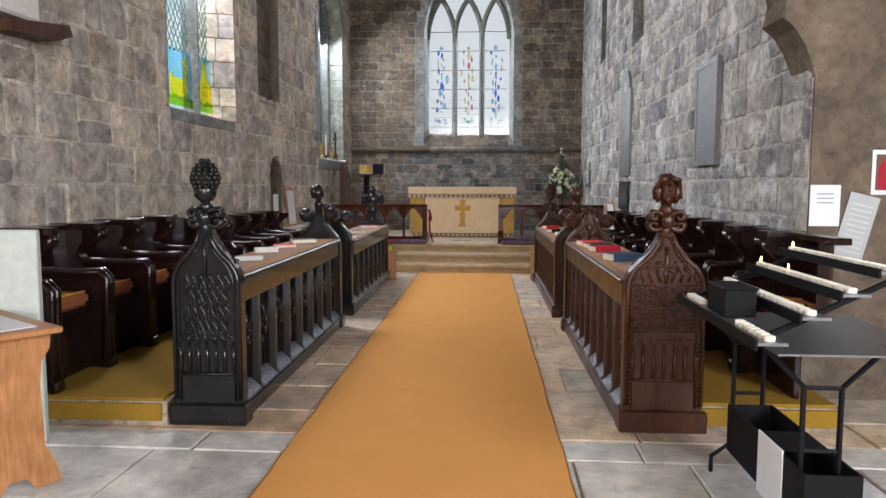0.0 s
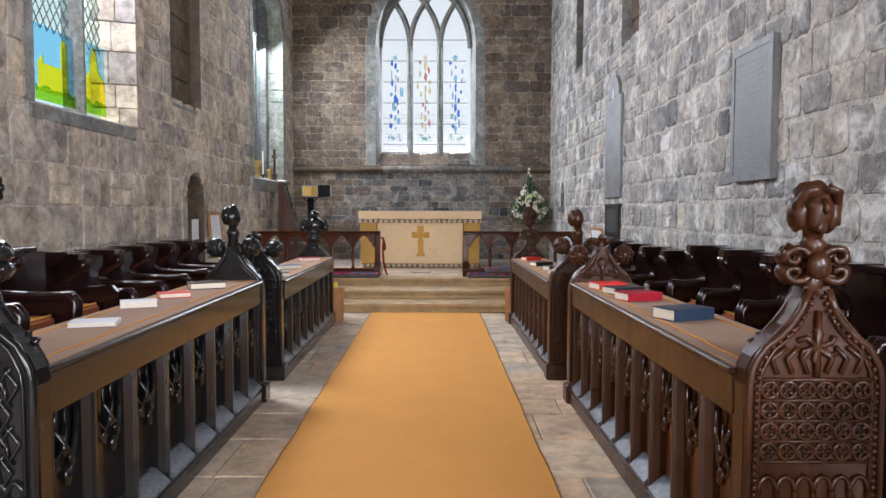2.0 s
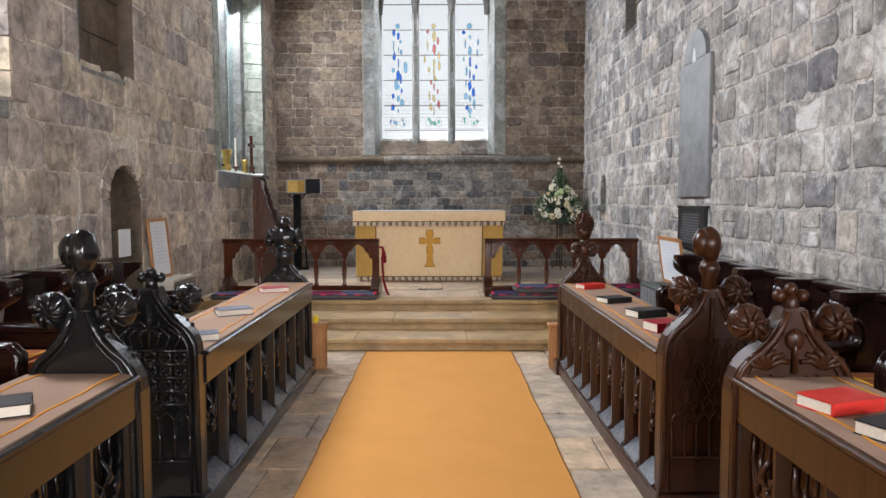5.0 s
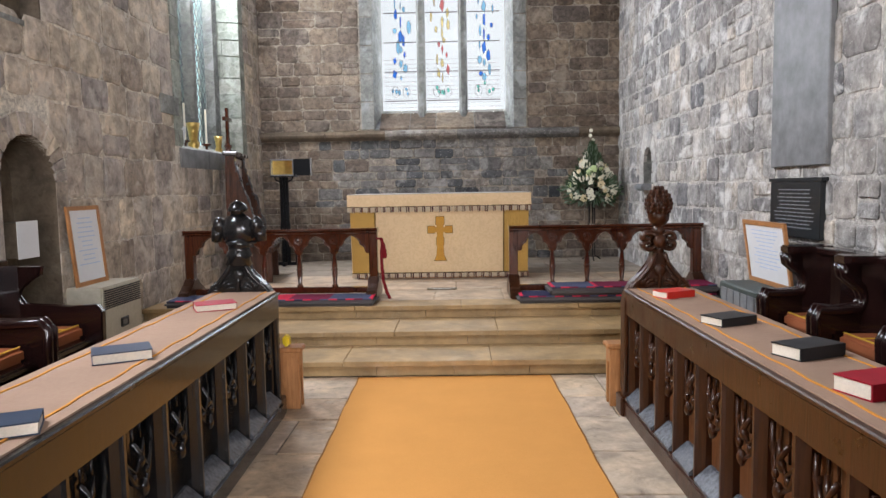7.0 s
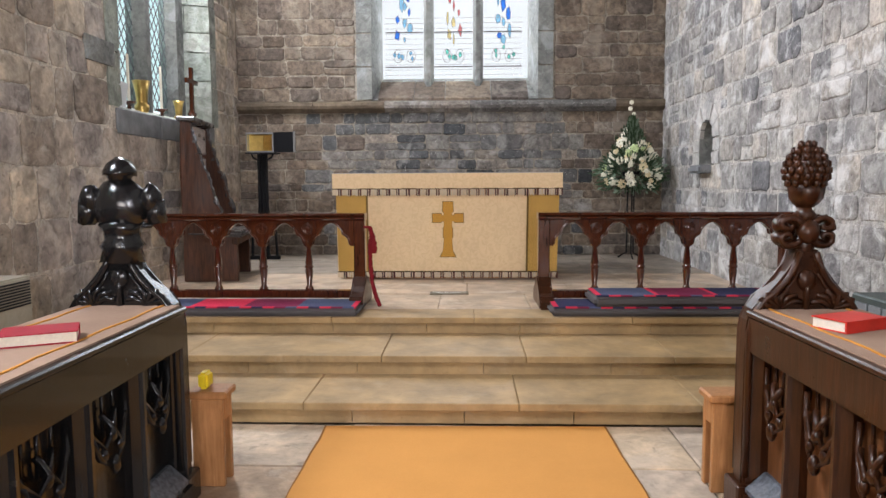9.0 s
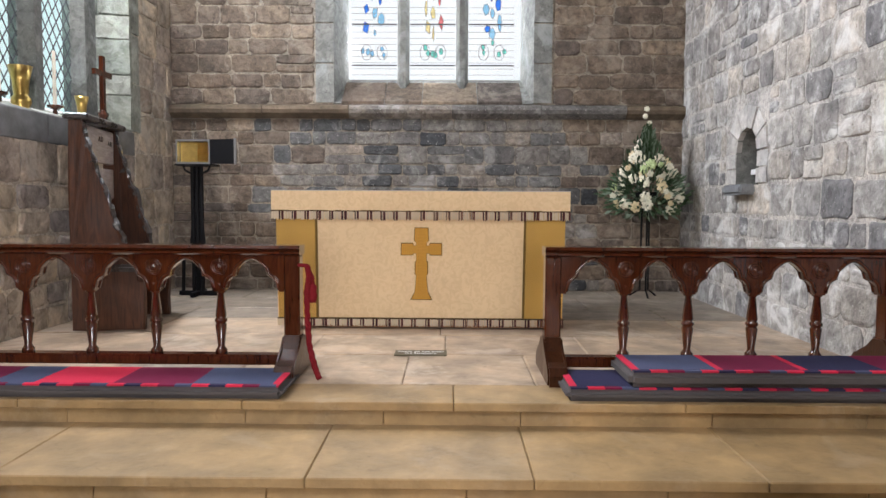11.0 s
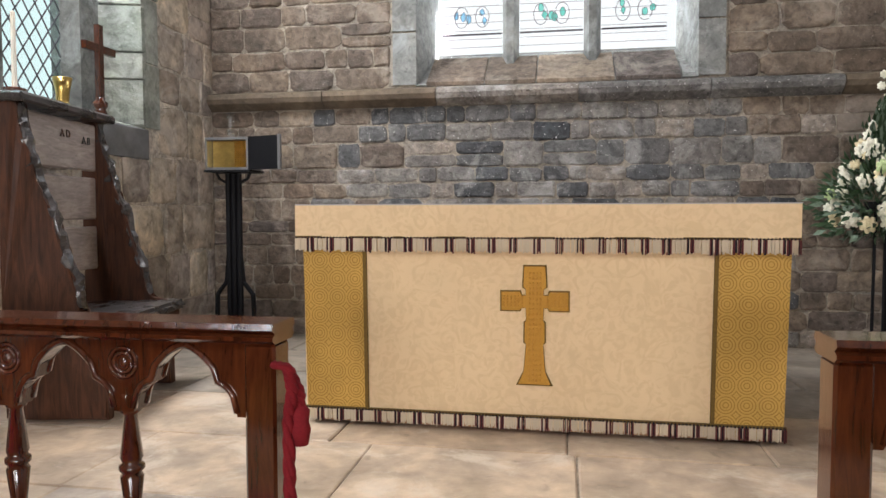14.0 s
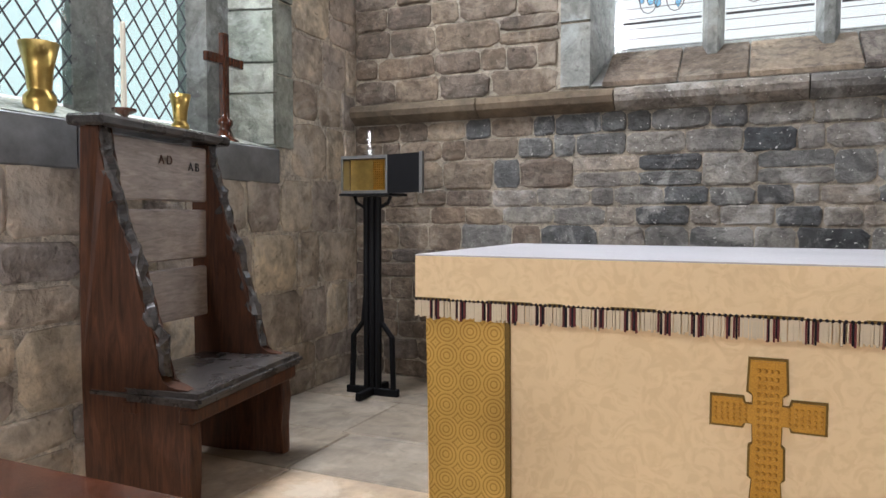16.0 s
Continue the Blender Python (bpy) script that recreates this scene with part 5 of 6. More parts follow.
ZA, ZB, ZC, ZD = 0.927, 0.857, 0.917, 0.847
books([
    (-1.58, 4.46, ZA, 0.15, 0.211, 0.02, -75, PAPER, "open service book with cream pages on the desk"),
    (-1.64, 5.08, ZA, 0.132, 0.194, 0.033, -66, PAPER, "white-covered booklet on the desk"),
    (-1.6, 5.49, ZA, 0.114, 0.19, 0.03, -60, RED, "small red hymn book on the desk"),
    (-1.57, 6.0, ZA, 0.16, 0.24, 0.04, -62, BLACK_COVER, "dark hymn book lying on the desk"),
    (-1.44, 7.56, ZB, 0.141, 0.194, 0.038, -65, NAVY, "navy hymn book with pale page edges"),
    (-1.51, 8.42, ZB, 0.17, 0.23, 0.042, -62, NAVY, "navy hymn book with pale page edges"),
    (-1.52, 9.58, ZB, 0.16, 0.23, 0.038, -64, MAROON, "maroon hymn book with pale page edges"),
    (1.2, 4.72, ZC, 0.176, 0.255, 0.057, 112, NAVY, "thick dark blue bible on the desk"),
    (1.19, 5.46, ZC, 0.167, 0.246, 0.048, 108, MAROON, "thick maroon bible on the desk"),
    (1.19, 5.8, ZC, 0.158, 0.24, 0.043, 112, BLACK_COVER, "black prayer book on the desk"),
    (1.16, 6.08, ZC, 0.158, 0.229, 0.043, 108, RED, "bright red hymn book on the desk"),
    (1.16, 7.85, ZD, 0.158, 0.229, 0.055, 108, MAROON, "thick maroon bible on the desk"),
    (1.19, 8.35, ZD, 0.15, 0.24, 0.05, 112, BLACK_COVER, "black prayer book on the desk"),
    (1.14, 9.0, ZD, 0.15, 0.23, 0.04, 115, BLACK_COVER, "black prayer book on the desk"),
    (1.14, 9.83, ZD, 0.141, 0.22, 0.04, 115, RED, "red hymn book on the desk"),
])

# ---- sanctuary ----
AX0, AX1, AY = -1.665, 0.655, 14.53
altar = thing("altar", "altar dressed in a cream and gold frontal with fringes", "altar")
part("table", B(AX0 + 0.1, AX1 - 0.1, AY + 0.05, AY + 1.15, SZ, 1.43), LIGHT_OAK, altar)
part("frontal", prism(bmesh.new(), [(AX0 + 0.04, SZ + 0.03), (AX0 + 0.03, 1.3), (AX1 - 0.03, 1.3), (AX1 - 0.05, SZ + 0.02)], "y", AY + 0.02, AY + 0.04), CREAM, altar, "cream brocade frontal")
for s, x in ((1, AX0), (-1, AX1)):
    pl = [(x + s * 0.05, SZ + 0.02), (x + s * 0.03, 1.3), (x + s * 0.335, 1.3), (x + s * 0.345, SZ + 0.02)]
    part("side_panel", prism(bmesh.new(), pl, "y", AY + 0.012, AY + 0.019), GOLD, altar, "gold damask panel")
    part("braid", prism(bmesh.new(), [(x + s * 0.335, 1.3), (x + s * 0.353, 1.3), (x + s * 0.363, SZ + 0.02), (x + s * 0.345, SZ + 0.02)], "y", AY + 0.006, AY + 0.018), BRAID, altar, "dark gold-flecked braid")
    part("side_cloth", prism(bmesh.new(), [(AY + 0.03, SZ + 0.02), (AY + 0.03, 1.43), (AY + 1.15, 1.43), (AY + 1.15, SZ + 0.02)], "x", x + s * 0.06, x + s * 0.08), GOLD, altar, "gold damask side hanging")
n = 40
wave = [(AX0 + (AX1 - AX0) * i / n, AY - 0.012 + 0.004 * math.sin(i * 1.3) * math.sin(i * 0.37)) for i in range(n + 1)]
bm = prism(bmesh.new(), wave + [(x, y + 0.016) for x, y in wave[::-1]], "z", 1.29, 1.444)
part("superfrontal", bm, CREAM, altar, "cream brocade band over the frontal")
part("fair_linen", B(AX0 - 0.002, AX1 + 0.002, AY - 0.008, AY + 1.2, 1.444, 1.449), LINEN, altar, "white linen cloth on top")


def fringe(x0, x1, z0, z1, y, pitch):
    part("fringe_braid", B(x0, x1, y - 0.006, y + 0.006, z1 - 0.004, z1 + 0.01), BRAID, altar)
    c, d, e = bmesh.new(), bmesh.new(), bmesh.new()
    r_ = random.Random(3)
    x = x0
    while x < x1 - 0.01:
        end = min(x + pitch * r_.uniform(0.92, 1.08), x1)
        w = (end - x) * r_.uniform(0.56, 0.66)
        for k in range(9):
            lean = r_.uniform(-0.003, 0.003)
            box(c, x + w * k / 9 + lean, x + w * (k + 0.95) / 9 + lean, y - 0.006 - r_.random() * 0.006, y + 0.004, z0 + r_.random() * 0.012, z1)
        step = (end - x - w) / 6
        for k in range(6):
            xa = x + w + step * k + r_.uniform(-0.002, 0.002)
            box((d, e, c, d, e, d)[k], xa, xa + step * 0.85, y - 0.006 - r_.random() * 0.008, y + 0.004, z0 - 0.004 + r_.random() * 0.014, z1)
        x = end
    tagged(part("cream_fringe", c, TASSEL_C, altar, "cream silk fringe"), kind="stuff")
    tagged(part("plum_fringe", d, TASSEL_D, altar, "plum tassels"), kind="stuff")
    tagged(part("black_fringe", e, TASSEL_K, altar, "black tassels"), kind="stuff")
    bm = bmesh.new()
    x = x0 + 0.006
    while x < x1:
        ball(bm, (x, y - 0.008, z1 + 0.003), 0.006, 1, 0.7, 1, 5, 3)
        x += 0.016
    tagged(part("knotted_braid", bm, TASSEL_K, altar, "row of dark knots over the fringe"), kind="stuff")


fringe(AX0, AX1, 1.218, 1.285, AY - 0.006, 0.1)
fringe(AX0 + 0.04, AX1 - 0.04, SZ + 0.012, SZ + 0.072, AY + 0.006, 0.1)
crx, crz = -0.497, 0.985
bm = bmesh.new()
arms = [(-0.048, 1.155), (0.048, 1.155), (0.052, 1.06), (0.036, 1.05), (0.036, 1.015), (0.065, 1.015), (0.07, 1.035), (0.155, 1.035), (0.155, 0.95), (0.07, 0.95), (0.065, 0.965), (0.036, 0.965), (0.034, 0.9), (0.045, 0.89), (0.046, 0.8), (0.034, 0.79), (0.045, 0.66), (0.075, 0.6)]
poly = [(crx + x, z) for x, z in arms] + [(crx - x, z) for x, z in arms[:1:-1]]
def grown(poly, d):
    """The outline moved outwards by d along the corners' bisectors."""
    area = sum(a[0] * b[1] - b[0] * a[1] for a, b in zip(poly, poly[1:] + poly[:1]))
    out, s = [], 1 if area > 0 else -1
    for a, b, c in zip(poly[-1:] + poly[:-1], poly, poly[1:] + poly[:1]):
        e, f = Vector((b[0] - a[0], b[1] - a[1])).normalized(), Vector((c[0] - b[0], c[1] - b[1])).normalized()
        n = Vector((e.y + f.y, -e.x - f.x)) * s
        k = d / max(0.4, n.length / 2) / max(n.length, 1e-6)
        out.append((b[0] + n.x * k, b[1] + n.y * k))
    return out


part("cross_ground", prism(bmesh.new(), grown(poly, 0.007), "y", AY + 0.012, AY + 0.02), BRAID, altar)
part("cross", prism(bm, poly, "y", AY + 0.004, AY + 0.016, 0.004), GOLD_METAL, altar, "embroidered gold cross")
bm = bmesh.new()
for z in [0.62 + 0.024 * k for k in range(22)]:
    for x in (-0.025, -0.008, 0.008, 0.025):
        ball(bm, (crx + x, AY + 0.003, z), 0.0075, 1, 0.6, 1, 5, 3)
for s in (-1, 1):
    for i in range(6):
        for z in (0.965, 0.98, 0.995, 1.01):
            ball(bm, (crx + s * (0.06 + 0.017 * i), AY + 0.003, z + 0.004), 0.0065, 1, 0.6, 1, 5, 3)
tagged(part("cross_studs", bm, GOLD_METAL, altar, "raised gold studs"), kind="stuff")


def rail(label, x0, x1, bays, rope_side):
    """An oak communion rail with an arcade of foiled arches on turned balusters."""
    t = thing("communion_rail", label, "altar rail", None, "communion rails")
    Y, top = 13.05, 1.11
    part("top_rail", prism(bmesh.new(), [(Y - 0.06, top - 0.055), (Y - 0.075, top - 0.045), (Y - 0.075, top - 0.035), (Y - 0.06, top - 0.028), (Y - 0.078, top - 0.016), (Y - 0.07, top), (Y + 0.07, top), (Y + 0.078, top - 0.016), (Y + 0.06, top - 0.028), (Y + 0.075, top - 0.045), (Y + 0.06, top - 0.055)], "x", x0 - 0.05, x1 + 0.05), RAIL_OAK, t)
    part("bottom_rail", B(x0, x1, Y - 0.045, Y + 0.045, SZ + 0.055, SZ + 0.115, bevel=0.01, segs=2), RAIL_OAK, t)
    for x in (x0, x1):
        part("post", B(x - 0.045, x + 0.045, Y - 0.05, Y + 0.05, SZ + 0.04, top - 0.056, bevel=0.008), RAIL_OAK, t)
        part("foot", prism(bmesh.new(), [(Y - 0.27, SZ), (Y - 0.28, SZ + 0.06), (Y - 0.25, SZ + 0.1), (Y - 0.18, SZ + 0.115), (Y - 0.1, SZ + 0.16), (Y - 0.055, SZ + 0.23), (Y + 0.055, SZ + 0.23), (Y + 0.1, SZ + 0.16), (Y + 0.18, SZ + 0.115), (Y + 0.25, SZ + 0.1), (Y + 0.28, SZ + 0.06), (Y + 0.27, SZ)], "x", x - 0.055, x + 0.055, 0.01), BROWN_OAK, t)
    a, b = x0 + 0.045, x1 - 0.045
    pitch = (b - a) / bays

    def arch(s):
        s = abs(s)
        if s < 0.62:
            return 0.945 + 0.085 * (1 - (s / 0.68) ** 1.7)
        return 0.845 + 0.085 * math.sqrt(max(0, 1 - ((s - 0.56) / 0.44) ** 2))
    N, hw = 28, pitch * 0.42
    low = []
    for i in range(bays):
        c = a + (i + 0.5) * pitch
        for k in range(N + 1):
            s = -1 + 2 * k / N
            low.append((c + hw * s, arch(s) if abs(s) < 0.999 else 0.845))
    low = [(a, 0.845)] + low + [(b, 0.845)]
    bm = bmesh.new()
    grid = [[bm.verts.new((x, yy, zz)) for x, z in low for zz in (z, top - 0.05)] for yy in (Y - 0.03, Y + 0.03)]
    for q in range(len(low) - 1):
        f, g2 = grid[0][2 * q:2 * q + 4], grid[1][2 * q:2 * q + 4]
        bm.faces.new((f[0], f[2], f[3], f[1]))
        bm.faces.new((g2[0], g2[1], g2[3], g2[2]))
        bm.faces.new((f[0], g2[0], g2[2], f[2]))
        bm.faces.new((f[1], f[3], g2[3], g2[1]))
    part("arcade", bm, RAIL_OAK, t, "pierced arcade of foiled arches")
    for i in range(bays):
        c = a + (i + 0.5) * pitch
        hw = pitch * 0.42
        bm = bmesh.new()
        for dy in (-0.03, 0.03):
            tube(bm, [(c + hw * s / 14, Y + dy, arch(s / 14) + 0.012) for s in range(-14, 15)], 0.011, 5)
        smooth(part("arch_moulding", bm, RAIL_OAK, t))
    for i in range(1, bays):
        x = a + i * pitch
        bm = lathe(bmesh.new(), [(0.034, 0), (0.034, 0.022), (0.024, 0.032), (0.02, 0.045), (0.033, 0.165), (0.026, 0.175), (0.036, 0.185), (0.036, 0.197), (0.026, 0.205), (0.032, 0.22), (0.018, 0.345), (0.03, 0.355), (0.02, 0.368), (0.03, 0.378), (0.032, 0.41)], 12, (x, Y, SZ + 0.115))
        smooth(part("baluster", bm, RAIL_OAK, t, "turned baluster"))
        for dy in (-0.03, 0.03):
            bm = bmesh.new()
            for rr in (0.042, 0.028):
                tube(bm, [(x + rr * math.cos(q), Y + dy, 0.985 + rr * math.sin(q)) for q in [2 * math.pi * k / 16 for k in range(17)]], 0.007, 5)
            ball(bm, (x, Y + dy * 0.9, 0.985), 0.018, 1, 0.5, 1, 8, 5)
            smooth(part("roundel", bm, RAIL_OAK, t, "carved roundel"))
    return t


rail("carved oak communion rail with arcade and turned balusters", -3.12, -1.165, 5, 1)
rail("carved oak communion rail with arcade and turned balusters", 0.31, 2.22, 5, -1)
rope = thing("rail_rope", "thick red twisted rope with tassels hanging from the rail", "rope")
for name, pts, rr in (("rope", [(-1.12, 13.0, 1.0), (-1.07, 12.97, 1.0), (-1.06, 12.97, 0.94), (-1.075, 12.98, 0.85), (-1.07, 12.97, 0.7), (-1.055, 12.94, 0.56), (-1.02, 12.9, 0.45), (-0.985, 12.86, 0.388)], 0.017), ("rope", [(-1.08, 13.0, 0.99), (-1.045, 12.99, 0.93), (-1.045, 12.99, 0.88)], 0.014)):
    bm = bmesh.new()
    P = []
    for i in range(len(pts) - 1):
        for k in range(6):
            P.append(Vector(pts[i]).lerp(Vector(pts[i + 1]), k / 6))
    P.append(Vector(pts[-1]))
    for ph in (0, 2.1, 4.2):
        tube(bm, [p + Vector((math.cos(i * 0.9 + ph), math.sin(i * 0.9 + ph), 0)) * rr * 0.5 for i, p in enumerate(P)], rr * 0.62, 5)
    smooth(part(name, bm, ROPE, rope))
smooth(part("tassel", lathe(bmesh.new(), [(0.008, 0.0), (0.026, -0.02), (0.022, -0.05), (0.028, -0.07), (0.02, -0.11)], 9, (-1.045, 12.99, 0.9)), ROPE, rope))


def kneeler(label, x0, x1, y0, y1, z, h, cols, rot=0.0):
    t = thing("kneeler", label, "kneeler", pose((x0 + x1) / 2, (y0 + y1) / 2, z, 0, 0, rot), "kneelers by the rail")
    a, b, c, d = -(x1 - x0) / 2, (x1 - x0) / 2, -(y1 - y0) / 2, (y1 - y0) / 2
    part("pad", B(a, b, c, d, 0, h - 0.006, bevel=0.025, segs=3), WOOL_GREY, t, "grey wool sides")
    u, n = a + 0.025, len(cols)
    L = (b - a - 0.05)
    tot = sum(w for w, _ in cols)
    for w, mt in cols:
        ww = L * w / tot
        part("stripe", B(u, u + ww, c + 0.05, d - 0.02, h - 0.008, h), mt, t)
        u += ww
    k, u = 0, a + 0.025
    mats = [WOOL_NAVY, WOOL_RED, WOOL_PLUM, WOOL_BLUE, WOOL_RED]
    while u < b - 0.03:
        ww = min(0.085, b - 0.025 - u)
        part("border", B(u, u + ww, c + 0.02, c + 0.052, h - 0.01, h - 0.001), mats[k % 5], t)
        u += ww
        k += 1
    return t


COLS = [(0.1, WOOL_RED), (1.0, WOOL_NAVY), (0.9, WOOL_BLUE), (0.06, WOOL_RED), (1.0, WOOL_PLUM), (0.06, WOOL_RED), (1.0, WOOL_NAVY), (0.9, WOOL_PLUM), (0.1, WOOL_RED)]
kneeler("long striped navy, plum and red wool kneeler", -3.2, -1.1, 12.49, 12.9, SZ, 0.07, [(0.6, WOOL_BLUE), (0.7, WOOL_PLUM), (0.5, WOOL_BLUE), (0.9, WOOL_RED), (0.9, WOOL_PLUM), (0.9, WOOL_BLUE), (0.08, WOOL_RED)])
kneeler("long striped navy and plum wool kneeler", 0.31, 2.28, 12.5, 12.92, SZ, 0.07, [(0.08, WOOL_RED), (2.2, WOOL_NAVY), (0.1, WOOL_RED), (2.0, WOOL_PLUM)])
kneeler("striped blue and plum wool kneeler stacked on another", 0.62, 2.29, 12.52, 12.93, SZ + 0.07, 0.085, [(0.08, WOOL_RED), (0.9, WOOL_BLUE), (0.08, WOOL_RED), (0.9, WOOL_PLUM), (0.08, WOOL_RED), (0.9, WOOL_NAVY), (0.8, WOOL_PLUM)], 0.8)

# ancient oak chair by the north wall
th = thing("ancient_chair", "ancient worn dark oak chair with plank back", "chair", pose(-3.12, 14.3, 0, 0, 0, 9))
prof = [(0.0, SZ), (0.0, 1.97), (0.1, 1.97), (0.11, 1.82), (0.17, 1.68), (0.2, 1.52), (0.26, 1.42), (0.3, 1.22), (0.36, 1.08), (0.38, 0.9), (0.5, 0.88), (0.51, 0.8), (0.52, SZ)]
fine_prof = []
for (xa, za), (xb, zb) in zip(prof, prof[1:] + prof[:1]):
    for k in range(3):
        fine_prof.append((xa + (xb - xa) * k / 3, za + (zb - za) * k / 3))
for y in (0.0, 0.78):
    part("side_plank", roughen(prism(bmesh.new(), fine_prof, "y", y, y + 0.075, 0.012), 0.014, 7), OLD_OAK, th)
worn = [(0.085, 1.95), (0.1, 1.82), (0.155, 1.68), (0.185, 1.52), (0.245, 1.42), (0.285, 1.22), (0.345, 1.08), (0.365, 0.92)]
for y in (0.037, 0.817):
    line_pts = []
    for (xa, za), (xb, zb) in zip(worn, worn[1:]):
        line_pts += [(xa + (xb - xa) * k / 5, y, za + (zb - za) * k / 5) for k in range(5)]
    bm = tube(bmesh.new(), line_pts + [(0.365, y, 0.92)], 0.036, 8)
    part("worn_edge", roughen(bm, 0.022, 19), SEAT_OAK, th, "gnawed dark edge of the side plank")
part("peg", B(0.2, 0.27, -0.012, 0.01, 0.77, 0.82, bevel=0.004), OLD_OAK, th, "square wooden peg")
for z0, z1 in ((1.66, 1.94), (1.37, 1.62), (1.08, 1.33)):
    part("back_slat", roughen(B(0.05, 0.085, 0.07, 0.79, z0, z1, bevel=0.008), 0.01, 5), SLAT_OAK, th, "scratched grey oak plank, paled for the light on it")
part("seat", roughen(B(0.03, 0.58, -0.03, 0.89, 0.82, 0.875, bevel=0.02, segs=2), 0.014, 6), SEAT_OAK, th, "worn shiny dark seat plank")
part("seat_rail", roughen(B(0.47, 0.54, -0.02, 0.88, 0.745, 0.818, bevel=0.012), 0.008, 6), OLD_OAK, th)
part("top_rail", roughen(B(-0.02, 0.16, -0.05, 0.9, 1.955, 2.005, bevel=0.012), 0.01, 6), SEAT_OAK, th, "scratched grey top board")


def letters(text, m, size, material, parent, name="lettering"):
    cu = bpy.data.curves.new(name, "FONT")
    cu.body, cu.size, cu.extrude, cu.align_x, cu.align_y = text, size, 0.0015, "CENTER", "CENTER"
    ob = new(name, cu)
    dg = bpy.context.evaluated_depsgraph_get()
    me = bpy.data.meshes.new_from_object(ob.evaluated_get(dg))
    bpy.data.objects.remove(ob)
    me.materials.clear()
    me.materials.append(material)
    o2 = new(name, me)
    o2.parent = parent
    o2.matrix_local = m
    return o2


letters("A B", pose(0.096, 0.66, 1.83, 90, 0, 90), 0.06, BLACK_COVER, th)
letters("A D", pose(0.096, 0.44, 1.85, 90, 0, 90), 0.06, OLD_OAK, th)

# aumbry lamp on an iron stand
ls = thing("lamp_stand", "black iron stand with splayed feet", "stand", pose(-2.92, 16.4, SZ))
for dx in (-0.045, 0.0, 0.045):
    part("rod", lathe(bmesh.new(), [(0.023, 0.05), (0.023, 1.35)], 8, (dx, 0, 0)), IRON, ls)
for s in (-1, 1):
    bm = bmesh.new()
    tube(bm, [(s * 0.045, 0, 0.75), (s * 0.07, 0, 0.5), (s * 0.15, 0, 0.4), (s * 0.16, 0, 0.03)], 0.02, 6)
    part("brace", bm, IRON, ls)
    bm = bmesh.new()
    tube(bm, [(s * 0.045, 0, 1.27), (s * 0.12, 0, 1.31), (s * 0.14, 0, 1.356)], 0.012, 6)
    part("bracket", bm, IRON, ls)
part("foot", B(-0.2, 0.2, -0.02, 0.02, 0, 0.05, bevel=0.005), IRON, ls)
part("foot", B(-0.02, 0.02, -0.2, 0.2, 0, 0.05, bevel=0.005), IRON, ls)
part("shelf", B(-0.18, 0.2, -0.13, 0.13, 1.355, 1.37), IRON, ls)
lb = thing("lamp_box", "open brass-fronted metal lamp box with glass chimney", "lamp", pose(-2.92, 16.4, SZ + 1.37))
part("case", B(-0.17, 0.18, -0.02, 0.12, 0.0, 0.25), STEEL, lb)
bm = bmesh.new()
box(bm, -0.17, 0.18, -0.12, -0.02, 0.0, 0.02)
box(bm, -0.17, 0.18, -0.12, -0.02, 0.23, 0.25)
box(bm, -0.17, -0.155, -0.12, -0.02, 0.02, 0.23)
box(bm, 0.165, 0.18, -0.12, -0.02, 0.02, 0.23)
part("frame", bm, STEEL, lb)
bm = bmesh.new()
box(bm, -0.152, 0.162, -0.03, -0.022, 0.02, 0.23)
for i in range(9):
    for k in range(13):
        ball(bm, (0.03 + 0.014 * i, -0.032, 0.035 + 0.0155 * k), 0.0075, 1, 1, 1, 5, 3)
part("pierced_panel", bm, BRASS, lb, "pierced brass panel")
door = part("door", prism(bmesh.new(), [(0.18, -0.12), (0.185, -0.125), (0.46, -0.2), (0.465, -0.185)], "z", 0.0, 0.25), IRON, lb, "open black-lined door")
part("door_edge", prism(bmesh.new(), [(0.455, -0.21), (0.475, -0.21), (0.475, -0.18), (0.455, -0.18)], "z", -0.005, 0.255), STEEL, lb)
part("chimney", lathe(bmesh.new(), [(0.04, 0.25), (0.038, 0.3), (0.03, 0.32), (0.03, 0.42), (0.034, 0.45)], 14, (-0.02, 0, 0)), GLASS, lb, "clear glass chimney").visible_shadow = False

# flowers
fs = thing("flower_stand", "tall black iron flower stand", "stand", pose(1.8, 16.55, SZ))
for k in range(3):
    a = 2 * math.pi * k / 3 + 0.5
    bm = bmesh.new()
    tube(bm, [(0.16 * math.cos(a), 0.16 * math.sin(a), 0.0), (0.12 * math.cos(a), 0.12 * math.sin(a), 0.03), (0.05 * math.cos(a), 0.05 * math.sin(a), 0.07), (0.045 * math.cos(a), 0.045 * math.sin(a), 1.05)], 0.011, 6)
    part("leg", bm, IRON, fs)
part("dish", lathe(bmesh.new(), [(0.05, 1.04), (0.11, 1.06), (0.12, 1.11)], 14), IRON, fs)
fl = thing("flower_arrangement", "tall arrangement of white and cream roses with green foliage", "flowers", pose(1.8, 16.55, SZ + 1.1))
r = random.Random(5)
bm_l, bm_s = bmesh.new(), bmesh.new()


def spot():
    z = r.uniform(-0.22, 0.62)
    w = 0.44 * (1 - max(0, z) / 0.72) ** 1.35 * (1 if z > -0.05 else 1 + z * 1.2)
    a = r.uniform(0, 2 * math.pi)
    q = math.sqrt(r.random()) * w
    return Vector((q * math.cos(a), q * math.sin(a) * 0.75, z))


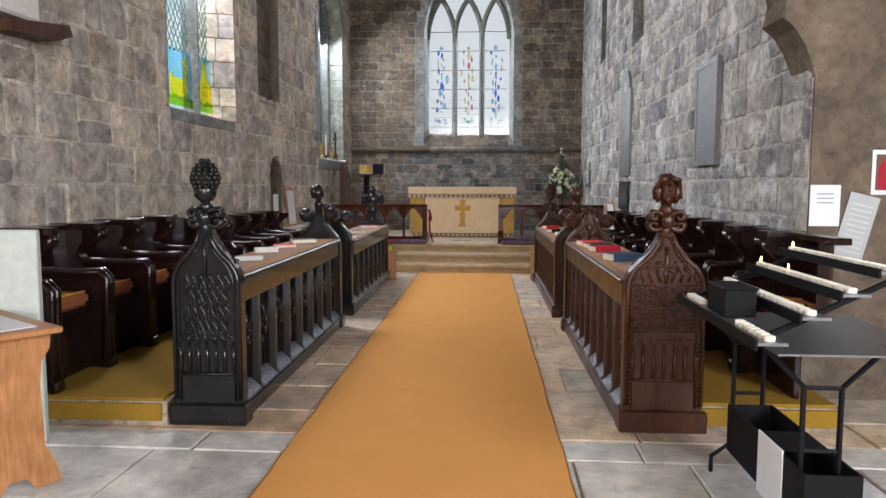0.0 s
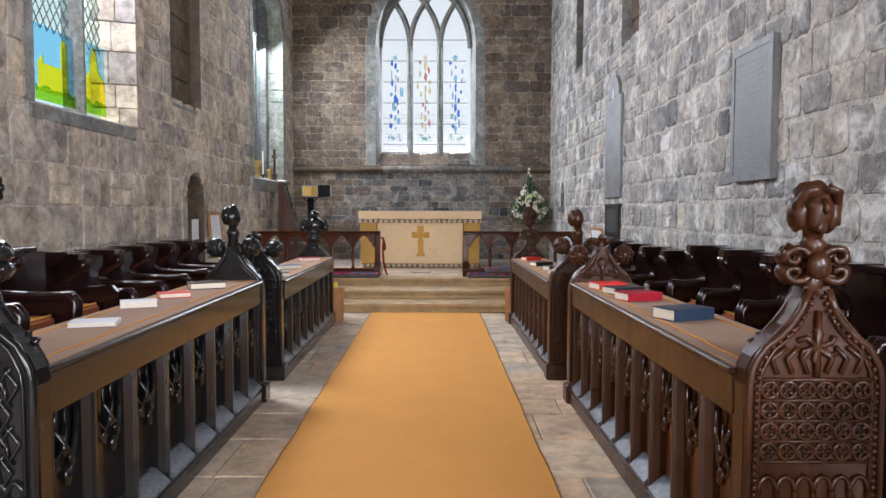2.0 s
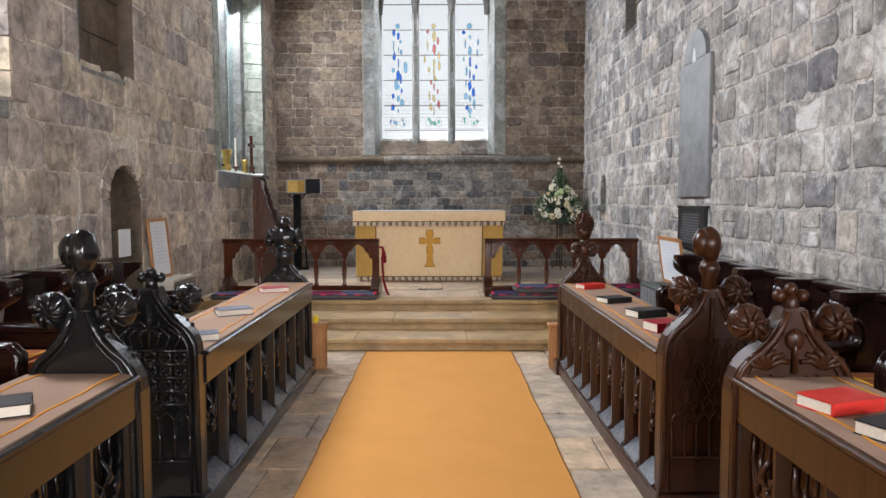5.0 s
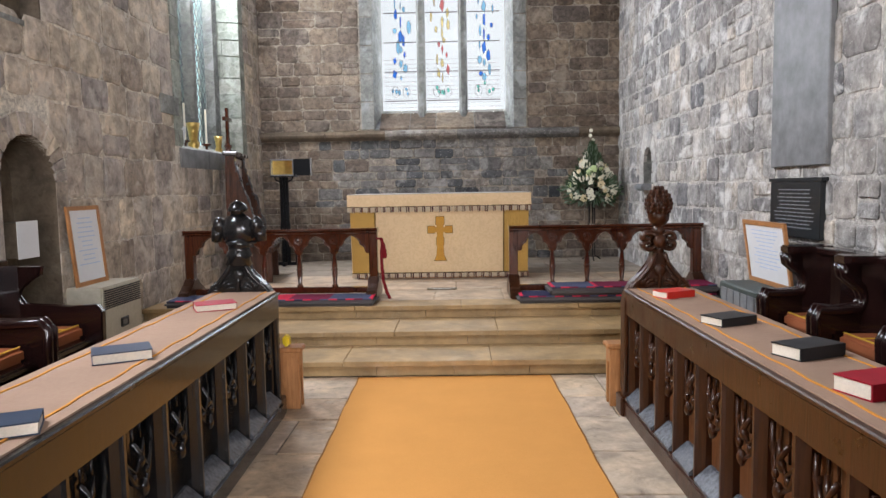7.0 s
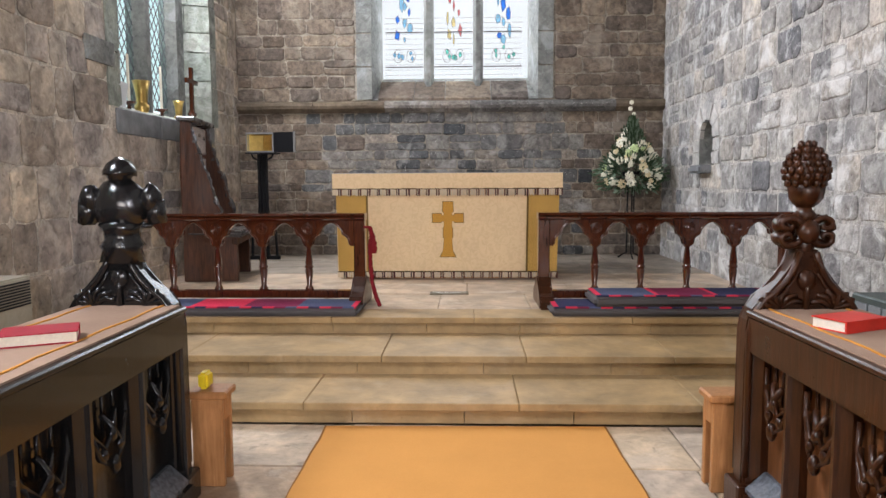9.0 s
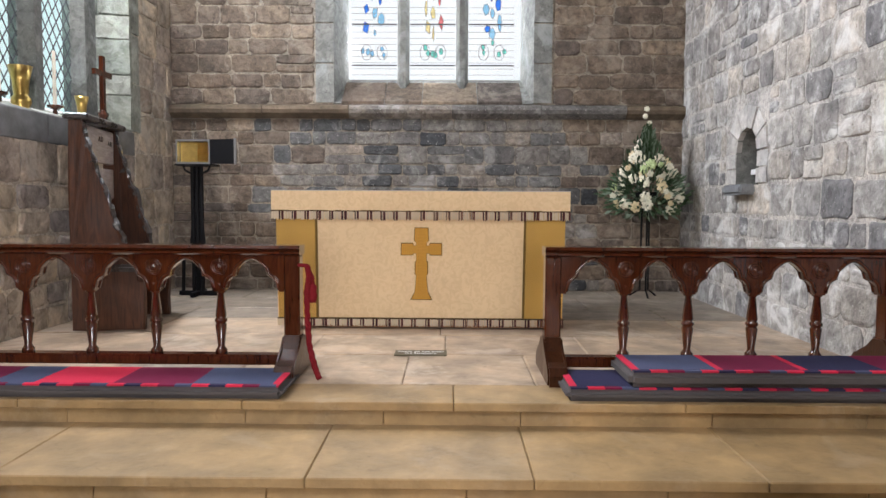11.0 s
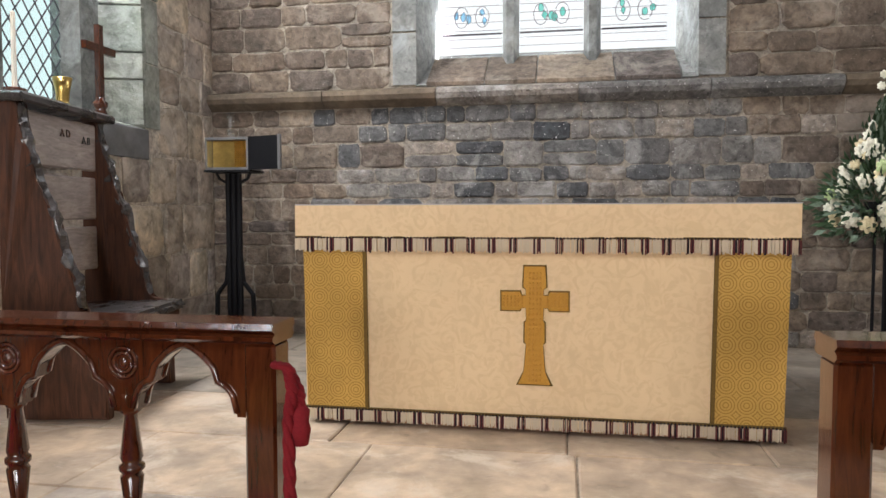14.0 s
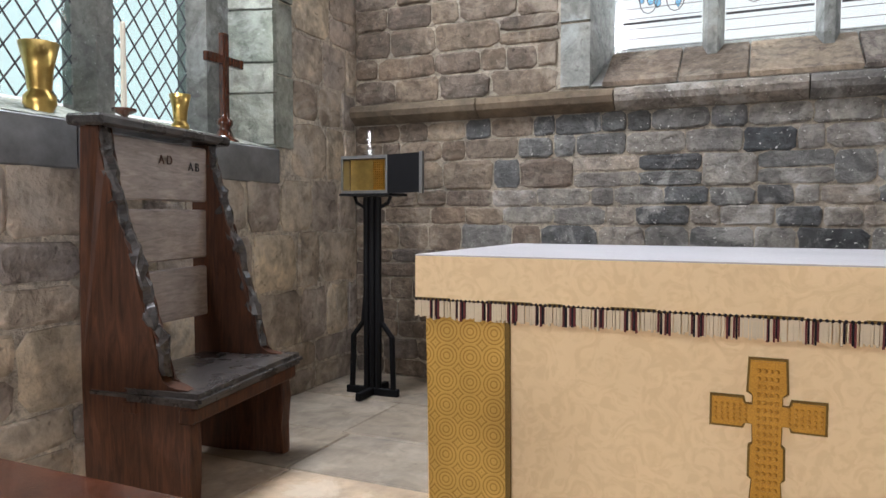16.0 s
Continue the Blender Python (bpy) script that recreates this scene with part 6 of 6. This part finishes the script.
for i in range(1500):
    c = spot() * r.uniform(0.9, 1.12)
    d = (c + Vector((0, 0, r.uniform(-0.1, 0.3)))).normalized()
    s = d.orthogonal().normalized()
    L, W = r.uniform(0.05, 0.1), r.uniform(0.014, 0.026)
    up = d.cross(s) * 0.008
    b = bm_l if r.random() < 0.7 else bm_s
    q = [b.verts.new(v) for v in (c, c + d * L * 0.5 + s * W + up, c + d * L, c + d * L * 0.5 - s * W + up)]
    b.faces.new((q[0], q[1], q[2]))
    b.faces.new((q[0], q[2], q[3]))
part("foliage", bm_l, LEAF, fl, "dark green leaves")
part("foliage", bm_s, SILVER_LEAF, fl, "silvery eucalyptus leaves")
for i in range(62):
    c = spot()
    a, zz = r.uniform(math.pi * 0.95, math.pi * 2.05), r.uniform(-0.18, 0.55) * r.uniform(0.6, 1.0)
    w = 0.4 * (1 - max(0, zz) / 0.7) * (1 if zz > -0.05 else 1 + zz) * r.uniform(0.7, 1.0)
    c = Vector((w * math.cos(a), w * math.sin(a) * 0.75, zz))
    if i < 5:
        c = Vector((r.uniform(-0.04, 0.04), r.uniform(-0.03, 0.03), 0.58 + 0.075 * i))
    bm = bmesh.new()
    R = r.uniform(0.024, 0.052) if i >= 5 else 0.024
    ball(bm, c, R * 0.5, 1, 1, 0.9, 7, 5)
    for k in range(7):
        a = 2 * math.pi * k / 7
        for ring, rr in ((0.62, 0.45), (0.95, 0.4)):
            ball(bm, c + Vector((R * ring * math.cos(a + ring), -R * (0.5 - 0.3 * ring), R * ring * math.sin(a + ring))), R * rr, 1, 0.5, 1, 5, 4)
    smooth(part("bloom", bm, PETAL if r.random() < 0.65 else (PETAL_Y if r.random() < 0.75 else PETAL_G), fl))

# things on the sanctuary window ledge
LZ = 2.03
cr = thing("standing_cross", "plain wooden standing cross on a turned foot", "cross", pose(-3.5, 15.62, LZ))
part("upright", B(-0.02, 0.02, -0.026, 0.026, 0.15, 0.66, bevel=0.004), RAIL_OAK, cr)
part("arm", B(-0.018, 0.018, -0.16, 0.16, 0.47, 0.525, bevel=0.004), RAIL_OAK, cr)
smooth(part("foot", lathe(bmesh.new(), [(0.085, 0), (0.085, 0.015), (0.06, 0.03), (0.035, 0.09), (0.05, 0.11), (0.052, 0.135), (0.03, 0.15), (0.035, 0.165)], 18), RAIL_OAK, cr))


def vase(y, x, s, label):
    t = mesh_thing("vase", lathe(bmesh.new(), [(0.05 * s, 0), (0.055 * s, 0.01 * s), (0.045 * s, 0.025 * s), (0.062 * s, 0.06 * s), (0.06 * s, 0.09 * s), (0.042 * s, 0.11 * s), (0.045 * s, 0.12 * s), (0.052 * s, 0.2 * s), (0.075 * s, 0.3 * s), (0.068 * s, 0.298 * s), (0.045 * s, 0.2 * s), (0.02 * s, 0.12 * s)], 20), BRASS, label, "vase", pose(x, y, LZ))
    smooth(t)


vase(14.45, -3.55, 1.15, "tall polished brass flower vase on the ledge")
vase(15.28, -3.52, 0.8, "small polished brass vase on the ledge")
for y in (14.2, 14.93):
    cd = thing("candlestick", "white candle in a low turned wooden candlestick", "candlestick", pose(-3.56, y, LZ), "candles on the ledge")
    smooth(part("stick", lathe(bmesh.new(), [(0.05, 0), (0.05, 0.012), (0.02, 0.03), (0.018, 0.08), (0.06, 0.1), (0.062, 0.115), (0.02, 0.12)], 16), RAIL_OAK, cd))
    part("candle", lathe(bmesh.new(), [(0.015, 0.12), (0.013, 0.56), (0.004, 0.565)], 10), WAX, cd)
mesh_thing("propped_card", B(-0.006, 0.0, -0.12, 0.12, 0, 0.26), PAPER, "pale blue-white card propped on the window ledge", "card", pose(-3.5, 13.9, LZ, 0, 8, 5))

# plate in the floor
pl = thing("floor_plate", "small dark brass plate with pale lettering on the floor", "plate", pose(-0.46, 13.61, SZ))
part("plate", B(-0.17, 0.17, -0.075, 0.075, -0.002, 0.006, bevel=0.002), BRONZE, pl)
letters("Please do not enter", pose(0, 0.025, 0.007), 0.038, PAPER, pl)
letters("the Sanctuary", pose(0, -0.025, 0.007), 0.038, PAPER, pl)

# ---- wall tablets ----


def bars(parent, u0, u1, z0, z1, n, y, material, seed, h=0.012):
    r_ = random.Random(seed)
    for i in range(n):
        z = z1 - (z1 - z0) * (i + 0.5) / n
        w = (u1 - u0) * r_.uniform(0.7, 1.0)
        c = (u0 + u1) / 2
        part("text_line", B(c - w / 2, c + w / 2, y - 0.002, y, z - h / 2, z + h / 2), material, parent)


tb = thing("wall_tablet", "tall grey slate tablet with lines of lettering on the wall", "tablet", SOUTH)
part("slab", B(-6.95, -6.25, -0.055, 0.0, 1.68, 2.7, bevel=0.006), SLATE, tb)
bm = bmesh.new()
for a, b, c, d in ((-6.95, -6.9, 1.68, 2.7), (-6.3, -6.25, 1.68, 2.7), (-6.9, -6.3, 1.68, 1.73), (-6.9, -6.3, 2.65, 2.7)):
    box(bm, a, b, -0.062, -0.05, c, d)
part("border", bm, SLATE_L, tb, "paler patterned border")
bars(tb, -6.85, -6.35, 1.78, 2.6, 20, -0.055, SLATE_L, 2)
ts = thing("grave_slab", "tall weathered marble slab with arched head on the wall", "tablet", SOUTH)
part("slab", B(-11.42, -10.56, -0.05, 0.0, 1.63, 3.0, bevel=0.008), SLATE_L, ts)
part("head", prism(bmesh.new(), [(-11.3, 3.0)] + [(-10.99 + 0.31 * math.cos(a), 3.0 + 0.3 * math.sin(a)) for a in [math.pi - math.pi * k / 12 for k in range(1, 12)]] + [(-10.68, 3.0)], "y", -0.05, 0.0), SLATE_L, ts)
part("emblem", prism(bmesh.new(), [(-11.03, 2.98), (-11.0, 3.12), (-10.97, 3.12), (-10.94, 2.98)], "y", -0.056, -0.05), PAPER, ts, "small white carved emblem")
bp = thing("memorial_plate", "dark metal memorial plate with raised lines", "plaque", SOUTH)
part("plate", B(-11.42, -10.63, -0.045, 0.0, 1.1, 1.52, bevel=0.005), BLACK_PLATE, bp)
part("moulding", B(-11.44, -10.61, -0.05, -0.0, 1.52, 1.545), BLACK_PLATE, bp)
bars(bp, -11.35, -10.7, 1.16, 1.47, 11, -0.045, SLATE, 4, 0.008)
mesh_thing("wall_label", B(13.14, 13.6, -0.03, -0.0, 2.37, 2.57), DRESSED, "pale blank stone inset in the wall", "stone inset", NORTH, kind="structure")
pp = thing("niche_notice", "white paper notice on the niche", "notice", NORTH)
part("sheet", B(10.55, 10.8, -0.03, -0.027, 1.06, 1.33), PAPER, pp)
part("mount", B(10.56, 10.79, -0.027, 0.3, 1.07, 1.32), PIER, pp)

# ---- heaters and pictures at the stall ends ----
ht = thing("wall_heater", "beige enamelled gas wall heater with louvred top", "heater", pose(-3.4, 11.13, 0))
part("case", B(0.0, 0.3, 0.0, 0.68, 0.0, 0.77, bevel=0.012, segs=2), BEIGE, ht)
for k in range(9):
    part("louvre", B(0.295, 0.308, 0.03, 0.65, 0.59 + 0.018 * k, 0.6 + 0.018 * k), BLACK_PLATE, ht)
part("control", B(0.295, 0.31, 0.28, 0.42, 0.4, 0.48, bevel=0.01), BLACK_PLATE, ht)
part("control_knob", B(0.31, 0.316, 0.3, 0.37, 0.42, 0.46, bevel=0.004), STEEL, ht)
fr = thing("framed_notice", "framed white notice with blue lettering leaning on the heater", "picture frame", pose(-3.3, 11.4, 0.772, 0, -5, 0))


def framed(t, w, h, rail_w, mat_f, seed):
    part("frame", B(-0.02, 0.0, -w / 2, -w / 2 + rail_w, 0, h), mat_f, t)
    part("frame", B(-0.02, 0.0, w / 2 - rail_w, w / 2, 0, h), mat_f, t)
    part("frame", B(-0.02, 0.0, -w / 2 + rail_w, w / 2 - rail_w, 0, rail_w), mat_f, t)
    part("frame", B(-0.02, 0.0, -w / 2 + rail_w, w / 2 - rail_w, h - rail_w, h), mat_f, t)
    part("sheet", B(-0.018, -0.008, -w / 2 + rail_w, w / 2 - rail_w, rail_w, h - rail_w), PAPER, t)
    r_ = random.Random(seed)
    for i in range(11):
        z = h * 0.84 - i * h * 0.058
        ww = (w - 2 * rail_w) * r_.uniform(0.35, 0.75)
        part("text_line", B(-0.008, -0.0065, -ww / 2, ww / 2, z, z + h * 0.013), PAINT_INK, t)


PAINT_INK = paint("blue_ink", (0.42, 0.52, 0.68), 0.8)
framed(fr, 0.5, 0.65, 0.035, LIGHT_OAK, 3)
h2 = thing("floor_heater", "dark grey-green metal heater with a louvred front", "heater", pose(2.28, 11.45, 0))
part("case", B(-0.4, 0.0, -1.0, 0.0, 0.0, 0.72, bevel=0.01), GREY_GREEN, h2)
for k in range(7):
    part("fin", B(-0.408, -0.398, -0.95 + 0.13 * k, -0.84 + 0.13 * k, 0.5, 0.68), SLATE, h2)
f2 = thing("framed_board", "oak-framed white board with pale blue writing leaning on the wall", "picture frame", pose(2.13, 11.1, 0.722, 0, 8, 180))
framed(f2, 0.74, 0.5, 0.035, LIGHT_OAK, 6)
for x, y in ((-1.44, 10.42), (0.84, 10.38)):
    sb = thing("light_oak_stool", "light oak kneeling stool beside the desk end", "stool", CHOIR @ pose(x + 0.013 * y, y, 0), "stools at the desk ends")
    part("top", B(-0.1, 0.08, 0.0, 0.15, 0.4, 0.435, bevel=0.008), LIGHT_OAK, sb)
    for a in (0.01, 0.11):
        part("side", B(-0.08, 0.06, a, a + 0.03, 0, 0.4, bevel=0.004), LIGHT_OAK, sb)
    part("apron", B(-0.08, -0.06, 0.04, 0.11, 0.3, 0.4), LIGHT_OAK, sb)
    part("apron", B(0.04, 0.06, 0.04, 0.11, 0.3, 0.4), LIGHT_OAK, sb)
mesh_thing("yellow_sponge", B(-1.5, -1.455, 10.44, 10.52, 0.435, 0.51, bevel=0.012, segs=2), YELLOW, "small yellow tin on a stool", "tin")

# ---- west end of the chancel ----
cs = thing("candle_stand", "black iron tiered votive candle stand", "candle stand")
TIERS = [(1.2, 0.9, 3.12, 2.0), (1.42, 0.97, 3.24, 2.15), (1.64, 1.04, 3.38, 2.3), (1.89, 1.11, 3.58, 2.5)]
for x, z, ya, yb in TIERS:
    part("tray", B(x - 0.055, x + 0.055, yb, ya, z - 0.012, z), STEEL, cs)
    part("tray_lip", B(x - 0.065, x - 0.055, yb, ya, z - 0.03, z + 0.012), IRON, cs)
for ya in (3.1, 2.12):
    part("arm", tube(bmesh.new(), [(1.16, ya, 0.87), (1.95, ya + 0.35, 1.12)], 0.014, 4), IRON, cs)
for y in (3.0, 2.2):
    for s, x in ((1, 1.405), (-1, 1.55)):
        bm = bmesh.new()
        tube(bm, [(x - s * 0.2, y, 0.88), (x, y, 0.68), (x, y, 0.16), (x - s * 0.1, y, 0.08), (x - s * 0.1, y, 0.0)], 0.012, 5)
        part("leg", bm, IRON, cs)
    for z in (0.68, 0.42):
        part("crossbar", tube(bmesh.new(), [(1.405, y, z), (1.55, y, z)], 0.01, 5), IRON, cs)
part("drip_plate", B(1.24, 1.9, 2.05, 2.95, 0.84, 0.848), STEEL, cs)
bm = bmesh.new()
box(bm, 1.38, 1.6, 2.1, 3.0, 0.12, 0.13)
box(bm, 1.38, 1.39, 2.1, 3.0, 0.13, 0.36)
box(bm, 1.59, 1.6, 2.1, 3.0, 0.13, 0.36)
box(bm, 1.39, 1.59, 2.99, 3.0, 0.13, 0.36)
box(bm, 1.39, 1.59, 2.1, 2.11, 0.13, 0.36)
box(bm, 1.39, 1.59, 2.4, 2.6, 0.34, 0.36)
part("candle_box", bm, IRON, cs, "open black box for candles")
part("label_card", B(1.372, 1.379, 2.3, 2.56, 0.1, 0.38), PAPER, cs, "white paper notice")
r = random.Random(8)
lit = {(3, 0), (2, 0), (2, 7)}
for i, (x, z, ya, yb) in enumerate(TIERS):
    for k in range(21):
        y = ya - 0.04 - k * 0.052
        if y < yb + 0.03 or (i == 0 and 2.4 < y < 2.85):
            continue
        c = thing("tealight", "small white tealight candle in a metal cup", "candle", pose(x, y, z), "tealights on the stand")
        part("cup", lathe(bmesh.new(), [(0.021, 0), (0.023, 0.018)], 10), WAX, c)
        part("wax", lathe(bmesh.new(), [(0.019, 0.0175), (0.018, 0.02)], 10), WAX, c)
        if (i, k) in lit:
            part("flame", lathe(bmesh.new(), [(0.001, 0.021), (0.005, 0.03), (0.004, 0.038), (0.0006, 0.052)], 8), FLAME, c)
mb = thing("offertory_box", "black metal offertory box on the candle stand", "money box", pose(1.24, 2.62, 0.902))
part("body", B(-0.06, 0.08, -0.12, 0.12, 0, 0.12, bevel=0.004), IRON, mb)
part("lid", B(-0.066, 0.086, -0.126, 0.126, 0.12, 0.13, bevel=0.003), IRON, mb)
nt_ = thing("pier_notice", "white paper notice fixed to the stone pier", "notice", pose(0, 4.338, 0))
part("sheet", B(2.315, 2.515, -0.004, -0.001, 1.205, 1.485), PAPER, nt_)
for i in range(3):
    part("text_line", B(2.36, 2.47, -0.006, -0.004, 1.42 - 0.03 * i, 1.428 - 0.03 * i), INK, nt_)
mesh_thing("arch_springer", roughen(prism(bmesh.new(), [(SX + 0.3, 2.2), (SX + 0.002, 2.2), (2.25, 2.42), (2.18, 2.53), (2.08, 2.6), (2.12, 2.75), (1.9, 3.6), (1.2, 5.0), (SX + 0.3, 6.0)], "y", 4.335, 4.7, 0.01), 0.006, 5), PIER, "brown sandstone springing of the chancel arch", "arch", kind="structure")
pc = thing("prayer_card", "grey laminated prayer card fixed to the stone pier", "card", pose(2.47, 4.33, 0.995, 0, 14, 0))
part("sheet", B(0.0, 0.2, -0.002, 0.006, 0, 0.46), PAPER_D, pc)
for i in range(10):
    part("text_line", B(0.03, 0.17, -0.004, -0.002, 0.06 + 0.036 * i, 0.067 + 0.036 * i), INK_L, pc)

pr = thing("wall_print", "white-bordered colour print fixed to the stone pier", "print", pose(0, 4.338, 0))
part("sheet", B(2.71, 2.95, -0.006, -0.001, 1.42, 1.72), PAPER, pr)
part("picture", B(2.735, 2.925, -0.009, -0.006, 1.45, 1.69), BROWN_COVER, pr, "dark brown picture field")
part("red_shape", prism(bmesh.new(), [(2.75, 1.45), (2.75, 1.6), (2.79, 1.66), (2.84, 1.62), (2.86, 1.45)], "y", -0.011, -0.009), MAROON, pr, "plain red shape")
dk = thing("prayer_desk", "brown wooden prayer desk with shaped ends", "desk", pose(-1.96, 2.6, 0, 0, 0, -34))
part("top", B(-0.8, 0.03, -0.4, 0.03, 0.76, 0.79, bevel=0.006), LIGHT_OAK, dk)
ends = [(-0.36, 0.0), (-0.36, 0.06), (-0.3, 0.12), (-0.28, 0.5), (-0.3, 0.6), (-0.36, 0.68), (-0.37, 0.76), (0.0, 0.76), (-0.01, 0.68), (-0.05, 0.62), (-0.06, 0.5), (-0.05, 0.2), (0.0, 0.09), (0.02, 0.0), (-0.1, 0.0), (-0.14, 0.06), (-0.22, 0.06), (-0.26, 0.0)]
for x in (-0.04, -0.74):
    part("end", prism(bmesh.new(), ends, "x", x - 0.035, x), LIGHT_OAK, dk)
part("stretcher", B(-0.74, -0.075, -0.2, -0.17, 0.26, 0.36), LIGHT_OAK, dk)
mesh_thing("desk_paper", B(-0.7, -0.05, -0.3, -0.06, 0.7915, 0.797), PAPER, "white papers lying on the prayer desk", "paper", dk.matrix_world.copy())
mesh_thing("grey_panel", B(-0.12, 0.12, 0, 0.05, 0.0, 1.225, bevel=0.008), PALE_GREEN, "pale grey-green standing panel by the stalls", "panel", pose(-2.5, 3.1, 0, 0, 0, 6))
bk = thing("wall_bracket", "dark timber bracket under a white plaster block on the wall", "bracket", NORTH)
part("timber", prism(bmesh.new(), [(4.2, 2.56), (4.2, 2.64), (4.88, 2.74), (4.92, 2.66), (4.7, 2.58)], "y", -0.2, 0.0), OLD_OAK, bk)
part("plaster_block", B(4.1, 4.55, -0.18, 0.0, 2.68, 3.4, bevel=0.02), PLASTER, bk, "white plaster block")

# flagstones last
flags(floor, NX, SX + 0.6, -1.2, 3.4, 0.0, 0.5, 0.9, FLAG_G, 2, 0.014)
flags(floor, NX, SX + 0.6, 3.4, 11.25, 0.0, 0.45, 0.8, FLAG, 3, 0.012)
flags(dais, NX, SX, 12.82, 15.0, SZ, 0.6, 1.05, FLAG_S, 6, 0.006)
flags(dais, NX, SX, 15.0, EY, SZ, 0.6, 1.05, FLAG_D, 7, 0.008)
